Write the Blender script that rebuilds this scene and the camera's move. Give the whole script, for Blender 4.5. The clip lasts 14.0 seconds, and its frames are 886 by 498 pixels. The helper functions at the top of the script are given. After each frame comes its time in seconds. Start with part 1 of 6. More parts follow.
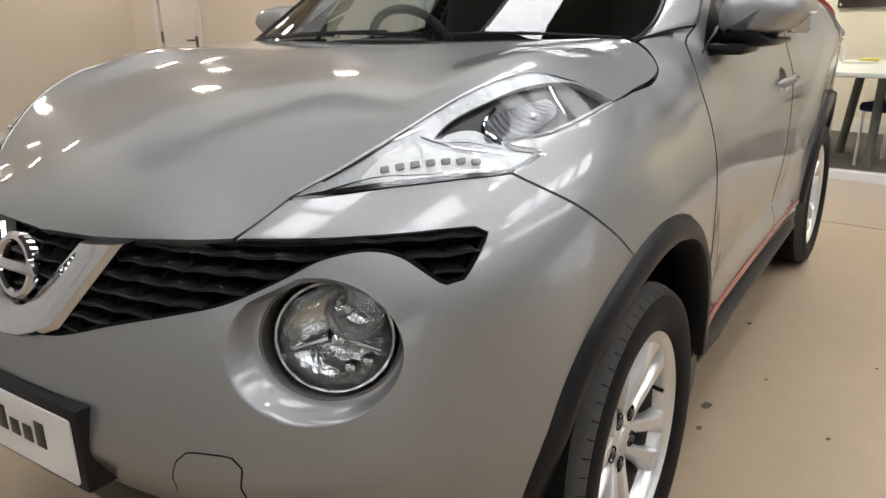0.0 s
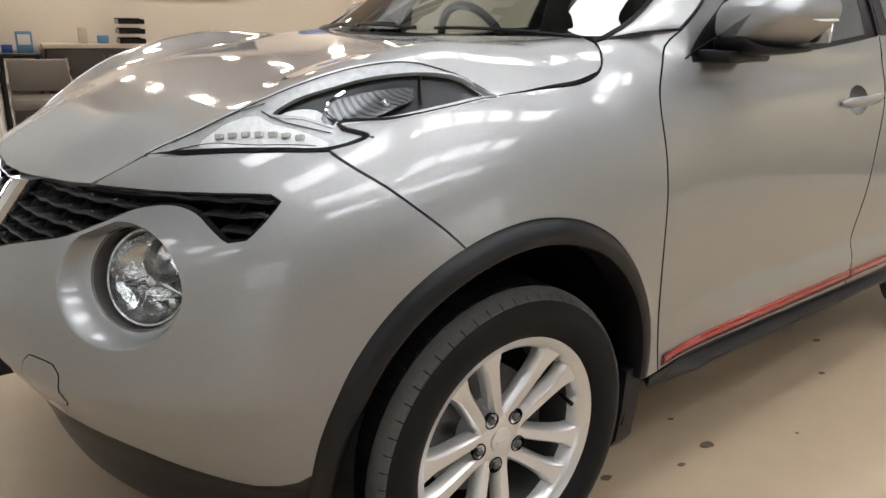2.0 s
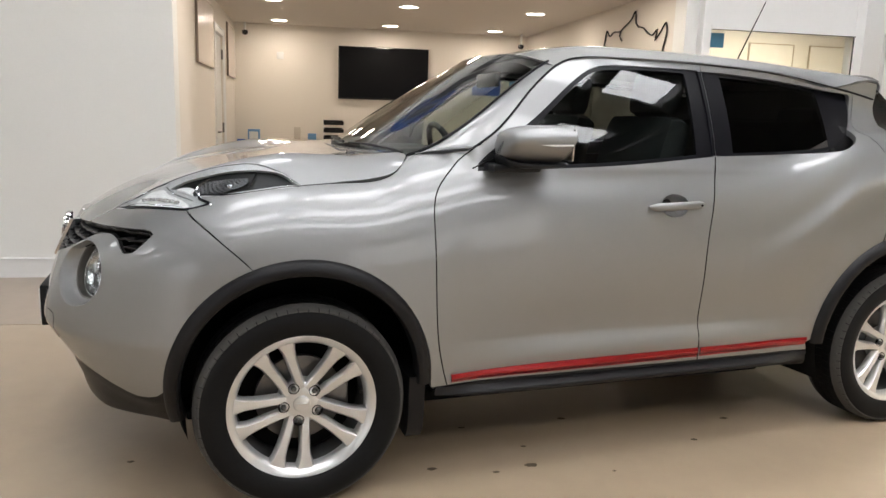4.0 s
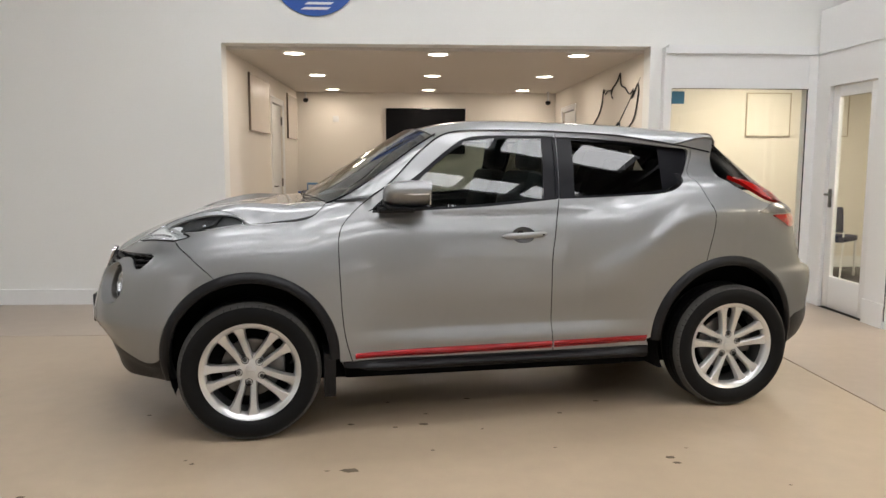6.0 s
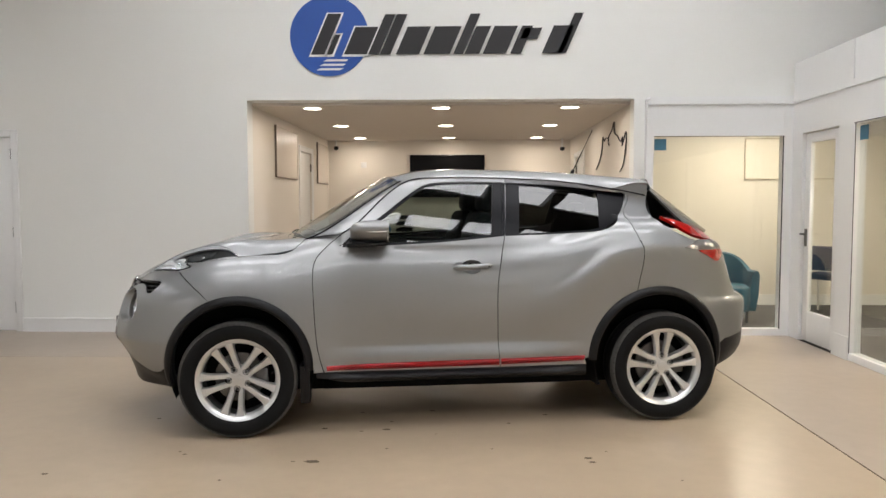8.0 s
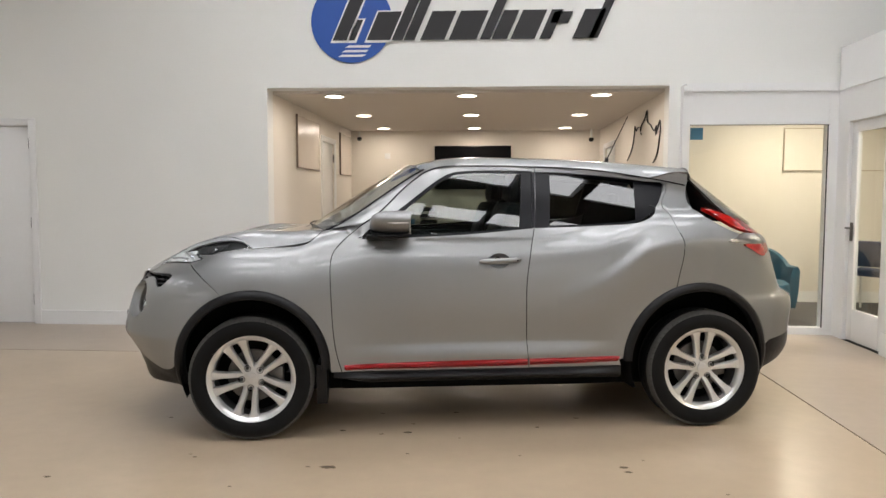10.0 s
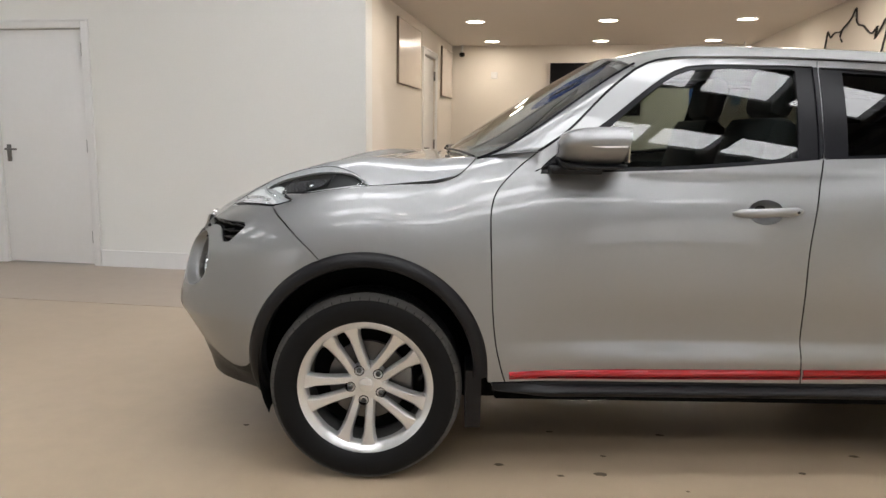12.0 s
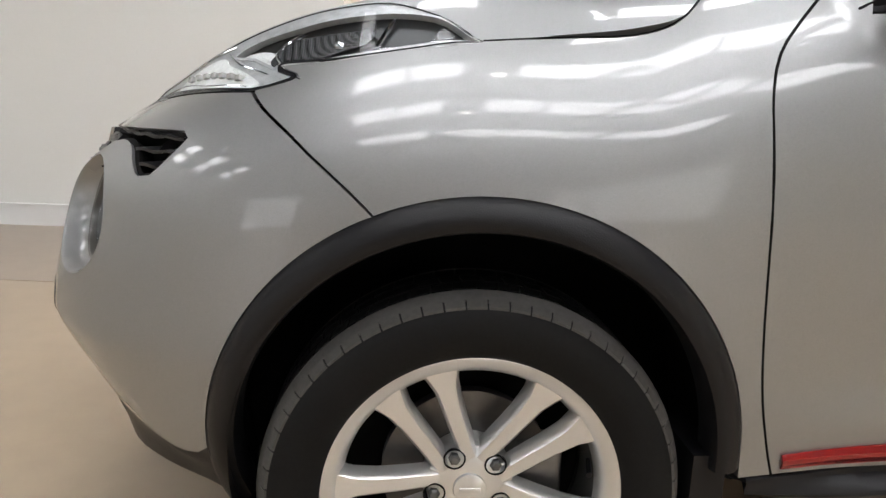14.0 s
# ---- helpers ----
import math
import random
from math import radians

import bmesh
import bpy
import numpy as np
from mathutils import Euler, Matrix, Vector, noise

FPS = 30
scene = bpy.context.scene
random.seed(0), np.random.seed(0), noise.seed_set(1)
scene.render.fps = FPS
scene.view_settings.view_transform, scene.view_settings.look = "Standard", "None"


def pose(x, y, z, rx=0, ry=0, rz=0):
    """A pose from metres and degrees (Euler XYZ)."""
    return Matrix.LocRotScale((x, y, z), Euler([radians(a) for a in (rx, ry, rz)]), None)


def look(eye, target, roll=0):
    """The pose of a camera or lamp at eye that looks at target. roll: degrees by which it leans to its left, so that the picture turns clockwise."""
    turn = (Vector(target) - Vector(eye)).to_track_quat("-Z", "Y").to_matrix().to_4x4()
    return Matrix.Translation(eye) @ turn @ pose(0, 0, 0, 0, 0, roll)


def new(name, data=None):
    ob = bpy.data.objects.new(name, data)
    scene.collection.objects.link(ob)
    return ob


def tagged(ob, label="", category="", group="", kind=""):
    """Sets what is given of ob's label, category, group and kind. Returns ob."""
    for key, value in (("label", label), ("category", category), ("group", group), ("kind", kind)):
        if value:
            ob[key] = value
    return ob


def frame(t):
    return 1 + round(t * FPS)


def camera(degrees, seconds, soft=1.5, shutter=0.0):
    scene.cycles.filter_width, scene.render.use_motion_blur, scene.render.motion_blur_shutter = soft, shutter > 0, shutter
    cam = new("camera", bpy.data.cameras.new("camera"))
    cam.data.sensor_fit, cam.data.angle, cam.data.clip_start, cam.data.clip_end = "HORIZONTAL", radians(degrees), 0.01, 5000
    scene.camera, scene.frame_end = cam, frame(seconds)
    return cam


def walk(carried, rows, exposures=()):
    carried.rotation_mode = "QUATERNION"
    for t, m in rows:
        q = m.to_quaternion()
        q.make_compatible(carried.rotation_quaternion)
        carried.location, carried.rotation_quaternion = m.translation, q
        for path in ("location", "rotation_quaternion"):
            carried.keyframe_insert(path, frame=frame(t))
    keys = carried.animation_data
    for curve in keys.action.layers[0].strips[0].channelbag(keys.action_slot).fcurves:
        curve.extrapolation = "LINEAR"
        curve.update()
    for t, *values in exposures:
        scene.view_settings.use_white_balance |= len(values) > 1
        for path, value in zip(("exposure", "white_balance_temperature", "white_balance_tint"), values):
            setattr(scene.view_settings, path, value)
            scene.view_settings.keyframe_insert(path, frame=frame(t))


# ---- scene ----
cam = camera(61.3, 14.0)
PATH = [
    (0, (-1.284, -1.436, 1.204), (0.121, -0.143, 0.609), -1.4),
    (0.5, (-1.173, -1.381, 1.188), (0.183, -0.08, 0.503), -1.2),
    (1, (-1.021, -1.445, 1.187), (0.222, -0.045, 0.485), -0.7),
    (1.5, (-0.858, -1.622, 1.166), (0.222, -0.061, 0.535), 1.5),
    (2, (-0.794, -1.91, 1.175), (0.144, -0.242, 0.593), 0.9),
    (2.5, (-0.661, -2.203, 1.193), (0.038, -0.399, 0.684), -0.1),
    (3, (-0.433, -2.499, 1.236), (0.139, -0.632, 0.803), 0.6),
    (3.5, (-0.279, -2.842, 1.277), (0.186, -0.933, 0.9), 0.8),
    (4, (0.018, -3.111, 1.277), (0.371, -1.175, 0.924), 1.8),
    (4.2, (0.119, -3.212, 1.275), (0.44, -1.267, 0.935), 2.1),
    (6.3, (0.911, -4.499, 1.353), (0.965, -2.511, 1.142), -0.2),
    (6.5, (1.017, -4.606, 1.349), (1.048, -2.615, 1.156), -0.3),
    (7, (1.151, -4.86, 1.354), (1.145, -2.866, 1.205), -0.4),
    (9.5, (1.395, -5.036, 1.336), (1.291, -3.042, 1.222), 0.3),
    (10, (1.284, -4.734, 1.329), (1.162, -2.742, 1.19), 0.1),
    (10.5, (1.208, -4.366, 1.306), (1.026, -2.381, 1.137), 0.3),
    (11, (1.097, -3.972, 1.282), (0.837, -2.002, 1.057), 0.7),
    (11.5, (0.85, -3.636, 1.263), (0.546, -1.68, 0.976), 0.9),
    (12, (0.665, -3.241, 1.241), (0.35, -1.291, 0.924), 0.7),
    (12.5, (0.46, -2.857, 1.239), (0.168, -0.904, 0.92), 0.8),
    (13, (0.248, -2.488, 1.224), (0.004, -0.531, 0.894), 0.1),
    (13.5, (0.135, -2.093, 1.156), (-0.052, -0.136, 0.787), 0.1),
    (14, (0.033, -1.865, 0.989), (-0.122, 0.079, 0.542), 0.9),
]
walk(cam, [(t, look(eye, target, roll)) for t, eye, target, roll in PATH],
     [(0.0, 0.03), (1.0, 0.14), (2.0, 0.25), (3.5, 0.22), (4.2, 0.15), (6.3, -0.08), (9.5, -0.07), (11.0, 0.02), (12.0, 0.10), (13.0, 0.15), (14.0, 0.27)])


# ---- world and light ----
world = bpy.data.worlds.new("world")
scene.world = world
world.use_nodes = True
wn = world.node_tree.nodes
sky = wn.new("ShaderNodeTexSky")
sky.sky_type, sky.sun_disc = "NISHITA", False
sky.sun_elevation, sky.sun_rotation = radians(40), radians(200)
world.node_tree.links.new(sky.outputs[0], wn["Background"].inputs[0])
wn["Background"].inputs[1].default_value = 0.08
SKYLIGHT, DOWN, OFFICE = 10.4, 5.5, 40.0
HEADING = 8.56


# ---- materials ----
def material(name, colour, rough=0.5, metal=0.0, grain=0.06, scale=30.0, bump=0.0, coat=0.0, blotch=0.0, blotch_scale=1.2, tint=None):
    """A surface with fine grain and broad blotches in its colour, and a fine relief."""
    m = bpy.data.materials.new(name)
    m.use_nodes = True
    n, l = m.node_tree.nodes, m.node_tree.links
    p = n["Principled BSDF"]
    p.inputs["Roughness"].default_value = rough
    p.inputs["Metallic"].default_value = metal
    p.inputs["Coat Weight"].default_value = coat
    p.inputs["Coat Roughness"].default_value = 0.03
    co = n.new("ShaderNodeTexCoord")
    fine = n.new("ShaderNodeTexNoise")
    fine.inputs["Scale"].default_value, fine.inputs["Detail"].default_value = scale, 4
    l.new(co.outputs["Object"], fine.inputs["Vector"])
    wide_noise = n.new("ShaderNodeTexNoise")
    wide_noise.inputs["Scale"].default_value, wide_noise.inputs["Detail"].default_value = blotch_scale, 3
    l.new(co.outputs["Object"], wide_noise.inputs["Vector"])
    a = n.new("ShaderNodeMix")
    a.data_type = "RGBA"
    a.inputs["A"].default_value = (*[c * (1 - grain) for c in colour], 1)
    a.inputs["B"].default_value = (*[min(1, c * (1 + grain)) for c in colour], 1)
    l.new(fine.outputs["Fac"], a.inputs["Factor"])
    out = a.outputs["Result"]
    if blotch:
        ramp = n.new("ShaderNodeMapRange")
        ramp.inputs["From Min"].default_value, ramp.inputs["From Max"].default_value = 0.35, 0.7
        ramp.inputs["To Min"].default_value, ramp.inputs["To Max"].default_value = 0, blotch
        l.new(wide_noise.outputs["Fac"], ramp.inputs["Value"])
        b = n.new("ShaderNodeMix")
        b.data_type = "RGBA"
        l.new(ramp.outputs["Result"], b.inputs["Factor"])
        l.new(out, b.inputs["A"])
        b.inputs["B"].default_value = (*(tint or [c * 0.6 for c in colour]), 1)
        out = b.outputs["Result"]
    l.new(out, p.inputs["Base Color"])
    r = n.new("ShaderNodeMapRange")
    r.inputs["To Min"].default_value, r.inputs["To Max"].default_value = rough * 0.85, min(1, rough * 1.15)
    l.new(wide_noise.outputs["Fac"], r.inputs["Value"])
    l.new(r.outputs["Result"], p.inputs["Roughness"])
    if bump:
        bn = n.new("ShaderNodeBump")
        bn.inputs["Strength"].default_value, bn.inputs["Distance"].default_value = 1.0, bump
        l.new(fine.outputs["Fac"], bn.inputs["Height"])
        l.new(bn.outputs["Normal"], p.inputs["Normal"])
    return m


def dull(m, level):
    m.node_tree.nodes["Principled BSDF"].inputs["Specular IOR Level"].default_value = level
    return m


def glow(name, colour, strength):
    m = bpy.data.materials.new(name)
    m.use_nodes = True
    p = m.node_tree.nodes["Principled BSDF"]
    p.inputs["Base Color"].default_value = (0.8, 0.8, 0.8, 1)
    p.inputs["Emission Color"].default_value = (*colour, 1)
    p.inputs["Emission Strength"].default_value = strength
    return m


def clear(name, colour, rough=0.0, base_gloss=0.045, most=1.0):
    """Thin glass: what lies behind shows through it, tinted, under a real reflection."""
    m = bpy.data.materials.new(name)
    m.use_nodes = True
    n, l = m.node_tree.nodes, m.node_tree.links
    n.remove(n["Principled BSDF"])
    see = n.new("ShaderNodeBsdfTransparent")
    see.inputs["Color"].default_value = (*colour, 1)
    shine = n.new("ShaderNodeBsdfGlossy")
    shine.inputs["Roughness"].default_value = rough
    facing = n.new("ShaderNodeLayerWeight")
    facing.inputs["Blend"].default_value = 0.5
    power = n.new("ShaderNodeMath")
    power.operation = "POWER"
    power.inputs[1].default_value = 4.2
    l.new(facing.outputs["Facing"], power.inputs[0])
    gloss = n.new("ShaderNodeMapRange")
    gloss.inputs["To Min"].default_value, gloss.inputs["To Max"].default_value = base_gloss, most
    l.new(power.outputs[0], gloss.inputs["Value"])
    mix = n.new("ShaderNodeMixShader")
    l.new(gloss.outputs[0], mix.inputs[0])
    l.new(see.outputs[0], mix.inputs[1])
    l.new(shine.outputs[0], mix.inputs[2])
    l.new(mix.outputs[0], n["Material Output"].inputs["Surface"])
    return m


def paint_material():
    """Silver metallic paint: fine flakes under a clear coat."""
    m = material("silver_paint", (0.30, 0.30, 0.295), 0.48, 0.82, 0.04, 900, 0.0, 1.0)
    n, l = m.node_tree.nodes, m.node_tree.links
    p = n["Principled BSDF"]
    co = n.new("ShaderNodeTexCoord")
    v = n.new("ShaderNodeTexVoronoi")
    v.inputs["Scale"].default_value = 1600
    l.new(co.outputs["Object"], v.inputs["Vector"])
    mix = n.new("ShaderNodeMix")
    mix.data_type = "RGBA"
    mix.inputs["A"].default_value = (0.236, 0.238, 0.241, 1)
    mix.inputs["B"].default_value = (0.318, 0.320, 0.324, 1)
    l.new(v.outputs["Color"], mix.inputs["Factor"])
    l.new(mix.outputs["Result"], p.inputs["Base Color"])
    p.inputs["Coat Weight"].default_value = 1.0
    p.inputs["Coat Roughness"].default_value = 0.05
    p.inputs["Coat IOR"].default_value = 1.39
    return m


def ribbed_material():
    """Silvery reflector pressed with a fine grid of small facets."""
    m = material("ribbed_reflector", (0.2, 0.2, 0.205), 0.28, 0.6, 0.2, 200)
    n, l = m.node_tree.nodes, m.node_tree.links
    co = n.new("ShaderNodeTexCoord")
    grid = n.new("ShaderNodeTexChecker")
    grid.inputs["Scale"].default_value = 330
    grid.inputs["Color1"].default_value = (0.025, 0.025, 0.026, 1)
    grid.inputs["Color2"].default_value = (0.19, 0.19, 0.195, 1)
    l.new(co.outputs["Object"], grid.inputs["Vector"])
    l.new(grid.outputs["Color"], n["Principled BSDF"].inputs["Base Color"])
    return m


PAINT = paint_material()
BLACK = dull(material("black_textured_plastic", (0.0065, 0.0065, 0.0075), 0.40, 0, 0.25, 500, 0.0004), 0.24)
FILM = dull(material("black_pillar_film", (0.006, 0.006, 0.008), 0.3, 0, 0.1, 60), 0.14)
GLOSS = material("black_gloss_plastic", (0.012, 0.012, 0.014), 0.18, 0, 0.1, 40)
DARK = dull(material("dark_underside", (0.005, 0.005, 0.005), 0.9, 0, 0.2, 20), 0.1)
RUBBER = dull(material("tyre_rubber", (0.0062, 0.0062, 0.0065), 0.6, 0, 0.2, 150, 0.0004, blotch=0.2, blotch_scale=5, tint=(0.013, 0.0125, 0.012)), 0.13)
TREAD = material("dusty_tread_rubber", (0.052, 0.050, 0.046), 0.8, 0, 0.3, 120, 0.0006)
ALLOY = material("silver_alloy", (0.654, 0.655, 0.649), 0.3, 0.75, 0.03, 200)
CHROME = material("chrome", (0.60, 0.60, 0.61), 0.06, 1.0, 0.02, 10)
BARREL = material("dull_wheel_barrel", (0.10, 0.10, 0.098), 0.5, 0.6, 0.2, 40)
SILVERED = material("silvered_reflector", (0.50, 0.50, 0.50), 0.38, 0.35, 0.3, 70, 0.0018)
STEEL = material("brake_steel", (0.16, 0.155, 0.15), 0.4, 0.9, 0.2, 60)
RED = material("red_metallic_film", (0.30, 0.004, 0.008), 0.2, 0.6, 0.08, 200, coat=0.7)
REDLENS = material("red_lamp_plastic", (0.35, 0.008, 0.006), 0.12, 0, 0.05, 100, coat=1.0)
GLASS = clear("tinted_glass", (0.50, 0.56, 0.54), base_gloss=0.05)
PRIVACY = clear("dark_privacy_glass", (0.12, 0.126, 0.118), base_gloss=0.05)
SCREEN = clear("windscreen_glass", (0.74, 0.79, 0.77), 0.0, 0.08)
LENS = clear("clear_lens", (0.90, 0.92, 0.93), 0.0, 0.018, 0.25)
PANE = clear("clear_pane", (0.95, 0.97, 0.96))
LININGGREY = material("grey_headlining", (0.30, 0.29, 0.275), 0.95, 0, 0.1, 200)
RIBBED = ribbed_material()
SATIN = material("satin_black_grille", (0.05, 0.05, 0.054), 0.25, 0, 0.2, 200)
GRILLEBLACK = dull(material("black_grille_plastic", (0.009, 0.009, 0.010), 0.35, 0, 0.2, 200), 0.35)
CLOTH = material("black_seat_cloth", (0.012, 0.012, 0.0135), 0.9, 0, 0.3, 300, 0.0006)
TRIMMAT = material("dark_cabin_plastic", (0.012, 0.0125, 0.013), 0.6, 0, 0.2, 200, 0.0003)
WHITEPLATE = material("white_plate", (0.75, 0.75, 0.74), 0.3, 0, 0.03, 20)
WALL = material("white_wall_paint", (0.79, 0.79, 0.758), 0.75, 0, 0.02, 60, 0.0004, blotch=0.06, blotch_scale=0.7)
CREAM = material("cream_wall_paint", (0.74, 0.695, 0.63), 0.8, 0, 0.02, 60, 0.0004, blotch=0.06, blotch_scale=0.7)
# tone of the unseen south wall, set to darken what the flank reflects
GREYWALL = material("unseen_wall_grey", (0.50, 0.495, 0.48), 0.8, 0, 0.03, 60, 0.0004, blotch=0.1, blotch_scale=0.7)
GLOSSWHITE = material("white_gloss_paint", (0.78, 0.78, 0.77), 0.35, 0, 0.02, 30, blotch=0.05)
CEIL = material("ceiling_paint", (0.62, 0.58, 0.53), 0.9, 0, 0.02, 40)
ROOF = material("grey_roof_sheet", (0.13, 0.13, 0.132), 0.7, 0.0, 0.1, 8)
IRON = material("dark_roof_steel", (0.05, 0.05, 0.055), 0.6, 0.3, 0.1, 8)
FLOOR = dull(material("sealed_concrete", (0.405, 0.318, 0.222), 0.31, 0, 0.10, 9, 0.0003, blotch=0.55, blotch_scale=0.75, tint=(0.33, 0.256, 0.178)), 0.42)
BORDER = material("pale_concrete", (0.36, 0.292, 0.225), 0.33, 0, 0.10, 9, 0.0003, blotch=0.25, blotch_scale=0.8, tint=(0.31, 0.258, 0.21))
STAIN = material("dried_oil_stain", (0.10, 0.075, 0.045), 0.7, 0, 0.4, 40)
JOINT = material("joint_filler", (0.03, 0.027, 0.024), 0.9, 0, 0.2, 30)
CARPET = material("grey_carpet", (0.085, 0.08, 0.078), 0.95, 0, 0.35, 250, 0.002)
SKYPANE = glow("daylit_rooflight", (0.955, 0.955, 0.982), SKYLIGHT)
SPOTGLOW = glow("spot_diffuser", (1.0, 0.96, 0.9), 40)
# glow of the added fill panes, which stand out of view
FILLPANE = glow("unseen_fill_pane", (0.95, 0.97, 1.0), 2.0)
LAMPGLOW = glow("downlight_diffuser", (1.0, 0.90, 0.76), 14)
BLUE = material("blue_sign", (0.02, 0.085, 0.36), 0.4, 0, 0.04, 30)
INK = material("charcoal_sign", (0.016, 0.015, 0.016), 0.45, 0, 0.1, 40)
BLACKSCREEN = dull(material("black_screen", (0.005, 0.005, 0.006), 0.3, 0, 0.1, 20), 0.12)
DARKWOOD = material("dark_stained_wood", (0.03, 0.022, 0.018), 0.4, 0, 0.3, 12)
PALEWOOD = material("pale_worktop", (0.55, 0.50, 0.43), 0.4, 0, 0.08, 20)
TEAL = material("teal_leather", (0.012, 0.085, 0.13), 0.5, 0, 0.1, 60, 0.0006)
NAVY = material("navy_cloth", (0.015, 0.018, 0.06), 0.9, 0, 0.2, 200)
FRAMEGREY = material("grey_brown_frame", (0.20, 0.165, 0.13), 0.45, 0.3, 0.15, 60)
FRAMEPALE = material("pale_olive_frame", (0.40, 0.34, 0.25), 0.45, 0.2, 0.15, 60)
PAPER = material("framed_paper", (0.66, 0.60, 0.53), 0.22, 0, 0.04, 6)
YELLOW = material("yellow_card", (0.6, 0.55, 0.05), 0.6, 0, 0.1, 30)
LIGHTBLUE = material("light_blue_card", (0.13, 0.28, 0.5), 0.5, 0, 0.1, 30)


# ---- builders ----
def mesh_object(name, bm, mat, smooth=False, angle=35):
    me = bpy.data.meshes.new(name)
    bmesh.ops.recalc_face_normals(bm, faces=bm.faces)
    bm.to_mesh(me)
    bm.free()
    me.materials.append(mat)
    if smooth:
        me.shade_smooth()
        me.set_sharp_from_angle(angle=radians(angle))
    return new(name, me)


def part(name, bm, mat, parent, label="", smooth=True, angle=35):
    ob = mesh_object(name, bm, mat, smooth, angle)
    ob.parent = parent
    if label:
        ob["label"] = label
    return ob


def thing(name, label, category, m=None, group="", kind=""):
    ob = new(name)
    ob.empty_display_size = 0.1
    if m:
        ob.matrix_world = m
    return tagged(ob, label, category, group, kind)


def box(bm, lo, hi, bevel=0.0, m=None):
    """A box between two corners, its edges rounded."""
    made = bmesh.ops.create_cube(bm, size=1)["verts"]
    for v in made:
        v.co = Vector([(lo[i] + hi[i]) / 2 + v.co[i] * (hi[i] - lo[i]) for i in range(3)])
    if bevel:
        edges = list({e for v in made for e in v.link_edges})
        made = bmesh.ops.bevel(bm, geom=edges, offset=bevel, segments=2, affect="EDGES", profile=0.5)["verts"]
    if m:
        bmesh.ops.transform(bm, matrix=m, verts=list(made))
    return bm


def boxes(*specs):
    bm = bmesh.new()
    for s in specs:
        box(bm, *s)
    return bm


def lathe(bm, profile, segments=48, m=None, close=False):
    """Turn a profile of (radius, height) about the local z."""
    rings = []
    for r, h in profile:
        rings.append([bm.verts.new((r * math.cos(2 * math.pi * i / segments), r * math.sin(2 * math.pi * i / segments), h)) for i in range(segments)])
    pairs = list(zip(rings, rings[1:])) + ([(rings[-1], rings[0])] if close else [])
    for a, b in pairs:
        for i in range(segments):
            j = (i + 1) % segments
            bm.faces.new((a[i], a[j], b[j], b[i]))
    if m:
        bmesh.ops.transform(bm, matrix=m, verts=[v for r in rings for v in r])
    return bm


def rod(bm, a, b, r, segments=12, r2=None):
    """A round bar from a to b."""
    a, b = Vector(a), Vector(b)
    turn = (b - a).to_track_quat("Z", "Y").to_matrix().to_4x4()
    d = (b - a).length
    r2 = r if r2 is None else r2
    return lathe(bm, [(1e-4, 0), (r, 0), (r2, d), (1e-4, d)], segments, Matrix.Translation(a) @ turn)


def tube(bm, points, r, segments=8):
    """A bar bent through points."""
    pts = [Vector(p) for p in points]
    rings = []
    for i, p in enumerate(pts):
        t = (pts[min(i + 1, len(pts) - 1)] - pts[max(i - 1, 0)]).normalized()
        side = t.cross(Vector((0.03, 0.02, 1))).normalized()
        up = side.cross(t).normalized()
        rings.append([bm.verts.new(p + r * (math.cos(2 * math.pi * k / segments) * side + math.sin(2 * math.pi * k / segments) * up)) for k in range(segments)])
    for a, b in zip(rings, rings[1:]):
        for k in range(segments):
            bm.faces.new((a[k], a[(k + 1) % segments], b[(k + 1) % segments], b[k]))
    bm.faces.new(rings[0])
    bm.faces.new(rings[-1])
    return bm


def slab(bm, outline, depth, m=None):
    """A flat plate: its outline in x and y, thick along z."""
    a = [bm.verts.new((x, y, 0)) for x, y in outline]
    b = [bm.verts.new((x, y, depth)) for x, y in outline]
    bm.faces.new(a)
    bm.faces.new(b)
    for i in range(len(a)):
        j = (i + 1) % len(a)
        bm.faces.new((a[i], a[j], b[j], b[i]))
    if m:
        bmesh.ops.transform(bm, matrix=m, verts=a + b)
    return bm


def spline(points, step=0.012, closed=False):
    """A smooth line through points, evenly filled."""
    pts = [np.array(p, float) for p in points]
    n = len(pts)
    out = []
    for i in range(n if closed else n - 1):
        p0, p1, p2, p3 = (pts[(i + k) % n] if closed else pts[min(max(i + k, 0), n - 1)] for k in (-1, 0, 1, 2))
        count = max(1, int(np.linalg.norm(p2 - p1) / step))
        for q in range(count):
            t = q / count
            out.append(0.5 * (2 * p1 + (p2 - p0) * t + (2 * p0 - 5 * p1 + 4 * p2 - p3) * t * t + (3 * p1 - p0 - 3 * p2 + p3) * t ** 3))
    if not closed:
        out.append(pts[-1])
    return [tuple(p) for p in out]


def arc(cx, cz, r, a0, a1, n=40):
    return [(cx + r * math.cos(radians(a0 + (a1 - a0) * i / n)), cz + r * math.sin(radians(a0 + (a1 - a0) * i / n))) for i in range(n + 1)]


def dense(poly, step):
    out = []
    for i, p in enumerate(poly):
        q = poly[(i + 1) % len(poly)]
        k = max(1, int(math.hypot(q[0] - p[0], q[1] - p[1]) / step))
        out += [(p[0] + (q[0] - p[0]) * j / k, p[1] + (q[1] - p[1]) * j / k) for j in range(k)]
    return out


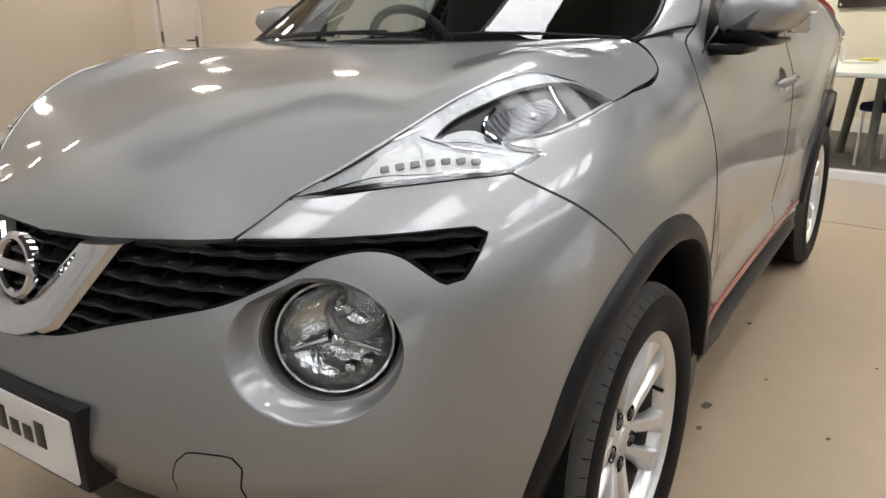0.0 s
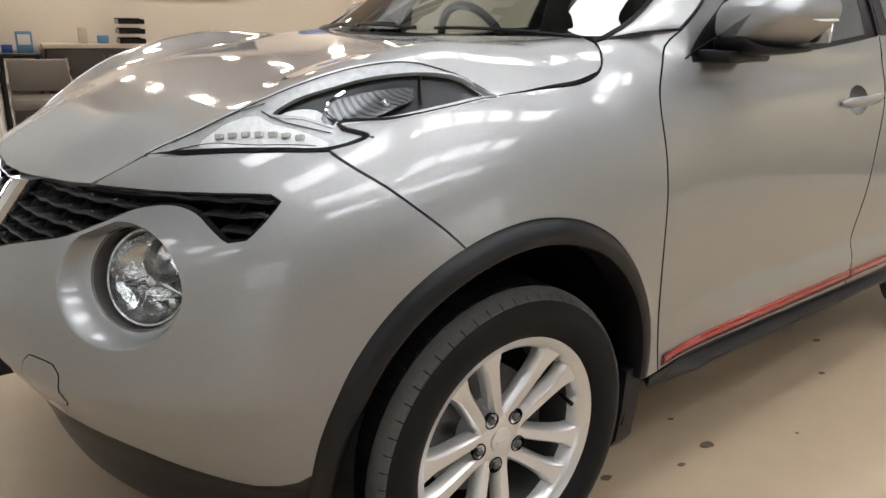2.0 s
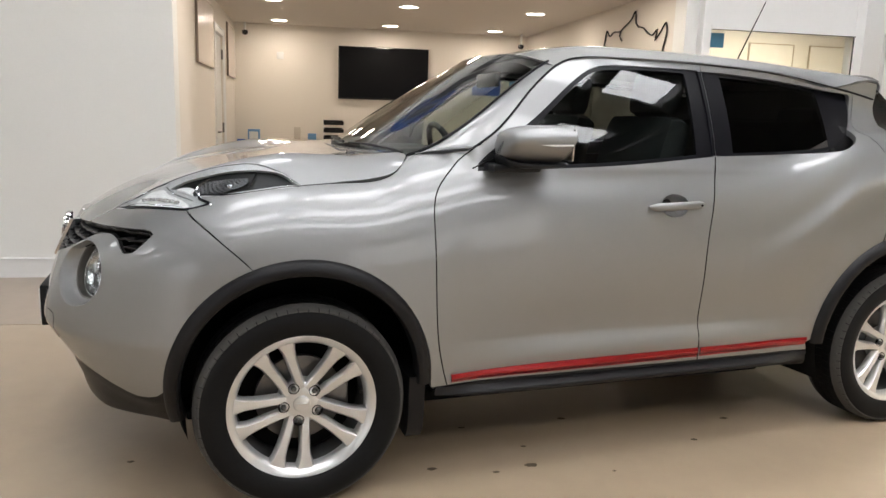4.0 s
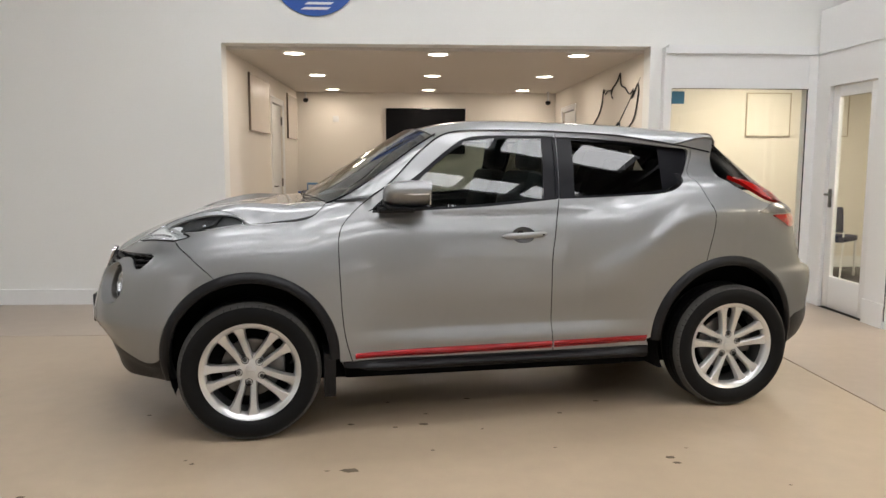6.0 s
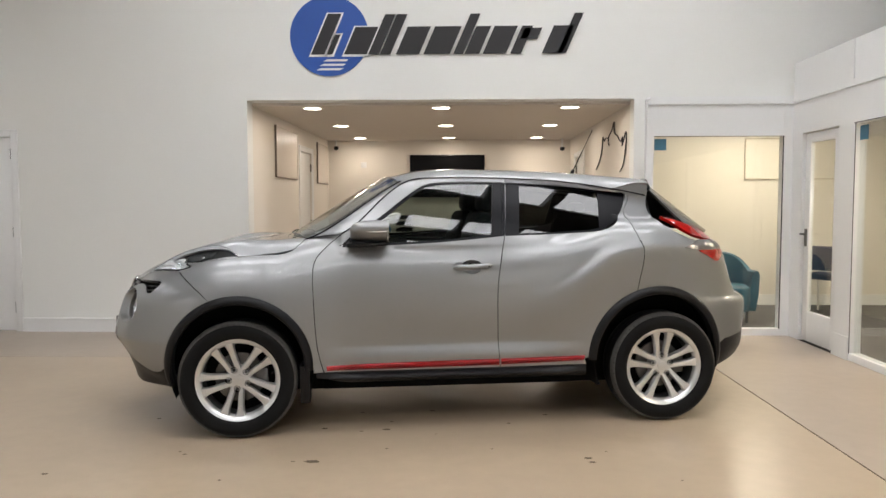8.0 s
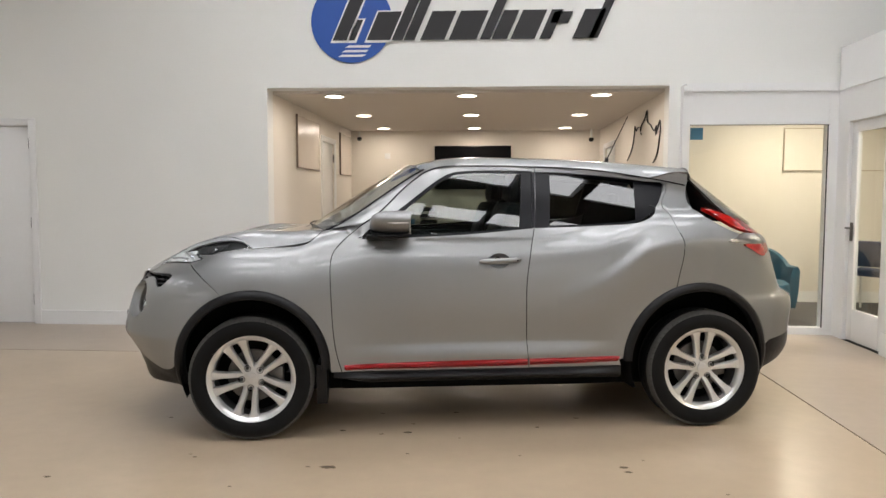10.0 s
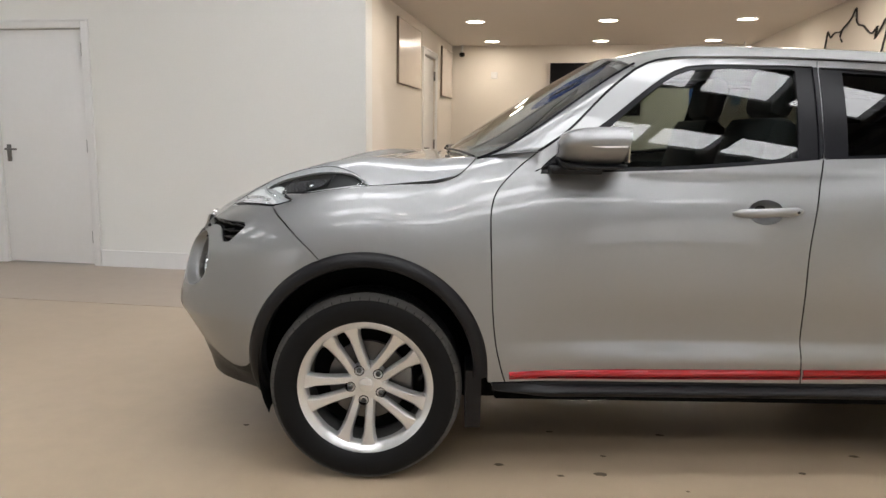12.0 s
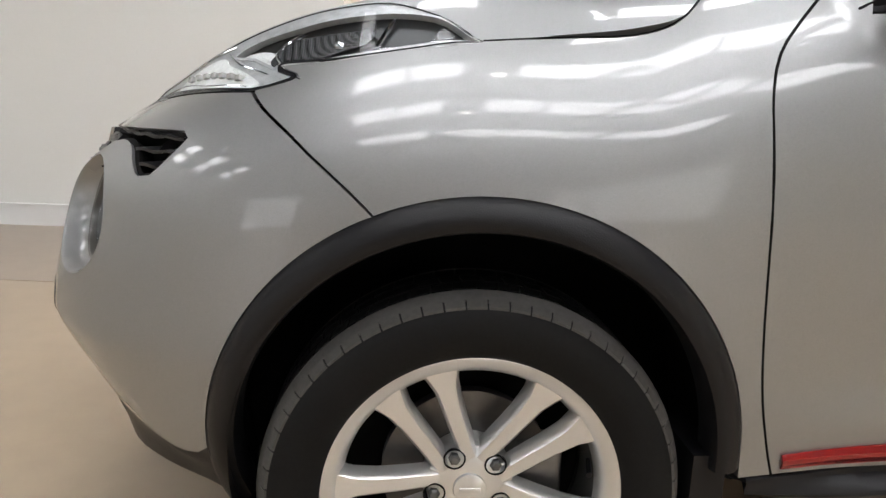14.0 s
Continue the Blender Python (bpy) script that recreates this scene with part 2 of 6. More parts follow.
def inset(poly, d):
    """The outline drawn in by d."""
    area = sum(p[0] * q[1] - q[0] * p[1] for p, q in zip(poly, poly[1:] + poly[:1]))
    sign = 1 if area > 0 else -1
    out = []
    for i, p in enumerate(poly):
        a, b = poly[i - 1], poly[(i + 1) % len(poly)]
        tx, ty = b[0] - a[0], b[1] - a[1]
        k = math.hypot(tx, ty) or 1
        out.append((p[0] - sign * ty / k * d, p[1] + sign * tx / k * d))
    return out


def inside(poly, pts):
    """Which of the points lie within the outline."""
    x, y = pts[:, 0], pts[:, 1]
    res = np.zeros(len(pts), bool)
    for (x0, y0), (x1, y1) in zip(poly, poly[1:] + poly[:1]):
        if y0 != y1:
            res ^= ((y0 > y) != (y1 > y)) & (x < (x1 - x0) * (y - y0) / (y1 - y0) + x0)
    return res


def panel(name, outline, shape, mat, parent, label="", holes=(), step=0.02, gap=0.002, rim=0.018, sides=(1,), lift=0.0, seam=None):
    """A sheet cut to an outline (with holes) in two parameters, laid on a shape, its edges turned in. sides: 1 near, -1 far (mirrored)."""
    from mathutils.geometry import delaunay_2d_cdt
    edge_line = inset(list(outline), gap) if gap else list(outline)
    if seam:   # halves that meet at the middle keep no gap there
        axis, value = seam
        edge_line = [tuple(value if k == axis and abs(o[axis] - value) < 1e-4 else q[k] for k in (0, 1)) for o, q in zip(outline, edge_line)]
    loops = [dense(edge_line, step)] + [dense(list(h), step) for h in holes]
    verts, edges = [], []
    for lp in loops:
        k = len(verts)
        verts += lp
        edges += [(k + i, k + (i + 1) % len(lp)) for i in range(len(lp))]
    rimmed = np.array(verts)
    lo, hi = rimmed.min(0), rimmed.max(0)
    gx, gy = np.meshgrid(np.arange(lo[0], hi[0], step), np.arange(lo[1], hi[1], step * 0.87))
    gx = gx + (np.arange(gx.shape[0]) % 2)[:, None] * step / 2
    grid = np.stack([gx.ravel(), gy.ravel()], 1)
    ok = inside(loops[0], grid)
    for lp in loops[1:]:
        ok &= ~inside(lp, grid)
    grid = grid[ok]
    if len(grid):
        near = np.array([np.min((rimmed[:, 0] - g[0]) ** 2 + (rimmed[:, 1] - g[1]) ** 2) for g in grid])
        grid = grid[near > (0.5 * step) ** 2]
    verts = [Vector(v) for v in verts] + [Vector(g) for g in grid]
    co, _, tris, _, _, _ = delaunay_2d_cdt(verts, edges, [], 0, 1e-6)
    uv = np.array([tuple(c) for c in co])
    mids = np.array([uv[list(t)].mean(0) for t in tris])
    ok = inside(loops[0], mids)
    for lp in loops[1:]:
        ok &= ~inside(lp, mids)
    tris = [t for t, k in zip(tris, ok) if k]
    e = 0.0015

    def normal(u, v):
        a, b = Vector(shape(u + e, v)) - Vector(shape(u - e, v)), Vector(shape(u, v + e)) - Vector(shape(u, v - e))
        n = a.cross(b)
        return n.normalized() if n.length > 1e-12 else Vector((0, 0, 1))
    P, N, F = [], [], []
    for side in sides:
        base = len(P)
        flip, move = Vector((1, side, 1)), Vector((0, 0 if side > 0 else 2 * CY, 0))
        for u, v in uv:
            n = normal(u, v)
            P.append((Vector(shape(u, v)) + n * lift) * flip + move)
            N.append(n * flip)
        for t in tris:
            F.append(tuple(base + i for i in (t if side == 1 else t[::-1])))
        if rim:
            for lp in loops:
                k, m = len(P), len(lp)
                for u, v in lp:
                    n = normal(u, v)
                    p = Vector(shape(u, v)) + n * lift
                    P += [p * flip + move, (p - n * rim * 0.25) * flip + move, (p - n * rim) * flip + move]
                    N += [n * flip] * 3
                for i in range(m):
                    j = (i + 1) % m
                    for c in (0, 1):
                        q = (k + 3 * i + c, k + 3 * j + c, k + 3 * j + c + 1, k + 3 * i + c + 1)
                        F.append(q)
    me = bpy.data.meshes.new(name)
    me.from_pydata([tuple(p) for p in P], [], F)
    me.materials.append(mat)
    me.shade_smooth()
    # rims keep their own faceted normals, the sheet those of the shape
    sheet = len(tris)
    me.update()
    loopn = []
    count = len(uv) * len(sides)
    for poly in me.polygons:
        for li in poly.loop_indices:
            vi = me.loops[li].vertex_index
            loopn.append(tuple(N[vi]) if len(poly.vertices) == 3 else tuple(poly.normal))
    me.normals_split_custom_set(loopn)
    ob = new(name, me)
    ob.parent = parent
    if label:
        ob["label"] = label
    return ob


# ---- the hall ----
def structure(name, bm, mat, label, category="", smooth=False):
    ob = mesh_object(name, bm, mat, smooth)
    return tagged(ob, label, category or name.split("_")[0], kind="structure")


WY, OL, OR, OT, RB = 2.75, -0.95, 3.03, 2.415, 7.35   # back wall, recess sides, its height, its rear wall
RC = 2.385                                              # ceiling of the recess
GX, GY = 4.60, 2.66                                     # glazed partitions
DL, DR, DT = -4.30, -3.45, 2.05                         # the side door
structure("floor", boxes(((-9, -11, -0.2), (3.345, 1.445, 0))), FLOOR, "sealed beige concrete floor with faint blotches", "floor")
structure("floor_border", boxes(((-9, 1.455, -0.2), (3.345, WY + 5.2, 0)), ((3.355, -11, -0.2), (GX, GY, 0))), BORDER, "paler concrete strip beyond the floor joint", "floor")
structure("floor_joint", boxes(((-9, 1.445, -0.2), (3.345, 1.455, -0.004)), ((3.345, -11, -0.2), (3.355, WY, -0.004))), JOINT, "dark filled joint between floor slabs", "joint")
structure("wall_north", boxes(((-9, WY, 0), (DL, WY + 0.2, 5.2)), ((DR, WY, 0), (OL, WY + 0.2, 5.2)), ((DL, WY, DT), (DR, WY + 0.2, 5.2)),
                              ((OL, WY, OT), (OR, WY + 0.2, 5.2)), ((OR, WY, 2.40), (9.2, WY + 0.2, 5.2)), ((OR, WY, 0), (3.17, WY + 0.2, 2.40))), WALL, "tall white painted showroom wall", "wall")
structure("wall_west", boxes(((-9.2, -11, 0), (-9, WY + 0.2, 5.2))), WALL, "white painted side wall", "wall")
# out of view; its grey is chosen to dim the car's flank
structure("wall_south", boxes(((-9.2, -11.2, 0), (9.2, -11, 5.2))), GREYWALL, "unseen wall facing the car, greyed to dim its reflection", "wall")
structure("wall_east", boxes(((7.0, -5.9, 0), (7.15, 5.0, 2.5)), ((9.0, -11, 0), (9.2, WY, 5.2))), CREAM, "cream painted outer wall of the offices", "wall")
# unseen glowing panes, added on the south wall and partition to light the car
def fill_window(name, m, a, b, top_z, label):
    top = thing(name, label, "window", m, kind="structure")
    part("window_frame", boxes(((a - 0.05, 0.002, 0.15), (a, 0.06, top_z + 0.05)), ((b, 0.002, 0.15), (b + 0.05, 0.06, top_z + 0.05)), ((a, 0.002, 0.15), (b, 0.06, 0.2)), ((a, 0.002, top_z), (b, 0.06, top_z + 0.05))), GLOSSWHITE, top, "white window frame", False)
    part("pane", boxes(((a, 0.002, 0.2), (b, 0.012, top_z))), FILLPANE, top, "glowing fill pane", False)


for a, b in ((-8.2, -6.5), (-6.4, -4.7)):
    fill_window("fill_window_south", pose(0, -11, 0), a, b, 3.2, "added glowing fill pane in a white frame, out of view")
for a, b in ((-10.7, -9.2), (-9.0, -7.5), (-7.3, -5.8)):
    fill_window("fill_window_east", pose(GX, 0, 0, 0, 0, 90), a, b, 2.3, "added glowing fill pane on the partition, out of view")
# recess
structure("wall_recess_west", boxes(((OL - 0.15, WY + 0.2, 0), (OL, 5.22, OT)), ((OL - 0.15, 5.98, 0), (OL, RB, OT)), ((OL - 0.15, 5.22, 2.08), (OL, 5.98, OT))), CREAM, "cream painted side wall of the recess", "wall")
structure("wall_recess_east", boxes(((OR, WY + 0.2, 0), (OR + 0.14, 5.94, OT)), ((OR, 6.72, 0), (OR + 0.14, RB, OT)), ((OR, 5.94, 2.06), (OR + 0.14, 6.72, OT))), CREAM, "cream painted side wall of the recess", "wall")
structure("wall_recess_north", boxes(((OL - 0.15, RB, 0), (OR + 0.14, RB + 0.15, OT + 0.1))), CREAM, "cream painted rear wall of the recess", "wall")
structure("ceiling_recess", boxes(((OL - 0.15, WY + 0.2, RC), (OR + 0.14, RB, OT + 0.12))), CEIL, "flat painted ceiling of the recess", "ceiling")
structure("floor_recess", boxes(((OL, WY + 0.2, 0.0), (OR, RB, 0.004))), BORDER, "pale floor of the recess", "floor")

# roof with rooflights: sheets between the openings
ROWS_Y = [(0.7, 1.6), (-1.9, -1.0), (-4.4, -3.4), (-6.9, -5.9)]
# the first two columns are unseen, added to brighten the left wall and floor
COLS_X = [(-8.3, -7.35), (-7.25, -6.3), (-1.85, -0.9), (-0.8, 0.05), (0.8, 1.62), (1.72, 2.65), (2.76, 3.61), (3.79, 4.77)]
HZ = 5.0
bm = bmesh.new()
ys = [-11.2] + [v for a, b in reversed(ROWS_Y) for v in (a, b)] + [WY + 0.2]
for k in range(0, len(ys), 2):
    box(bm, (-9.2, ys[k], HZ), (9.2, ys[k + 1], HZ + 0.15))
xs = [-9.2] + [v for a, b in COLS_X for v in (a, b)] + [9.2]
for a, b in ROWS_Y:
    for k in range(0, len(xs), 2):
        box(bm, (xs[k], a, HZ), (xs[k + 1], b, HZ + 0.15))
structure("ceiling", bm, ROOF, "grey sheeted roof with openings for rooflights", "ceiling")
for a, b in ROWS_Y:
    for c, d in COLS_X:
        ob = structure("rooflight", boxes(((c, a, HZ + 0.15), (d, b, HZ + 0.17))), SKYPANE, "bright rooflight panel in the roof, added in the two western columns", "rooflight")
for x in (0.45, 4.86):
    bm = boxes(((x, -11, HZ - 0.45), (x + 0.12, WY, HZ - 0.37)), ((x, -11, HZ - 0.08), (x + 0.12, WY, HZ - 0.002)))
    for k in range(13):
        y = -11 + k * 1.05
        rod(bm, (x + 0.06, y, HZ - 0.4), (x + 0.06, y + 0.5, HZ - 0.05), 0.03, 6)
        rod(bm, (x + 0.06, y + 1.0, HZ - 0.4), (x + 0.06, y + 0.5, HZ - 0.05), 0.03, 6)
    tagged(mesh_object("roof_truss", bm, IRON), "dark steel roof truss", "truss", kind="structure")

# round spot lamps under the middle truss
for y in (-1.6, -3.9, -5.4):
    top = thing("spot_lamp", "small round white lamp under the roof truss", "lamp", pose(0.51, y, HZ - 0.452), "lamps under the truss")
    bm = bmesh.new()
    lathe(bm, [(1e-4, 0.0), (0.03, 0.0), (0.06, -0.03), (0.09, -0.12), (0.085, -0.122), (0.055, -0.04), (1e-4, -0.03)], 28)
    part("housing", bm, GLOSSWHITE, top, "white bell housing")
    bm = bmesh.new()
    lathe(bm, [(1e-4, -0.108), (0.078, -0.108), (0.078, -0.104), (1e-4, -0.104)], 28)
    part("diffuser", bm, SPOTGLOW, top, "glowing diffuser", False)

# skirting
structure("baseboard", boxes(((DR + 0.08, WY - 0.018, 0), (OL, WY - 0.001, 0.13)), ((-9, WY - 0.018, 0), (DL - 0.08, WY - 0.001, 0.13)),
                             ((DR + 0.08, WY - 0.024, 0.13), (OL, WY - 0.001, 0.145)), ((-9, WY - 0.024, 0.13), (DL - 0.08, WY - 0.001, 0.145))), GLOSSWHITE, "white painted skirting board", "skirting")
structure("baseboard_recess", boxes(((OL + 0.001, WY + 0.2, 0.004), (OL + 0.018, 5.15, 0.13)), ((OL + 0.001, RB - 0.018, 0.004), (OR - 0.001, RB - 0.001, 0.13)),
                                    ((OR - 0.018, WY + 0.2, 0.004), (OR - 0.001, 5.6, 0.13))), GLOSSWHITE, "white painted skirting board of the recess", "skirting")


def door_leaf(name, w, h, m, label, hinge=1):
    """A flush door in its frame, in the local xz plane, seen from -y."""
    top = thing(name, label, "door", m, kind="structure")
    part("leaf", boxes(((0, 0.02, 0.01), (w, 0.06, h - 0.005), 0.002)), GLOSSWHITE, top)
    fr = boxes(((-0.075, -0.015, 0), (-0.004, 0.1, h + 0.075), 0.004), ((w + 0.004, -0.015, 0), (w + 0.075, 0.1, h + 0.075), 0.004), ((-0.004, -0.015, h + 0.004), (w + 0.004, 0.1, h + 0.075), 0.004))
    part("door_frame", fr, GLOSSWHITE, top, "white painted architrave")
    bead = boxes(((-0.078, -0.021, 0), (-0.058, -0.014, h + 0.078), 0.003), ((w + 0.058, -0.021, 0), (w + 0.078, -0.014, h + 0.078), 0.003), ((-0.058, -0.021, h + 0.058), (w + 0.058, -0.014, h + 0.078), 0.003))
    part("architrave_bead", bead, GLOSSWHITE, top, "raised outer moulding")
    for z in (0.2, 1.0, 1.82):
        x = w if hinge > 0 else 0
        bm = bmesh.new()
        rod(bm, (x, 0.006, z), (x, 0.006, z + 0.11), 0.011)
        for k in (0.035, 0.072):
            rod(bm, (x, 0.006, z + k), (x, 0.006, z + k + 0.003), 0.0125)
        part("hinge", bm, STEEL, top, "steel butt hinge")
    x = 0.07 if hinge > 0 else w - 0.07
    bm = boxes(((x - 0.02, 0.008, 0.91), (x + 0.02, 0.019, 1.06), 0.003))
    rod(bm, (x, 0.015, 1.02), (x, -0.035, 1.02), 0.009)
    rod(bm, (x, -0.035, 1.02), (x + hinge * 0.11, -0.035, 1.02), 0.009)
    part("door_handle", bm, STEEL, top, "steel lever handle")
    return top


door_leaf("door_1", DR - DL, DT, pose(DL, WY, 0), "white flush door in the tall white wall, closed")
door_leaf("door_2", 0.76, 2.07, pose(OL, 5.22, 0, 0, 0, 90), "white door in the recess side wall, closed")
door_leaf("door_3", 0.78, 2.05, pose(OR, 6.72, 0, 0, 0, -90), "cream-lit white door in the recess side wall, closed", -1)

# downlights
for y in (3.13, 4.99, 6.82):
    for x in (-0.345, 1.05, 2.43):
        top = thing("downlight", "round warm-white recessed ceiling downlight", "downlight", pose(x, y, RC - 0.001), "downlights of the recess")
        bm = bmesh.new()
        lathe(bm, [(0.095, -0.001), (0.11, -0.001), (0.112, -0.007), (0.107, -0.012), (0.097, -0.010), (0.095, -0.001)], 28)
        part("ring", bm, GLOSSWHITE, top)
        bm = bmesh.new()
        lathe(bm, [(1e-4, -0.006), (0.095, -0.006)], 28)
        part("diffuser", bm, LAMPGLOW, top, "glowing diffuser")
        lamp = bpy.data.lights.new("downlight_lamp", "AREA")
        lamp.shape, lamp.size, lamp.energy, lamp.color = "DISK", 0.18, DOWN, (1.0, 0.87, 0.735)
        lo = new("downlight_lamp", lamp)
        lo.matrix_world = pose(x, y, RC - 0.025)

# office block: glazed partitions at right
part_h, head = 2.74, 2.03
structure("partition_north", boxes(((3.17, GY, 2.40), (GX + 0.1, WY, 2.42)), ((3.17, GY + 0.005, head), (GX, WY, 2.34)), ((3.14, GY - 0.012, 2.34), (GX + 0.1, WY, 2.40)),
                                   ((3.14, GY, 0), (3.21, WY + 0.02, 2.34)), ((4.51, GY, 0), (GX + 0.1, WY + 0.02, 2.34)), ((3.21, GY, 0), (4.51, WY, 0.07)),
                                   ((3.21, GY - 0.014, head - 0.005), (4.51, GY - 0.001, head + 0.025))), GLOSSWHITE, "white painted frame of the glazed office front", "partition")
structure("partition_east", boxes(((GX, -11, 2.40), (GX + 0.1, GY, part_h)), ((GX - 0.012, -11, 2.34), (GX + 0.1, GY, 2.40)), ((GX, -11, head), (GX + 0.1, GY, 2.34)),
                                  ((GX, 2.44, 0), (GX + 0.1, GY, head)), ((GX, 1.46, 0), (GX + 0.1, 1.74, head)), ((GX - 0.014, 1.46, 0), (GX - 0.001, 1.74, 0.2)),
                                  ((GX, -11, 0), (GX + 0.1, 1.46, 0.06)), ((GX, -0.9, 0.06), (GX + 0.1, -0.8, head)), ((GX, -3.2, 0.06), (GX + 0.1, -3.1, head)), ((GX, -11, 0.06), (GX + 0.1, -5.4, head)),
                                  ((GX - 0.01, 1.5, 2.34), (GX + 0.1, 1.6, part_h - 0.01))), GLOSSWHITE, "white painted frame of the glazed office side", "partition")


def pane(name, lo, hi, label):
    ob = structure(name, boxes((lo, hi)), PANE, label, "window")
    ob.visible_shadow = False
    return ob


pane("window_1", (3.21, GY + 0.04, 0.07), (4.51, GY + 0.05, head), "large clear office window pane")
pane("window_2", (GX + 0.04, -0.8, 0.06), (GX + 0.05, 1.46, head), "large clear office window pane")
pane("window_3", (GX + 0.04, -3.1, 0.06), (GX + 0.05, -0.9, head), "large clear office window pane")
pane("window_4", (GX + 0.04, -5.4, 0.06), (GX + 0.05, -3.2, head), "large clear office window pane")
gd = thing("door_4", "white framed glass office door, closed", "door", Matrix.Identity(4), kind="structure")
part("door_frame", boxes(((GX + 0.03, 1.75, 0.01), (GX + 0.07, 1.86, 2.02), 0.003), ((GX + 0.03, 2.33, 0.01), (GX + 0.07, 2.43, 2.02), 0.003), ((GX + 0.03, 1.86, 0.01), (GX + 0.07, 2.33, 0.3), 0.003), ((GX + 0.03, 1.86, 1.93), (GX + 0.07, 2.33, 2.02), 0.003)), GLOSSWHITE, gd)
part("glass_pane", boxes(((GX + 0.045, 1.86, 0.3), (GX + 0.052, 2.33, 1.93))), PANE, gd).visible_shadow = False
bm = boxes(((GX + 0.018, 2.36, 0.93), (GX + 0.03, 2.40, 1.10), 0.003))
rod(bm, (GX + 0.03, 2.38, 1.05), (GX - 0.03, 2.38, 1.05), 0.009)
rod(bm, (GX - 0.03, 2.38, 1.05), (GX - 0.03, 2.26, 1.05), 0.009)
part("door_handle", bm, STEEL, gd, "steel lever handle")
structure("floor_office", boxes(((3.17, WY, -0.1), (9, 6.0, 0.003)), ((GX + 0.1, -11, -0.1), (9, WY, 0.003))), CARPET, "grey office carpet", "carpet")
structure("wall_office_north", boxes(((3.17, 5.0, 0), (9, 5.15, 2.6)), ), CREAM, "cream office rear wall", "wall")
structure("wall_office_south", boxes(((GX + 0.1, -11.0, 0), (9, -5.9, 2.6))), CREAM, "cream office end wall", "wall")
structure("ceiling_office", boxes(((3.17, WY + 0.2, 2.5), (9, 5.0, 2.6)), ((GX + 0.1, -5.9, 2.5), (9, WY + 0.2, 2.6))), CEIL, "office ceiling", "ceiling")
structure("baseboard_office", boxes(((3.2, 4.98, 0.003), (9, 4.999, 0.14)), ((6.98, -5.9, 0.003), (6.999, 4.98, 0.14))), GLOSSWHITE, "white skirting of the office", "skirting")
for x, y, power in ((4.9, 3.9, 1.0), (5.9, 1.2, 1.0), (5.9, -2.5, 1.5)):
    top = thing("ceiling_light", "square white office ceiling light panel", "ceiling light", pose(x, y, 2.498))
    part("frame", boxes(((-0.31, -0.31, -0.012), (0.31, 0.31, 0), 0.002)), GLOSSWHITE, top)
    part("diffuser", boxes(((-0.29, -0.29, -0.016), (0.29, 0.29, -0.0125))), LAMPGLOW, top, "glowing diffuser")
    lamp = bpy.data.lights.new("office_lamp", "AREA")
    lamp.size, lamp.energy, lamp.color = 0.55, OFFICE * power, (1.0, 0.86, 0.66)
    new("office_lamp", lamp).matrix_world = pose(x, y, 2.47)
structure("window_gasket", boxes(((4.498, GY - 0.003, 0.07), (4.510, GY - 0.0005, 2.03)), ((3.21, GY - 0.0165, 2.018), (4.51, GY - 0.0145, 2.024))), JOINT, "dark rubber gasket of the office window", "gasket")
structure("window_gasket", boxes(((GX - 0.003, 1.448, 0.06), (GX - 0.0005, 1.458, 2.03)), ((GX - 0.0165, -5.4, 2.022), (GX - 0.0145, 1.458, 2.028))), JOINT, "dark rubber gasket of the office window", "gasket")


# ---- the car: x back from the front axle, the near flank at -y ----
CARPOSE = Matrix.Translation((0, -0.8, 0)) @ pose(0, 0, 0, 0, 0, HEADING) @ Matrix.Translation((0, 0.8, 0))
car = thing("car", "silver crossover car with black arches and red door stripes", "car", CARPOSE)
def pchip(*keys):
    """A smooth curve through (position, value) keys, flat beyond its ends."""
    xs = [k[0] for k in keys]
    ys = [k[1] for k in keys]
    n = len(xs)
    d = [(ys[i + 1] - ys[i]) / (xs[i + 1] - xs[i]) for i in range(n - 1)]
    m = [0.0] * n
    for i in range(1, n - 1):
        if d[i - 1] * d[i] > 0:
            m[i] = 2 * d[i - 1] * d[i] / (d[i - 1] + d[i])
    m[0], m[-1] = d[0], d[-1]

    def f(x):
        if x <= xs[0]:
            return ys[0]
        if x >= xs[-1]:
            return ys[-1]
        i = 0
        while x > xs[i + 1]:
            i += 1
        h = xs[i + 1] - xs[i]
        t = (x - xs[i]) / h
        return ((1 + 2 * t) * (1 - t) ** 2 * ys[i] + t * (1 - t) ** 2 * h * m[i]
                + t * t * (3 - 2 * t) * ys[i + 1] + t * t * (t - 1) * h * m[i + 1])
    return f


# body shape: half widths and lengths along the car (x back from the front axle, z up)
XS, XR, KF, KR = 0.10, 2.60, 0.80, 0.62
CY = 0.03   # the middle plane
wide = pchip((-0.4, 0.83), (0.05, 0.832), (0.38, 0.815), (0.62, 0.792), (0.9, 0.784), (1.4, 0.780), (1.75, 0.778), (2.05, 0.782), (2.4, 0.780), (2.65, 0.760), (3.3, 0.700))
mid = pchip((0, 0.75), (0.3, 0.758), (1.0, 0.812), (1.75, 0.848), (2.2, 0.97), (2.6, 1.0))
crown = pchip((0, 1.065), (0.25, 1.10), (0.38, 1.15), (0.6, 1.19), (1.0, 1.16), (1.9, 1.185), (2.3, 1.27), (2.6, 1.27), (3.0, 1.22))
inner = pchip((0, 0.62), (0.25, 0.56), (0.38, 0.53), (0.6, 0.50), (2.6, 0.50))
tuck = pchip((0, 0.004), (0.45, 0.014), (0.7, 0.026), (1.9, 0.026), (2.2, 0.01), (2.6, 0.004))
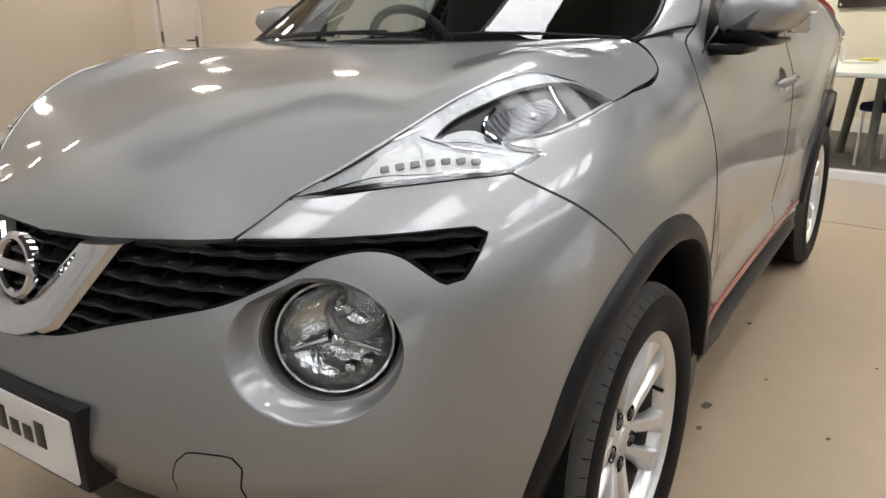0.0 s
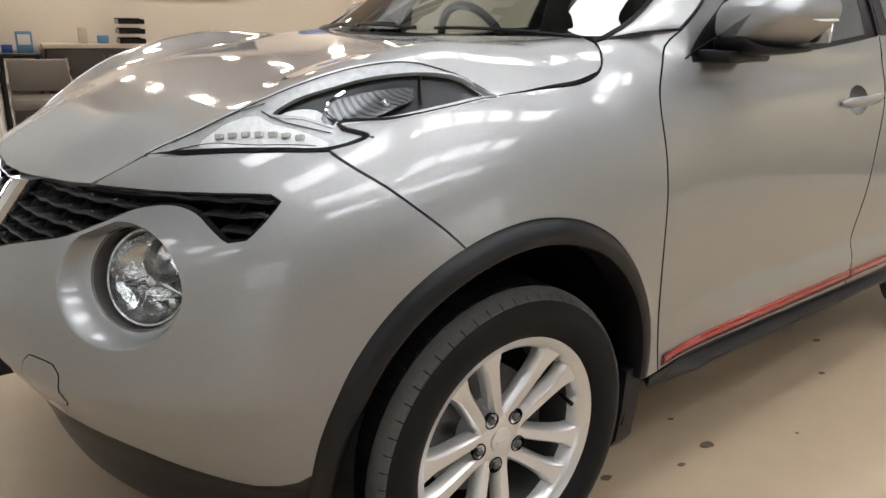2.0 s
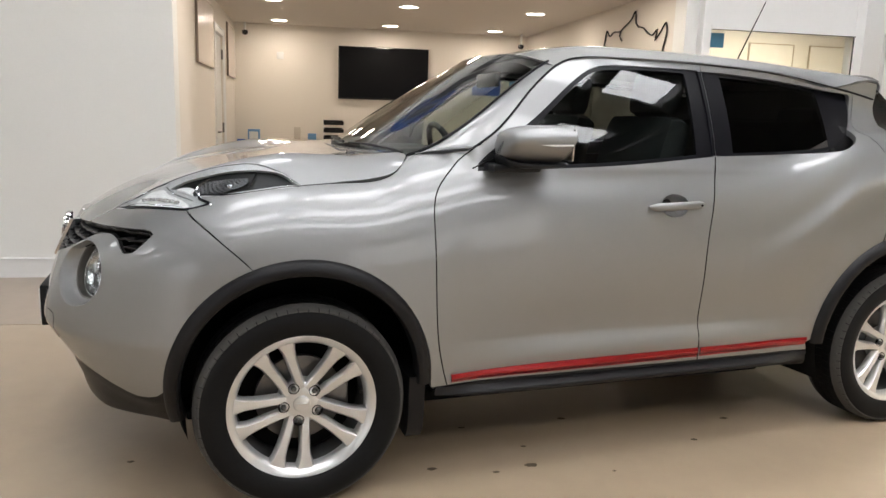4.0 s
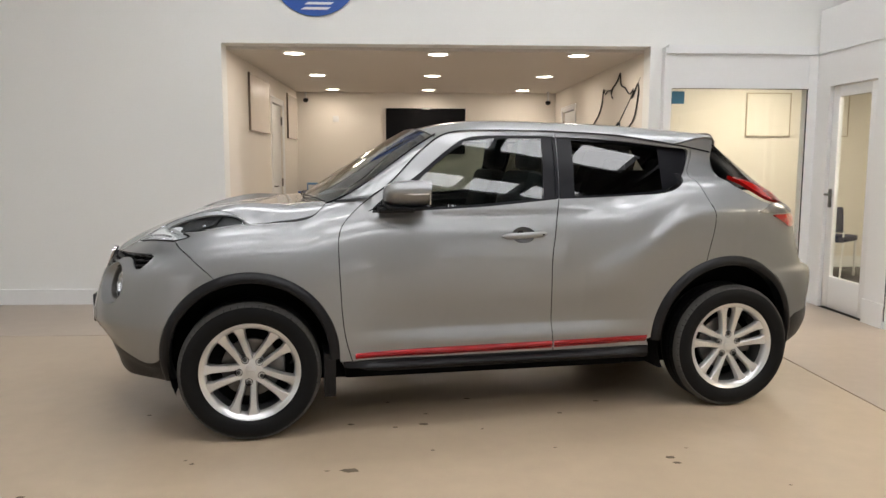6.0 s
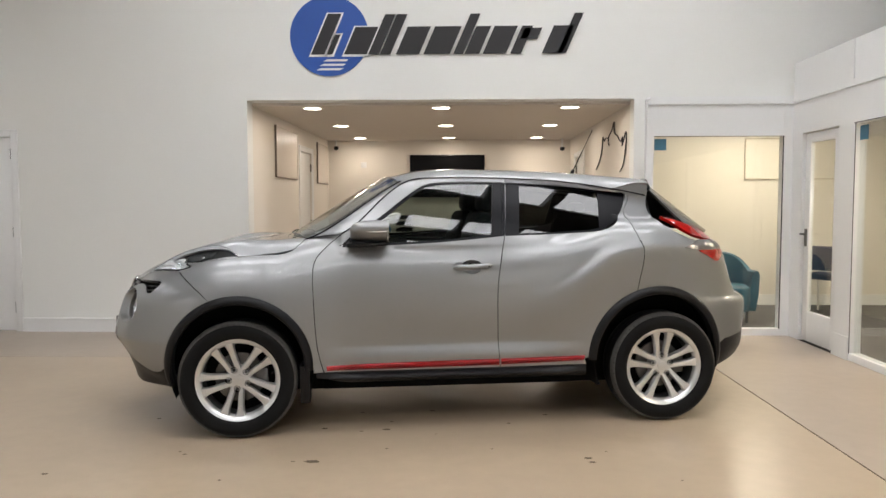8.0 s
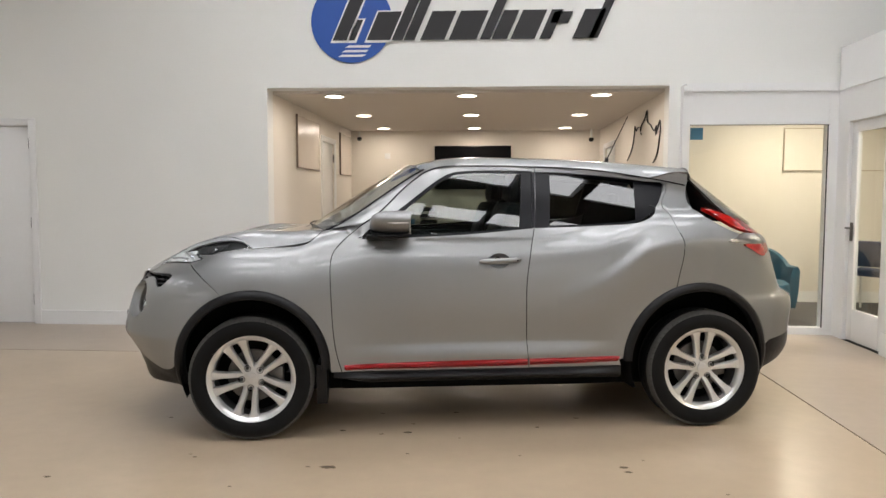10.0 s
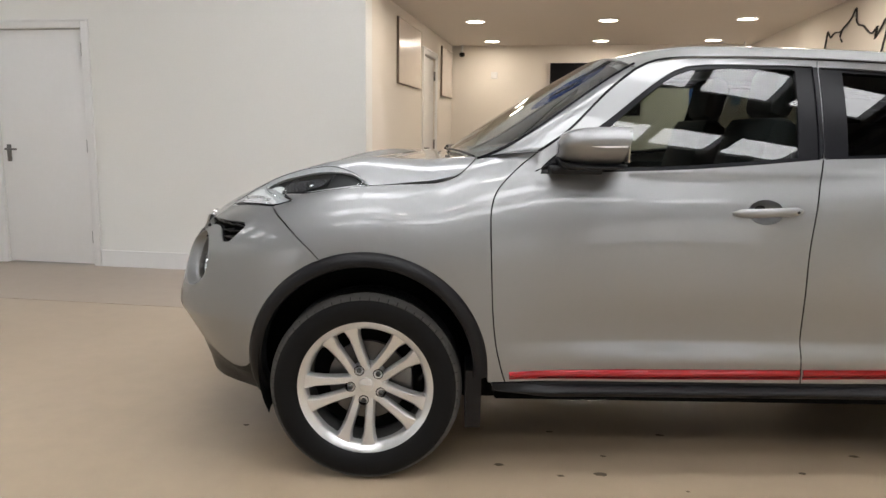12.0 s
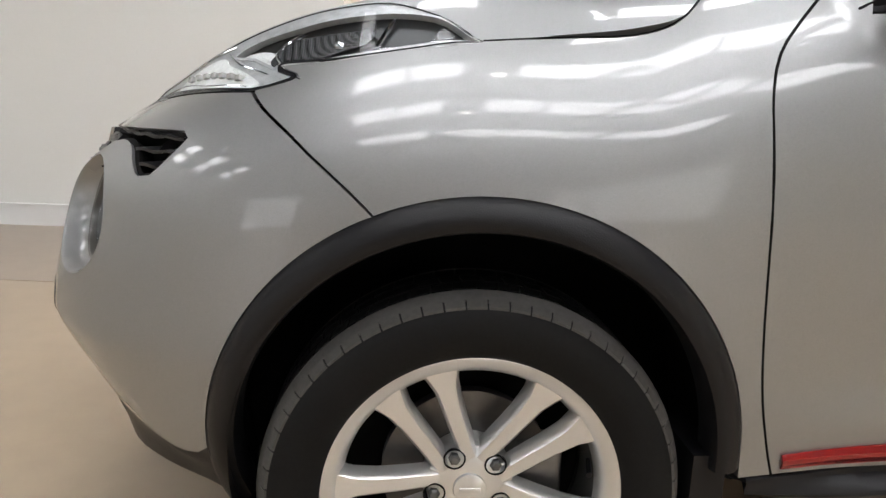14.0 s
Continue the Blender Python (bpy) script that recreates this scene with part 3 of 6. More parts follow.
nose = pchip((0.2, 0.62), (0.30, 0.72), (0.37, 0.80), (0.40, 0.828), (0.43, 0.852), (0.48, 0.886), (0.53, 0.919), (0.565, 0.935), (0.60, 0.93), (0.66, 0.915), (0.72, 0.897), (0.8, 0.865), (0.885, 0.788), (0.935, 0.71), (0.99, 0.605), (1.04, 0.52), (1.1, 0.42))
tail = pchip((0.28, 0.60), (0.36, 0.69), (0.44, 0.735), (0.55, 0.742), (0.66, 0.755), (0.70, 0.752), (0.735, 0.735), (0.765, 0.672), (0.80, 0.650), (0.95, 0.590), (1.06, 0.54), (1.15, 0.42), (1.3, 0.23), (1.45, 0.08))


haunch = pchip((1.70, 0.0), (1.85, 0.011), (1.98, 0.020), (2.15, 0.027), (2.5, 0.024), (2.75, 0.008), (2.95, 0.0))
crest = pchip((1.75, 0.75), (1.85, 0.795), (1.98, 0.866), (2.1, 0.948), (2.22, 1.030), (2.4, 1.07), (2.7, 1.08))


def glazed(x, z):
    """Half the width across the side windows, which curve in towards the roof."""
    d = z - 1.12
    u = max(0.0, d)
    return 0.722 - 0.388 * d - 0.45 * u * u - (0.03 + 0.099 * u) * (x - 1.5) - 0.048 * (x - 1.55) ** 2 - 0.55 * max(0, 0.6 - x)


def half(x, z):
    """Half the car's width at a place along it and a height."""
    zm, zt, wt = mid(x), crown(x), inner(x)
    if z <= zm:
        low = wide(x) - tuck(x) * ((zm - z) / 0.45) ** 2
        if 0.3 < x < 2.3:
            low -= (0.018 * math.exp(-((z - 0.520) / (0.13 if z > 0.520 else 0.038)) ** 2) - 0.004 * math.exp(-((z - 0.44) / 0.03) ** 2)) * max(0, min(1, (x - 0.45) / 0.5)) * max(0, min(1, (2.1 - x) / 0.35))
    else:
        u = min(0.9999, (z - zm) / (zt - zm))
        k = max(0.0, min(1.0, (x - 0.4) / 0.55))
        k = k * k * (3 - 2 * k)
        low = wt + (wide(x) - wt) * (1 - u ** (2.2 + 0.7 * k)) ** (1 / (2.2 + 0.3 * k))
    d = z - crest(x)
    low += haunch(x) * math.exp(-(d / (0.2 if d < 0 else 0.055)) ** 2)
    m = max(0.0, min(1.0, (x - 0.65) / 0.25))
    m = m * m * (3 - 2 * m)
    glass = glazed(x, z + m * max(0.0, 1.10 - z)) - (1 - m) * max(0, 1.06 - z)
    if x < 0.05 or z < 0.9:
        return low
    k = 0.025
    h = max(k - abs(low - glass), 0) / k
    return max(low, glass) + h * h * k / 4


def skin(s, z):
    """A place (x, y) on the near flank; s runs along the flank and wraps round nose and tail."""
    if s < XS:
        a = min((XS - s) / KF, math.pi / 2)
        c, b, n = math.cos(a), math.sin(a), 2.8
        r = (c ** n + b ** n) ** (-1 / n)
        return XS - nose(z) * r * b, CY - (half(XS, z) + CY) * r * c
    if s > XR:
        a = min((s - XR) / KR, math.pi / 2)
        c, b, n = math.cos(a), math.sin(a), 2.5
        r = (c ** n + b ** n) ** (-1 / n)
        return XR + tail(z) * r * b, CY - (half(XR, z) + CY) * r * c
    return s, -half(s, z)


def at_x(x, z):
    """The run s at which the flank has this x."""
    lo, hi = XS - KF * math.pi / 2, XR + KR * math.pi / 2
    for _ in range(40):
        s = (lo + hi) / 2
        lo, hi = (s, hi) if skin(s, z)[0] < x else (lo, s)
    return s


def at_y(y, z):
    """The run s in front at which the flank has this y."""
    lo, hi = XS - KF * math.pi / 2, XS
    for _ in range(40):
        s = (lo + hi) / 2
        lo, hi = (s, hi) if skin(s, z)[1] > y else (lo, s)
    return s



def mirrored(y, side):
    return y if side > 0 else 2 * CY - y


def flank(s, z):
    x, y = skin(s, z)
    return x, y, z


ridge = pchip((-0.5, 0.0), (-0.25, 0.026), (-0.05, 0.034), (0.1, 0.015), (0.2, 0.0))
spine = pchip((-0.75, 0.845), (-0.72, 0.872), (-0.69, 0.90), (-0.6, 0.955), (-0.5, 1.0), (-0.35, 1.05), (-0.2, 1.085), (0, 1.112), (0.2, 1.135), (0.45, 1.155))


def deck(x, y):
    """The height of the bonnet."""
    a = max(0, abs(y - CY) - CY)
    k = max(0.0, min(1.0, (a - 0.12) / 0.27))
    corner = 0.027 * k * k * (3 - 2 * k) * math.exp(-((x + 0.61) / 0.12) ** 2)
    return spine(x - 0.14 * a * a) - corner + ridge(x) * math.exp(-((a - 0.55) / 0.12) ** 2) - 2.9 * max(0, a - 0.55) ** 2


def top_sheet(x, y):
    return x, y, deck(x, y)


X = lambda x, z: (at_x(x, z), z)
Y = lambda y, z: (at_y(y, z), z)
CENTRE = XS - KF * math.pi / 2

# lines shared by neighbouring panels, in flank coordinates (run, height)
gap_fender = [X(-0.337, 0.964), X(-0.281, 0.913), X(-0.231, 0.869), X(-0.184, 0.828), X(-0.1524, 0.7965)]
lamp_low = [Y(-0.408, 0.938), Y(-0.479, 0.946), Y(-0.549, 0.955), Y(-0.62, 0.961), X(-0.337, 0.964)]
lamp_side = [X(-0.337, 0.966), X(-0.268, 0.987), X(-0.298, 1.003), X(-0.215, 1.012), X(-0.088, 1.032), X(0.01, 1.043)]
bonnet_side = [X(0.01, 1.043), X(0.12, 1.050), X(0.24, 1.056), X(0.305, 1.075), X(0.345, 1.105), X(0.378, 1.137)]
door_front = [(0.592, 1.165), (0.527, 1.112), (0.480, 1.068), (0.449, 1.03), (0.432, 0.98), (0.429, 0.9), (0.436, 0.72), (0.443, 0.60), (0.455, 0.50), (0.476, 0.41), (0.490, 0.366)]
door_mid = [(1.612, 1.504), (1.601, 1.404), (1.5873, 1.285), (1.572, 1.150), (1.537, 0.982), (1.519, 0.811), (1.528, 0.5), (1.541, 0.362)]
ditch = [(0.592, 1.165), (0.698, 1.238), (0.835, 1.372), (0.92, 1.44), (0.975, 1.474), (1.063, 1.499), (1.257, 1.507), (1.612, 1.504)]
ditch_rear = [(1.612, 1.504), (1.8, 1.497), (1.978, 1.485), (2.15, 1.463), (2.30, 1.440)]
door_rear = [(2.366, 1.30), (2.376, 1.20), (2.400, 1.125), (2.417, 1.075), (2.413, 0.99), (2.396, 0.89), (2.384, 0.818)]
ARF, ARR = (0.003, 0.402, 0.424), (2.528, 0.402, 0.440)
GW = 0.0016

# bumper in front
low_edge = [(CENTRE, 0.47), Y(-0.3, 0.462), Y(-0.5, 0.445), X(-0.60, 0.412), X(-0.50, 0.375), X(-0.44, 0.385), X(-0.421, 0.402)]
arch_f = [X(x, z) for x, z in arc(*ARF, 180, 111.5, 26)]
grille_line = [Y(-0.375, 0.890), Y(-0.489, 0.895), Y(-0.60, 0.900), Y(-0.675, 0.902), Y(-0.692, 0.893), Y(-0.688, 0.838), Y(-0.672, 0.834), Y(-0.645, 0.852), Y(-0.609, 0.874),
               Y(-0.566, 0.882), Y(-0.516, 0.872), Y(-0.482, 0.851), Y(-0.44, 0.828), Y(-0.40, 0.811), Y(-0.331, 0.793), Y(-0.227, 0.766), Y(-0.095, 0.728), (CENTRE, 0.715)]
outline = spline(low_edge, 0.03)[:-1] + arch_f[:-1] + spline(gap_fender[::-1], 0.02)[:-1] + spline(lamp_low[::-1], 0.02)[:-1] + spline([lamp_low[0], Y(-0.375, 0.890)], 0.02)[:-1] + spline(grille_line, 0.012)
FOGP, FOGA = Vector((-0.653, -0.548, 0.756)), Vector((-0.82, -0.44, 0.30)).normalized()
FOGX = Vector((0, 0, 1)).cross(FOGA).normalized()
FOGY = FOGA.cross(FOGX)


def within(p):
    """Whether a place in front lies inside the bumper's skin."""
    deep = min(1.0, max(0.0, (XS - p.x) / nose(p.z)))
    return abs(p.y - CY) < (half(XS, p.z) + CY) * (1 - deep ** 2.8) ** (1 / 2.8)


def on_bumper(p):
    """Push a place along the lamp's axis onto the bumper's skin."""
    lo, hi = -0.12, 0.12
    for _ in range(24):
        k = (lo + hi) / 2
        lo, hi = (k, hi) if within(p + FOGA * k) else (lo, k)
    return p + FOGA * lo


FOGN = 64
fog_edge = []
for k in range(FOGN):
    p = on_bumper(FOGP + FOGX * (-0.016 + 0.130 * math.cos(2 * math.pi * k / FOGN)) + FOGY * (-0.007 + 0.107 * math.sin(2 * math.pi * k / FOGN)))
    # stay clear of the grille's edge above
    z = min(p.z, np.interp(-p.y, [0.331, 0.40, 0.44, 0.482, 0.516, 0.566, 0.609, 0.645], [0.793, 0.811, 0.828, 0.851, 0.872, 0.882, 0.874, 0.852]) - 0.011)
    fog_edge.append(Vector((*skin(at_y(p.y, z), z), z)))
fog_hole = [(at_y(p.y, p.z), p.z) for p in fog_edge]
bumper = panel("front_bumper", outline, flank, PAINT, car, "silver painted front bumper", [fog_hole], 0.018, GW, 0.02, (1, -1), 0.0, (0, CENTRE))

# front wings
outline = spline(gap_fender, 0.02)[:-1] + [X(x, z) for x, z in arc(*ARF, 111.5, 0, 44)] + [(0.43, 0.366), (0.49, 0.366)] + spline(door_front[::-1], 0.02)[1:-1] + spline([(0.592, 1.165), (0.48, 1.155), X(0.378, 1.137)], 0.02)[:-1] \
    + spline(bonnet_side[::-1], 0.015)[:-1] + spline(lamp_side[::-1], 0.01)[:-1]
for side in (1, -1):
    panel("front_wing", outline, flank, PAINT, car, "silver painted front wing", (), 0.02, GW, 0.02, (side,))

# doors
WINF = spline([(0.600, 1.093), (0.70, 1.096), (0.867, 1.103), (1.173, 1.118), (1.564, 1.152)], 0.05)[:-1] + [(1.564, 1.152), (1.600, 1.472)] + spline([(1.59, 1.482), (1.327, 1.484), (1.18, 1.480), (1.095, 1.462), (0.99, 1.398), (0.83, 1.275), (0.72, 1.203), (0.655, 1.160), (0.606, 1.118), (0.593, 1.101)], 0.03)[:-1]
WINR = spline([(1.580, 1.153), (1.90, 1.163), (2.12, 1.176), (2.215, 1.196), (2.29, 1.238), (2.35, 1.30), (2.392, 1.375), (2.398, 1.405), (2.385, 1.418), (2.3, 1.424), (2.15, 1.442), (1.975, 1.460), (1.75, 1.474), (1.616, 1.478)], 0.03)
outline = spline(door_front, 0.02)[:-1] + [(0.49, 0.366), (0.9, 0.362), (1.541, 0.362)] + spline(door_mid[::-1], 0.03)[1:-1] + spline(ditch[::-1], 0.03)[:-1]
doors = {}
HANDLE_CUP = [(1.365 + 0.060 * math.cos(2 * math.pi * k / 32), 0.974 + 0.042 * math.sin(2 * math.pi * k / 32)) for k in range(32)]
for side in (1, -1):
    doors[side, 0] = panel("front_door", outline, flank, PAINT, car, "silver front door, closed", [WINF, HANDLE_CUP], 0.02, GW, 0.02, (side,))
outline = spline(door_mid, 0.03)[:-1] + [(1.541, 0.362), (1.9, 0.364), (2.075, 0.366), (2.064, 0.40)] + [X(x, z) for x, z in arc(*ARR, 179, 109.5, 30)] + spline(door_rear[::-1], 0.02)[1:-1] \
    + [(2.366, 1.30), (2.412, 1.37), (2.414, 1.412), (2.392, 1.432)] + spline(ditch_rear[::-1], 0.03)[:-1]
for side in (1, -1):
    doors[side, 1] = panel("rear_door", outline, flank, PAINT, car, "silver rear door, closed", [WINR], 0.02, GW, 0.02, (side,))

# near-black strips that paint the shade deep in the gaps round the doors
for line in (door_front, door_mid, door_rear):
    for side in (1, -1):
        bm = bmesh.new()
        pts = [(p[0], mirrored(-half(p[0], p[1]) + 0.0012, side), p[1]) for p in spline([q for q in line if q[1] < 1.17], 0.02)]
        tube(bm, pts, 0.0028, 6)
        part("door_gap_shade", bm, DARK, doors[side, 1 if line is door_rear else 0], "dark strip for the shade in the door gap")

# rear quarters and tail, joined across the back
TAILC = XR + KR * math.pi / 2
outline = spline(door_rear, 0.02)[:-1] + [X(x, z) for x, z in arc(*ARR, 109.5, 0, 44)] + [X(2.966, 0.47), X(3.0, 0.492), X(3.15, 0.508), (TAILC, 0.51), (TAILC, 0.80), (TAILC, 1.08)] \
    + [X(2.97, 1.09), X(2.86, 1.105), X(2.78, 1.120), X(2.722, 1.138), X(2.65, 1.172), X(2.58, 1.215), X(2.545, 1.262), X(2.534, 1.32), X(2.536, 1.37), X(2.545, 1.42), (2.546, 1.470), (2.47, 1.478), (2.35, 1.45), (2.30, 1.440), (2.392, 1.432), (2.414, 1.412), (2.412, 1.37)]
panel("rear_quarter", outline, flank, PAINT, car, "silver rear body side with a broad haunch", (), 0.025, GW, 0.02, (1, -1), 0.0, (0, TAILC))

# bonnet
lamp_top = [(-0.56, -0.410), (-0.50, -0.462), (-0.43, -0.508), (-0.36, -0.541), (-0.28, -0.566), (-0.20, -0.588), (-0.15, -0.602), (-0.11, -0.620), (-0.07, -0.645), (-0.035, -0.668), (0.01, -0.706)]


def flank_xy(sz):
    return skin(*sz)


edge = spline([(-0.722, CY), (-0.712, -0.14), (-0.685, -0.27), (-0.648, -0.372)], 0.02)[:-1] + spline([(-0.648, -0.372), (-0.605, -0.392), (-0.56, -0.408)], 0.02)[:-1] + spline(lamp_top, 0.02)[:-1] \
    + [flank_xy(p) for p in spline(bonnet_side, 0.02)] + spline([(0.378, -0.56), (0.33, -0.40), (0.285, -0.2), (0.27, CY)], 0.03)
panel("bonnet", edge, top_sheet, PAINT, car, "silver bonnet, closed", (), 0.02, 0.0012, 0.018, (1, -1), 0.0, (1, CY))

# roof, pillars, windscreen
roof_z = pchip((0.84, 1.515), (0.95, 1.540), (1.06, 1.560), (1.28, 1.573), (1.66, 1.568), (2.04, 1.555), (2.27, 1.540), (2.47, 1.522), (2.62, 1.505))
rail_z = pchip((0.92, 1.44), (0.975, 1.474), (1.063, 1.499), (1.257, 1.507), (1.551, 1.505), (1.978, 1.485), (2.30, 1.440), (2.36, 1.452), (2.47, 1.476), (2.62, 1.472))


def roof_sheet(x, u):
    e = half(x, rail_z(x)) + 0.001
    y = u * (e + CY)
    z = roof_z(x) - (roof_z(x) - rail_z(x)) * abs(u) ** 7
    a = abs(y) / 0.512
    cap = 1.526 - 0.044 * a ** 3 + 0.30 * (x - 0.875 - 0.083 * a * a)
    k = 0.02
    h = max(k - abs(z - cap), 0) / k
    return x, CY - y, min(z, cap) - h * h * k / 4


def bow(v):
    return 6.75 * v * (1 - v) ** 2


def ws_edge(v):
    return Vector((0.385 + 0.573 * v - 0.008 * bow(v), -(0.601 - 0.119 * v + 0.05 * bow(v)), 1.135 + 0.351 * v + 0.05 * v * (1 - v) - 0.034 * bow(v)))


def screen_sheet(u, v):
    x = (0.27 + 0.115 * u * u) * (1 - v) + (0.875 + 0.083 * u * u) * v - 0.008 * bow(v) * u * u
    y = CY - (0.631 - 0.119 * v + 0.05 * bow(v)) * u
    z = (1.152 - 0.017 * u * u) * (1 - v) + (1.53 - 0.044 * abs(u) ** 3) * v + 0.05 * v * (1 - v) - 0.034 * bow(v) * u ** 4
    return x, y, z


def door_edge(v):
    pts = [(0.592, 1.165), (0.698, 1.238), (0.835, 1.372), (0.92, 1.44), (0.975, 1.474), (1.063, 1.499)]
    k = v * (len(pts) - 1)
    i = min(int(k), len(pts) - 2)
    x = pts[i][0] + (pts[i + 1][0] - pts[i][0]) * (k - i)
    z = pts[i][1] + (pts[i + 1][1] - pts[i][1]) * (k - i)
    return Vector((x, -half(x, z), z))


def pillar_sheet(u, v):
    a, b = ws_edge(v), door_edge(v)
    p = a.lerp(b, u) + Vector((0.0, -0.35, 0.6)).normalized() * 0.024 * u * (1 - u) * (1 - 0.3 * v)
    return tuple(p)


def spoiler_edge(u):
    return 2.548 + 0.062 * (1 - abs(u) ** 2.2)


for side in (1, -1):
    panel("windscreen_pillar", [(0.0, 0.0), (0.97, 0.0), (0.97, 1.0), (0.0, 1.0)], pillar_sheet, PAINT, car, "silver windscreen pillar", (), 0.08, 0, 0.0, (side,))
panel("windscreen", [(-1, 0), (1, 0), (1, 1), (-1, 1)], screen_sheet, SCREEN, car, "raked windscreen glass", (), 0.1, 0, 0.0)
roof_line = [(0.875 + 0.083 * u * u + 0.004, u) for u in np.linspace(-1, 1, 17)] + [(spoiler_edge(u), u) for u in np.linspace(1, -1, 13)]
panel("roof", roof_line, roof_sheet, PAINT, car, "silver roof ending in a spoiler", (), 0.06, 0, 0.008)


def hatch_sheet(u, v):
    return 2.535 + 0.28 * v + (0.17 + 0.15 * v) * (1 - u * u), CY - (0.53 + 0.13 * v) * u, 1.462 - 0.305 * v + 0.012 * (1 - u * u)


panel("rear_window", [(-1, 0), (1, 0), (1, 1), (-1, 1)], hatch_sheet, GLOSS, car, "dark rear window", (), 0.1, 0, 0.01)

# the spoiler's thick trailing edge
bm = bmesh.new()
rows = []
for u in np.linspace(-1, 1, 33):
    p = Vector(roof_sheet(spoiler_edge(u), u))
    rows.append([bm.verts.new(p + Vector(q)) for q in ((-0.004, 0, 0.001), (0.006, 0, -0.003), (0.013, 0, -0.014), (0.014, 0, -0.030), (0.006, 0, -0.046), (-0.03, 0, -0.058), (-0.09, 0, -0.055))])
for p, q in zip(rows, rows[1:]):
    for k in range(6):
        bm.faces.new((p[k], p[k + 1], q[k + 1], q[k]))
part("spoiler", bm, PAINT, car, "silver spoiler edge over the rear window", True, 50)

# window surrounds and panes
GF = spline([(0.775, 1.122), (0.9, 1.119), (1.173, 1.133), (1.488, 1.160)], 0.05)[:-1] + [(1.488, 1.160), (1.528, 1.464)] + spline([(1.516, 1.470), (1.327, 1.471), (1.19, 1.466), (1.105, 1.450), (1.002, 1.386), (0.838, 1.253), (0.782, 1.205)], 0.03)[:-1]
GR = [(1.664, 1.168), (1.9, 1.176), (2.12, 1.188), (2.185, 1.20), (2.216, 1.422), (2.15, 1.430), (1.975, 1.449), (1.701, 1.462)]
def pane_sheet(x, z):
    return x, -glazed(x, z), z


for side in (1, -1):
    panel("window_surround", WINF, pane_sheet, FILM, doors[side, 0], "black window surround", [GF], 0.03, 0.0, 0.015, (side,), -0.004)
    panel("window_pane", GF, pane_sheet, GLASS, doors[side, 0], "tinted front window", (), 0.04, -0.001, 0.0, (side,), -0.005)
    panel("window_surround", WINR, pane_sheet, FILM, doors[side, 1], "black window surround", [GR], 0.03, 0.0, 0.015, (side,), -0.004)
    panel("window_pane", GR, pane_sheet, PRIVACY, doors[side, 1], "dark privacy glass", (), 0.04, -0.001, 0.0, (side,), -0.005)

    panel("mirror_sail", [(0.598, 1.102), (0.604, 1.097), (0.70, 1.100), (0.782, 1.104), (0.782, 1.236), (0.72, 1.196), (0.655, 1.153), (0.608, 1.114)], flank, BLACK, doors[side, 0], "black plastic triangle at the mirror", (), 0.03, 0, 0.012, (side,), -0.002)
    # black covers of the middle pillar, up to the gap between the doors
    panel("pillar_cover", [(1.558, 1.155), (1.5715, 1.156), (1.6095, 1.476), (1.592, 1.476)], flank, FILM, doors[side, 0], "black pillar cover", (), 0.03, 0, 0.004, (side,), 0.0025)
    panel("pillar_cover", [(1.5755, 1.156), (1.590, 1.157), (1.626, 1.474), (1.6135, 1.475)], flank, FILM, doors[side, 1], "black pillar cover", (), 0.03, 0, 0.004, (side,), 0.0025)

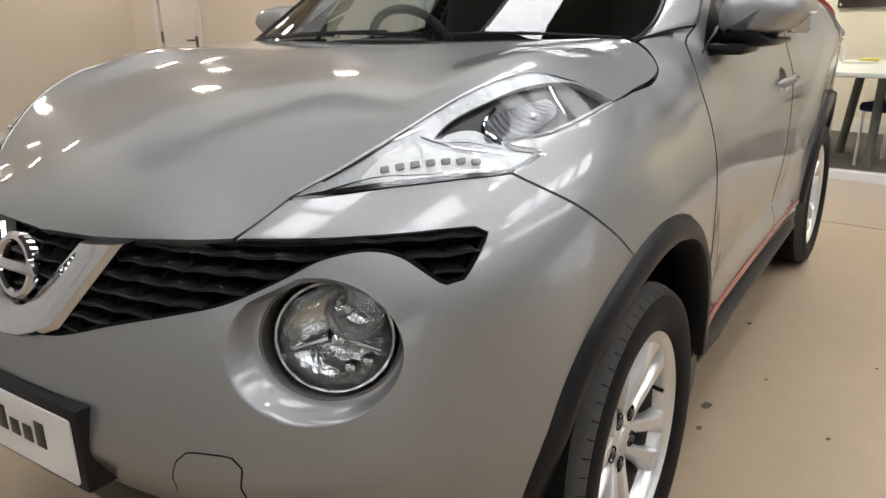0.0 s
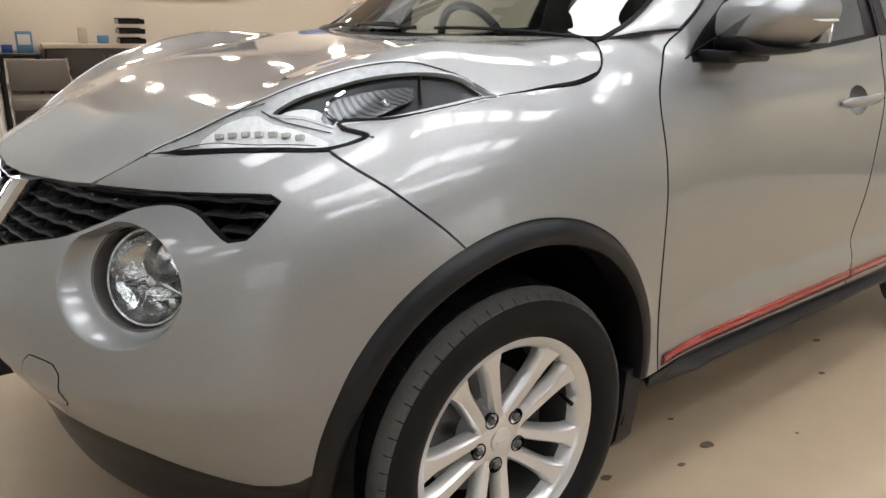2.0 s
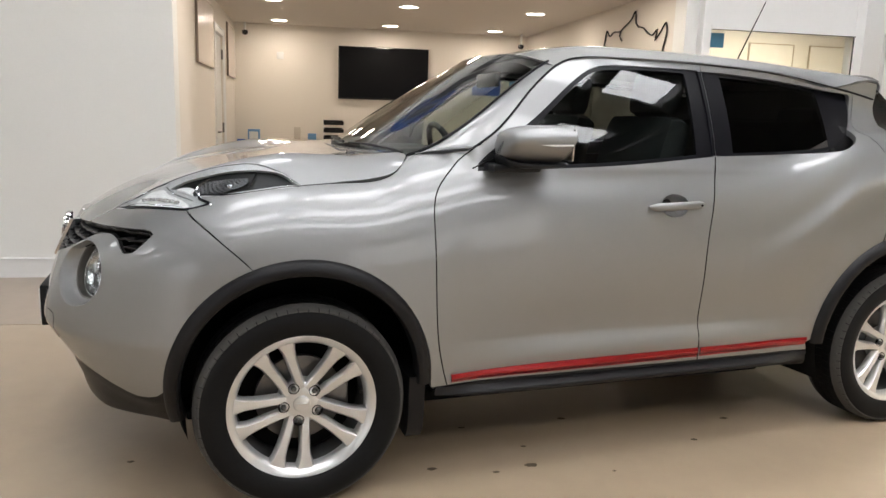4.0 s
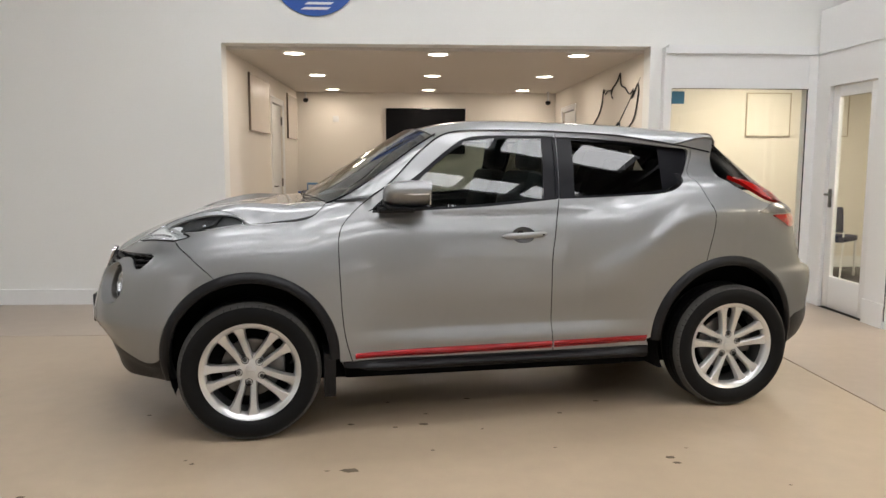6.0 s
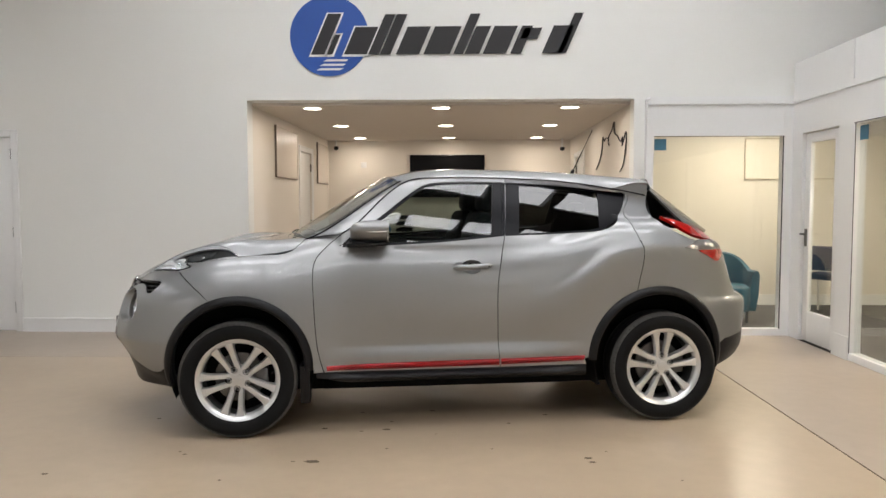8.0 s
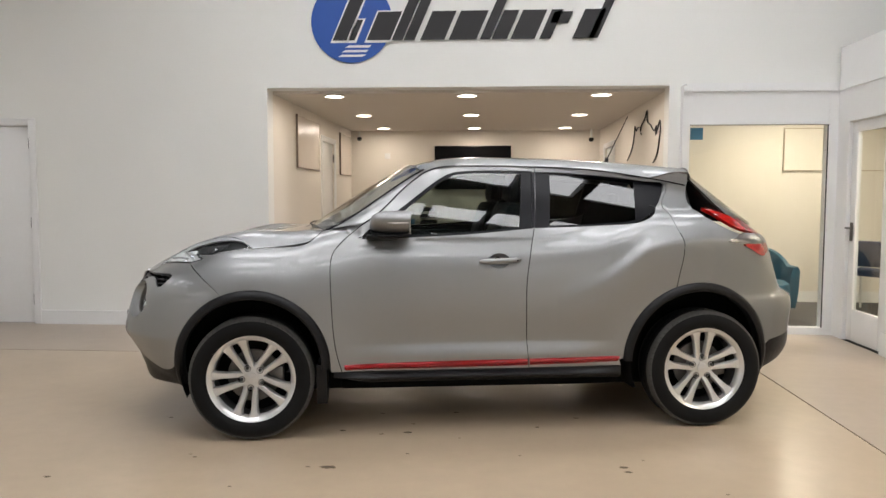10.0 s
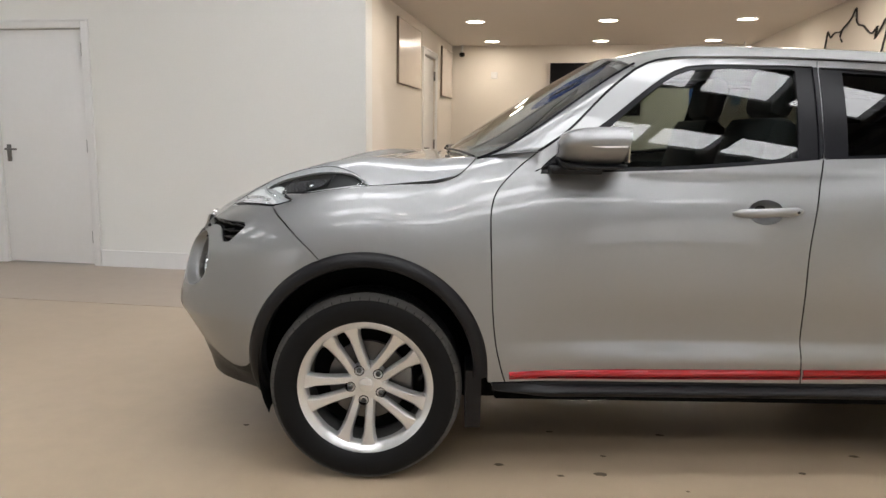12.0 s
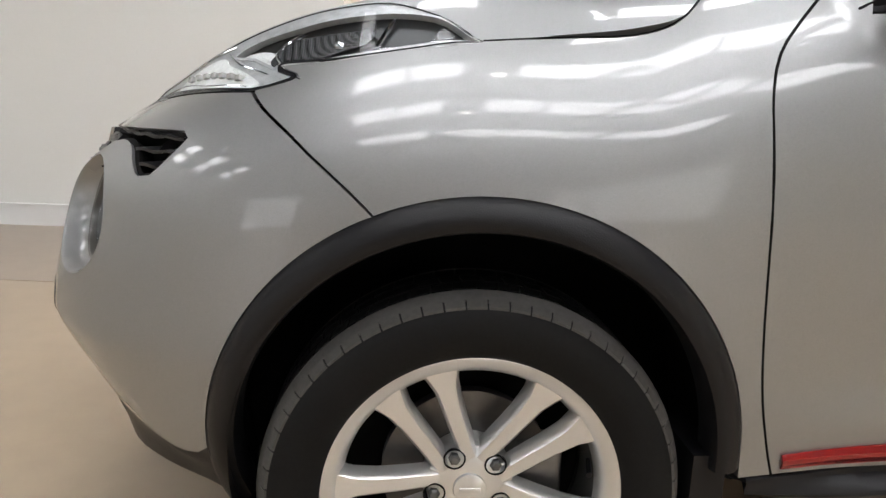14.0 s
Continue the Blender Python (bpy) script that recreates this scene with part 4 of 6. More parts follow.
# arches, sills, lower lip
for side in (1, -1):
    for (cx, cz, r), a0, a1 in ((ARF, 196, -2), (ARR, 181, -12)):
        bm = bmesh.new()
        rows = []
        for i in range(65):
            a = radians(a0 + (a1 - a0) * i / 64)
            ring = []
            for dr, dy in ((0.001, -0.004), (-0.003, 0.006), (-0.010, 0.014), (-0.022, 0.021), (-0.036, 0.024), (-0.046, 0.020), (-0.050, 0.008), (-0.048, -0.05)):
                x, z = cx + (r + dr) * math.cos(a), cz + (r + dr) * math.sin(a)
                xe, ze = cx + (r + 0.0) * math.cos(a), cz + (r + 0.0) * math.sin(a)
                y = skin(at_x(xe, ze), ze)[1]
                ring.append(bm.verts.new((x, mirrored(y - dy, side), z)))
            rows.append(ring)
        for p, q in zip(rows, rows[1:]):
            for k in range(len(p) - 1):
                bm.faces.new((p[k], p[k + 1], q[k + 1], q[k]))
        part("wheel_arch_trim", bm, BLACK, car, "matt black plastic arch trim")
        # lining of the wheel well
        bm = bmesh.new()
        rows = []
        for i in range(33):
            a = radians(205 - 226 * i / 32)
            rows.append([bm.verts.new((cx + rr * math.cos(a), mirrored(yy, side), cz + rr * math.sin(a))) for rr, yy in ((r - 0.044, -0.80 + 0.023 * cx), (r - 0.03, -0.72), (r - 0.02, -0.5), (0.05, -0.49))])
        for p, q in zip(rows, rows[1:]):
            for k in range(3):
                bm.faces.new((p[k], p[k + 1], q[k + 1], q[k]))
        part("wheel_well", bm, DARK, car, "dark wheel well lining")
    bm = bmesh.new()
    rows = []
    for i in range(41):
        x = 0.445 + (2.075 - 0.445) * i / 40
        k = min(1, i / 5, (40 - i) / 3)
        up = 0.05 * (1 - min(1, i / 6)) ** 2
        y = half(x, 0.36)
        g = max(0.0, 1 - ((x - 1.23) / 0.66) ** 2) ** 0.6      # groove between the stripe and the ledge
        rows.append([bm.verts.new((x, mirrored(yy, side), zz)) for yy, zz in ((-y + 0.012, 0.368), (-y - 0.003 + 0.012 * g, 0.362), (-y - 0.004 + 0.012 * g, 0.354 - 0.003 * g), (-y - 0.016 * k, 0.345 - 0.002 * g), (-y - 0.028 * k, 0.335), (-y - 0.030 * k, 0.328 + up * 0.2), (-y - 0.018 * k, 0.317 + up * 0.4), (-y + 0.012, 0.302 + up), (-y + 0.05, 0.288 + up), (-y + 0.10, 0.280 + up), (-y + 0.3, 0.276 + up))])
    for p, q in zip(rows, rows[1:]):
        for k in range(len(p) - 1):
            bm.faces.new((p[k], p[k + 1], q[k + 1], q[k]))
    part("side_sill", bm, BLACK, car, "black plastic side sill")
    def stripe_sheet(x, z):
        zc, hz = (0.3915, 0.0145) if x < 1.0 else (0.3915 + 0.016 * (x - 1.0), 0.0155)
        return x, -half(x, z) - 0.0025 - 0.006 * max(0.0, 1 - ((z - zc) / hz) ** 2), z
    panel("side_stripe", [(0.505, 0.376), (0.9, 0.373), (1.533, 0.378), (1.531, 0.416), (1.3, 0.414), (0.9, 0.411), (0.503, 0.404)], stripe_sheet, RED, doors[side, 0], "red metallic stripe along the door foot", (), 0.006, 0, 0.004, (side,))
    panel("side_stripe", [(1.545, 0.379), (1.8, 0.384), (2.055, 0.392), (2.066, 0.423), (1.8, 0.419), (1.542, 0.416)], stripe_sheet, RED, doors[side, 1], "red metallic stripe along the door foot", (), 0.006, 0, 0.004, (side,))


# black lower lip, leaning in below the bumper's edge
def lip_mesh(side):
    bm = bmesh.new()
    edge_pts = spline(low_edge, 0.03)
    rows = []
    for k, (q, z) in enumerate(edge_pts):
        t = k / (len(edge_pts) - 1)
        low = 0.335 - 0.055 * min(1.0, 1.6 * t)
        a, b = Vector(skin(q - 0.004, z)), Vector(skin(q + 0.004, z))
        n = Vector((-(b - a).y, (b - a).x)).normalized()
        if n.dot(Vector((XS - a.x, CY - a.y))) < 0:
            n = -n
        c = (a + b) / 2
        ring = []
        for into, h in ((0.005, z + 0.012), (0.010, z - 0.012), (0.024, z * 0.7 + low * 0.3), (0.046, z * 0.35 + low * 0.65), (0.058, low + 0.012), (0.068, low), (0.30, low + 0.01)):
            p = c + n * into
            ring.append(bm.verts.new((p.x, mirrored(p.y, side), h)))
        rows.append(ring)
    for p, q in zip(rows, rows[1:]):
        for k in range(6):
            bm.faces.new((p[k], p[k + 1], q[k + 1], q[k]))
    return bm


for side in (1, -1):
    part("lower_lip", lip_mesh(side), BLACK, car, "black plastic lower bumper lip", True, 50)
rear_low = [X(2.955, 0.402), X(2.966, 0.47), X(3.0, 0.492), X(3.15, 0.508), (TAILC, 0.51), (TAILC, 0.40), X(3.2, 0.395), X(3.1, 0.36), X(3.0, 0.335), X(2.95, 0.32)]
panel("rear_lip", rear_low, flank, BLACK, car, "black plastic rear bumper foot", (), 0.03, 0, 0.03, (1, -1))
# the second box is added to block light and deepen the shade underneath
for nm, lo, hi in (("underbody", (-0.36, -0.46, 0.19), (2.9, 0.48, 0.30)), ("shade_block", (0.47, -0.53, 0.205), (2.04, 0.53, 0.299)), ("floor_pan", (0.46, -0.70, 0.301), (2.05, 0.70, 0.36)), ("engine_block", (-0.45, -0.46, 0.301), (0.35, 0.46, 0.80)),
                   ("boot_floor", (2.4, -0.48, 0.301), (3.0, 0.48, 0.8)), ("bulkhead", (0.43, -0.74, 0.361), (0.455, 0.74, 0.95)), ("rear_bulkhead", (2.052, -0.74, 0.361), (2.07, 0.74, 0.8))):
    part(nm, boxes((lo, hi, 0.01)), DARK, car, "dark underside")


# ---- wheels ----
def wheel_mesh():
    """Meshes of one wheel: axis along z, outside at +z, centred on its axle."""
    R, hw = 0.334, 0.1075
    prof = [(0.238, -0.09), (0.25, -0.1), (0.285, -0.107), (0.312, -0.1), (0.327, -0.085), (0.333, -0.06), (0.334, -0.0), (0.333, 0.062), (0.3285, 0.083), (0.322, 0.093), (0.312, 0.101), (0.297, 0.106), (0.28, 0.1075), (0.262, 0.104), (0.248, 0.099), (0.240, 0.093), (0.236, 0.088)]
    seg = 200
    bm = bmesh.new()
    rings = []
    for k, (r, h) in enumerate(prof):
        ring = []
        for i in range(seg):
            a = 2 * math.pi * i / seg
            rr = r
            if 4 <= k <= 8 and i % 4 == 0:
                rr = r - (0.007 if k in (7, 8, 4) else 0.004)
            ring.append(bm.verts.new((rr * math.cos(a), rr * math.sin(a), h)))
        rings.append(ring)
    for a, b in zip(rings, rings[1:]):
        for i in range(seg):
            j = (i + 1) % seg
            bm.faces.new((a[i], a[j], b[j], b[i]))
    return bm


def tread_mesh(shoulder):
    bm = bmesh.new()
    seg = 62
    for i in range(seg):
        for k, (z0, z1, lean) in enumerate(((0.064, 0.0865, 0.0), (0.022, 0.056, 0.3), (-0.018, 0.016, -0.3), (-0.056, -0.024, 0.3), (-0.0985, -0.064, 0.0), (0.0865, 0.0985, 0.0))):
            edge = k in (0, 4, 5)
            if shoulder != edge:
                continue
            a0 = 2 * math.pi * (i + (0.0 if k == 0 else 0.05) + (k in (1, 3)) * 0.3) / seg
            a1 = 2 * math.pi * (i + (1.0 if k == 0 else 0.96) + (k in (1, 3)) * 0.3) / seg
            cuts = np.linspace(a0, a1, 4)
            rows = []
            for a in cuts:
                row = []
                for z in ((z0, z0 * 0.5 + z1 * 0.5, z1) if edge else (z0, z1)):
                    q = abs(z)
                    drop = 0.0 if q < 0.063 else 0.0170 * ((q - 0.062) / 0.0365) ** 1.7
                    sh = lean * z
                    for r in (0.322 - drop, 0.3360 - drop):
                        row.append(bm.verts.new((r * math.cos(a + sh), r * math.sin(a + sh), z)))
                rows.append(row)
            n = len(rows[0])
            for p, q in zip(rows, rows[1:]):
                for w in range(0, n - 2, 2):
                    bm.faces.new((p[w + 1], p[w + 3], q[w + 3], q[w + 1]))
                bm.faces.new((p[0], p[1], q[1], q[0]))
                bm.faces.new((p[n - 2], p[n - 1], q[n - 1], q[n - 2]))
            for p in (rows[0], rows[-1]):
                for w in range(0, n - 2, 2):
                    bm.faces.new((p[w], p[w + 1], p[w + 3], p[w + 2]))
    return bm


def rim_mesh(turn):
    bm = bmesh.new()
    lathe(bm, [(0.204, 0.045), (0.207, 0.058), (0.210, 0.070), (0.220, 0.082), (0.236, 0.089), (0.2415, 0.086), (0.2405, 0.078), (0.23, 0.07)], 96)
    lathe(bm, [(1e-4, 0.052), (0.036, 0.052), (0.058, 0.049), (0.07, 0.042), (0.074, 0.03), (0.074, -0.01), (1e-4, -0.012)], 48)
    for k in range(5):
        for sgn in (1, -1):
            a = turn + 2 * math.pi * k / 5
            rows = []
            # each arm: from the hub out to the rim, beside the narrow slot, widening and dishing
            for t in (0.0, 0.15, 0.35, 0.55, 0.75, 0.9, 1.0):
                r = 0.045 + 0.178 * t
                off = sgn * (0.0225 + 0.017 * t + 0.012 * t * t)
                w = 0.0135 + 0.005 * t + (0.020 * (max(0, t - 0.62) / 0.38) ** 2)
                zt = 0.050 + 0.006 * math.sin(math.pi * t) + 0.026 * t ** 1.6
                ring = []
                for dw, dz in ((-w - 0.003, -0.030), (-w, -0.006), (-w + 0.005, 0.0), (w - 0.005, 0.0), (w, -0.006), (w + 0.003, -0.030)):
                    x, y = r, off + dw
                    ring.append(bm.verts.new((x * math.cos(a) - y * math.sin(a), x * math.sin(a) + y * math.cos(a), zt + dz)))
                rows.append(ring)
            for p, q in zip(rows, rows[1:]):
                for i in range(5):
                    bm.faces.new((p[i], p[i + 1], q[i + 1], q[i]))
                bm.faces.new((p[5], p[0], q[0], q[5]))
    return bm


def wheel(x, side, turn):
    m = pose(x, mirrored(-0.712 + 0.017 * x, side), 0.338) @ (pose(0, 0, 0, 90, 0, 0) if side > 0 else pose(0, 0, 0, -90, 0, 0))
    top = new("wheel")
    top.parent = car
    top.matrix_local = m @ Matrix.Scale(1.012, 4)
    top["label"] = "alloy wheel with five pairs of spokes"
    part("tyre", wheel_mesh(), RUBBER, top, "black road tyre", True, 50)
    tagged(part("tread", tread_mesh(False), RUBBER, top, "black tread blocks", False), "black tread blocks of the tyre", kind="stuff")
    tagged(part("shoulder", tread_mesh(True), TREAD, top, "worn dusty shoulder blocks", True, 45), "worn dusty shoulder blocks of the tyre tread", kind="stuff")
    part("rim", rim_mesh(turn), ALLOY, top, "silver alloy rim", True, 40)
    bm = bmesh.new()
    lathe(bm, [(0.2, -0.09), (0.225, -0.085), (0.236, -0.088), (0.232, -0.07), (0.205, -0.05), (0.203, 0.03), (0.204, 0.046)], 72)
    part("barrel", bm, BARREL, top, "dull grey wheel barrel")
    bm = bmesh.new()
    lathe(bm, [(0.07, -0.03), (0.142, -0.03), (0.142, -0.008), (0.075, -0.008), (0.07, 0.005), (0.05, 0.01)], 48)
    part("brake_disc", bm, STEEL, top, "grey brake disc")
    bm = bmesh.new()
    lathe(bm, [(1e-4, -0.06), (0.204, -0.06)], 48)
    part("backing", bm, DARK, top, "dark backing")
    bm = bmesh.new()
    box(bm, (0.08, -0.055, -0.05), (0.16, 0.055, 0.012), 0.012)
    part("brake_caliper", bm, STEEL, top, "grey brake caliper")
    bm = bmesh.new()
    lathe(bm, [(1e-4, 0.059), (0.018, 0.0585), (0.026, 0.056), (0.028, 0.050)], 32)
    box(bm, (-0.017, -0.004, 0.0575), (0.017, 0.004, 0.0605), 0.001)
    part("hub_cap", bm, ALLOY, top, "silver hub cap with a plain bar mark")
    for k in range(5):
        a = turn + 2 * math.pi * k / 5
        c = Matrix.Translation((0.0575 * math.cos(a), 0.0575 * math.sin(a), 0.03))
        bm = bmesh.new()
        lathe(bm, [(0.0185, 0.0215), (0.0172, 0.0240), (0.0158, 0.0232), (0.0150, 0.0125), (1e-4, 0.0125)], 20, c)
        part("nut_well", bm, DARK, top, "dark well round the nut")
        bm = bmesh.new()
        lathe(bm, [(0.0095, 0.006), (0.0095, 0.025), (0.006, 0.029), (1e-4, 0.030)], 6, c)
        part("wheel_nut", bm, BARREL, top, "chrome wheel nut")
    bm = bmesh.new()
    rod(bm, (0.2 * math.cos(turn - 0.6), 0.2 * math.sin(turn - 0.6), 0.03), (0.19 * math.cos(turn - 0.6), 0.19 * math.sin(turn - 0.6), 0.075), 0.005, 8)
    part("valve", bm, BLACK, top, "black tyre valve")
    return top


for side in (1, -1):
    wheel(0.0, side, radians(44 * side))
    wheel(2.572, side, radians(90 * side))


# ---- lamps, grille and fittings of the car ----
def frame_of(c, axis, up=(0, 0, 1)):
    """A pose at c whose z points along axis."""
    z = Vector(axis).normalized()
    x = Vector(up).cross(z).normalized()
    y = z.cross(x)
    return Matrix(((x.x, y.x, z.x, c[0]), (x.y, y.y, z.y, c[1]), (x.z, y.z, z.z, c[2]), (0, 0, 0, 1)))


MIRROR = Matrix.Translation((0, 2 * CY, 0)) @ Matrix.Diagonal((1, -1, 1, 1))


def sided(bm, side):
    if side < 0:
        bmesh.ops.transform(bm, matrix=MIRROR, verts=list(bm.verts))
    return bm


TRAY = material("white_light_tray", (0.78, 0.78, 0.765), 0.3, 0, 0.22, 110, 0.002)
FROST = material("frosted_light_block", (0.42, 0.42, 0.41), 0.25, 0.2, 0.3, 120)
HOUSING = material("dark_lamp_housing", (0.007, 0.007, 0.007), 0.35, 0, 0.3, 60)
BUCKET = material("dark_grey_bucket", (0.07, 0.066, 0.06), 0.3, 0, 0.1, 60)
FOGCHROME = material("smoky_chrome", (0.52, 0.52, 0.515), 0.16, 1.0, 0.10, 60, 0.003)


# headlamps: the lens follows its rim, fitted by a smooth sheet
low_rim = [(*skin(*p), p[1]) for p in lamp_low[:-1] + lamp_side]
top_rim = [(x, y, deck(x, y)) for x, y in lamp_top]
fit_xyz = np.array([p for k, p in enumerate(low_rim) if k != 4] + top_rim)


def terms(x, y):
    return np.stack([np.ones_like(x), x, y, x * x, x * y, y * y, x ** 3, x * x * y, y ** 3], -1)


lamp_fit = np.linalg.lstsq(terms(fit_xyz[:, 0], fit_xyz[:, 1]), fit_xyz[:, 2], rcond=None)[0]


def near_rim(x, y):
    return np.exp(-((np.asarray(x)[..., None] - fit_xyz[:, 0]) ** 2 + (np.asarray(y)[..., None] - fit_xyz[:, 1]) ** 2) / 0.05 ** 2)


rest = fit_xyz[:, 2] - terms(fit_xyz[:, 0], fit_xyz[:, 1]) @ lamp_fit
lamp_pull = np.linalg.solve(near_rim(fit_xyz[:, 0], fit_xyz[:, 1]) + 0.03 * np.eye(len(rest)), rest)


def lamp_sheet(x, y):
    return x, y, float(terms(np.array(x), np.array(y)) @ lamp_fit + near_rim(x, y) @ lamp_pull)


lamp_outline = [p[:2] for p in spline(low_rim, 0.012)[:-1]] + spline(lamp_top[::-1], 0.02)[:-1]
lamp_count = len(spline(low_rim, 0.012)) - 1
side_rim = [(p[0] - 0.004, p[1] + 0.0045) for p in low_rim[-4:]]
dark_zone = spline([(-0.386, -0.562), (-0.343, -0.566), (-0.264, -0.591), (-0.19, -0.611), (-0.12, -0.633), (-0.064, -0.654), (-0.02, -0.680)] + side_rim[::-1] + [(-0.310, -0.645), (-0.345, -0.602)], 0.02, True)


def narrowed(poly, low, high):
    """The lamp's outline drawn in, further along its lower edge than along the bonnet."""
    a, b = inset(poly, low), inset(poly, high)
    out = []
    for k in range(len(poly)):
        w = max(0.0, min(1.0, (k - 2) / 4, (lamp_count - 12 - k) / 12))
        out.append((b[k][0] + (a[k][0] - b[k][0]) * w, b[k][1] + (a[k][1] - b[k][1]) * w))
    return out


for side in (1, -1):
    lampo = new("headlamp")
    lampo.parent = car
    lampo["label"] = "clear boomerang-shaped headlamp"
    panel("lens", lamp_outline, lamp_sheet, LENS, lampo, "clear lens", (), 0.02, 0.0006, 0.0, (side,), 0.0035)
    panel("seal", lamp_outline, lamp_sheet, GLOSS, lampo, "black rubber seal", [narrowed(lamp_outline, 0.0068, 0.0006)], 0.012, 0.0003, 0.004, (side,), 0.001)
    panel("reflector", narrowed(lamp_outline, 0.0012, -0.004), lamp_sheet, SILVERED, lampo, "silvered reflector", [dark_zone], 0.02, 0, 0.015, (side,), -0.0012)
    panel("housing", inset(dark_zone, -0.004), lamp_sheet, HOUSING, lampo, "black lamp housing", (), 0.02, 0, 0.004, (side,), -0.012)
    panel("bezel", inset(dark_zone, -0.002), lamp_sheet, SILVERED, lampo, "thin silvered edge", [inset(dark_zone, 0.0022)], 0.012, 0, 0.006, (side,), 0.0003)
    wing = spline([(-0.372, -0.570), (-0.345, -0.582), (-0.318, -0.603), (-0.306, -0.628), (-0.302, -0.640), (-0.345, -0.600)], 0.01, True)
    panel("wing_reflector", wing, lamp_sheet, TRAY, lampo, "pale inner reflector wing", (), 0.012, 0, 0.004, (side,), -0.006)
    oval = spline([(-0.318, -0.618), (-0.292, -0.606), (-0.245, -0.615), (-0.185, -0.634), (-0.150, -0.652), (-0.165, -0.672), (-0.215, -0.670), (-0.275, -0.653), (-0.307, -0.636)], 0.01, True)

    def dished(x, y):
        q = lamp_sheet(x, y)
        r = math.hypot((x + 0.235) / 0.09, (y + 0.640) / 0.035)
        return x, y, q[2] - 0.0105 + 0.006 * min(1.0, r) ** 2
    panel("beam_reflector", oval, dished, RIBBED, lampo, "ribbed beam reflector", (), 0.008, 0, 0.002, (side,))
    bm = bmesh.new()
    pts = [Vector(lamp_sheet(x, y)) + Vector((0, 0, -0.004)) for x, y in spline([(-0.262, -0.604), (-0.296, -0.604), (-0.308, -0.614), (-0.297, -0.640), (-0.278, -0.680), (-0.262, -0.699)], 0.01)]
    tube(bm, pts, 0.0035, 8)
    part("chrome_blade", sided(bm, side), CHROME, lampo, "curved chrome blade")
    bm = bmesh.new()
    tube(bm, [Vector(lamp_sheet(x, y)) + Vector((0, 0, -0.008)) for x, y in ((-0.120, -0.636), (-0.135, -0.655), (-0.150, -0.682))], 0.0028, 6)
    part("chrome_blade", sided(bm, side), CHROME, lampo, "thin chrome blade")
    c = Vector(lamp_sheet(-0.205, -0.650)) + Vector((0.0, 0.0, -0.016))
    bm = bmesh.new()
    lathe(bm, [(1e-4, 0.012), (0.005, 0.0105), (0.009, 0.004), (0.010, -0.004), (0.008, -0.02)], 24, frame_of(c, (-0.6, -0.3, 0.7)))
    part("bulb_cap", sided(bm, side), CHROME, lampo, "rounded chrome bulb cap")
    tray = spline([(-0.493, -0.498), (-0.461, -0.506), (-0.440, -0.516), (-0.404, -0.545), (-0.390, -0.575), (-0.351, -0.629), (-0.330, -0.665), (-0.354, -0.659), (-0.407, -0.611), (-0.465, -0.543)], 0.01, True)
    panel("light_tray", tray, lamp_sheet, TRAY, lampo, "white light tray", (), 0.012, 0, 0.003, (side,), 0.0006)
    for line, r in (([(-0.523, -0.447), (-0.471, -0.486), (-0.422, -0.516), (-0.385, -0.540)], 0.0016), ([(-0.530, -0.455), (-0.480, -0.512), (-0.420, -0.590), (-0.350, -0.656)], 0.0014), ([(-0.395, -0.545), (-0.372, -0.590), (-0.318, -0.652)], 0.0014)):
        bm = bmesh.new()
        tube(bm, [Vector(lamp_sheet(x, y)) + Vector((0, 0, 0.0005)) for x, y in spline(line, 0.02)], r, 6)
        part("inner_rib", sided(bm, side), CHROME, lampo, "thin chrome rib")
    # row of daylight blocks along the lower edge
    for k in range(7):
        p = Vector((-0.461, -0.520, 0)).lerp(Vector((-0.362, -0.626, 0)), k / 6)
        p.z = lamp_sheet(p.x, p.y)[2] - 0.0015
        bm = bmesh.new()
        box(bm, (-0.0070, -0.0105, -0.006), (0.0070, 0.0105, 0.0030), 0.0012, Matrix.Translation(p) @ pose(0, 0, 0, -20, -10, -47))
        part("light_block", sided(bm, side), FROST, lampo, "small frosted light block")

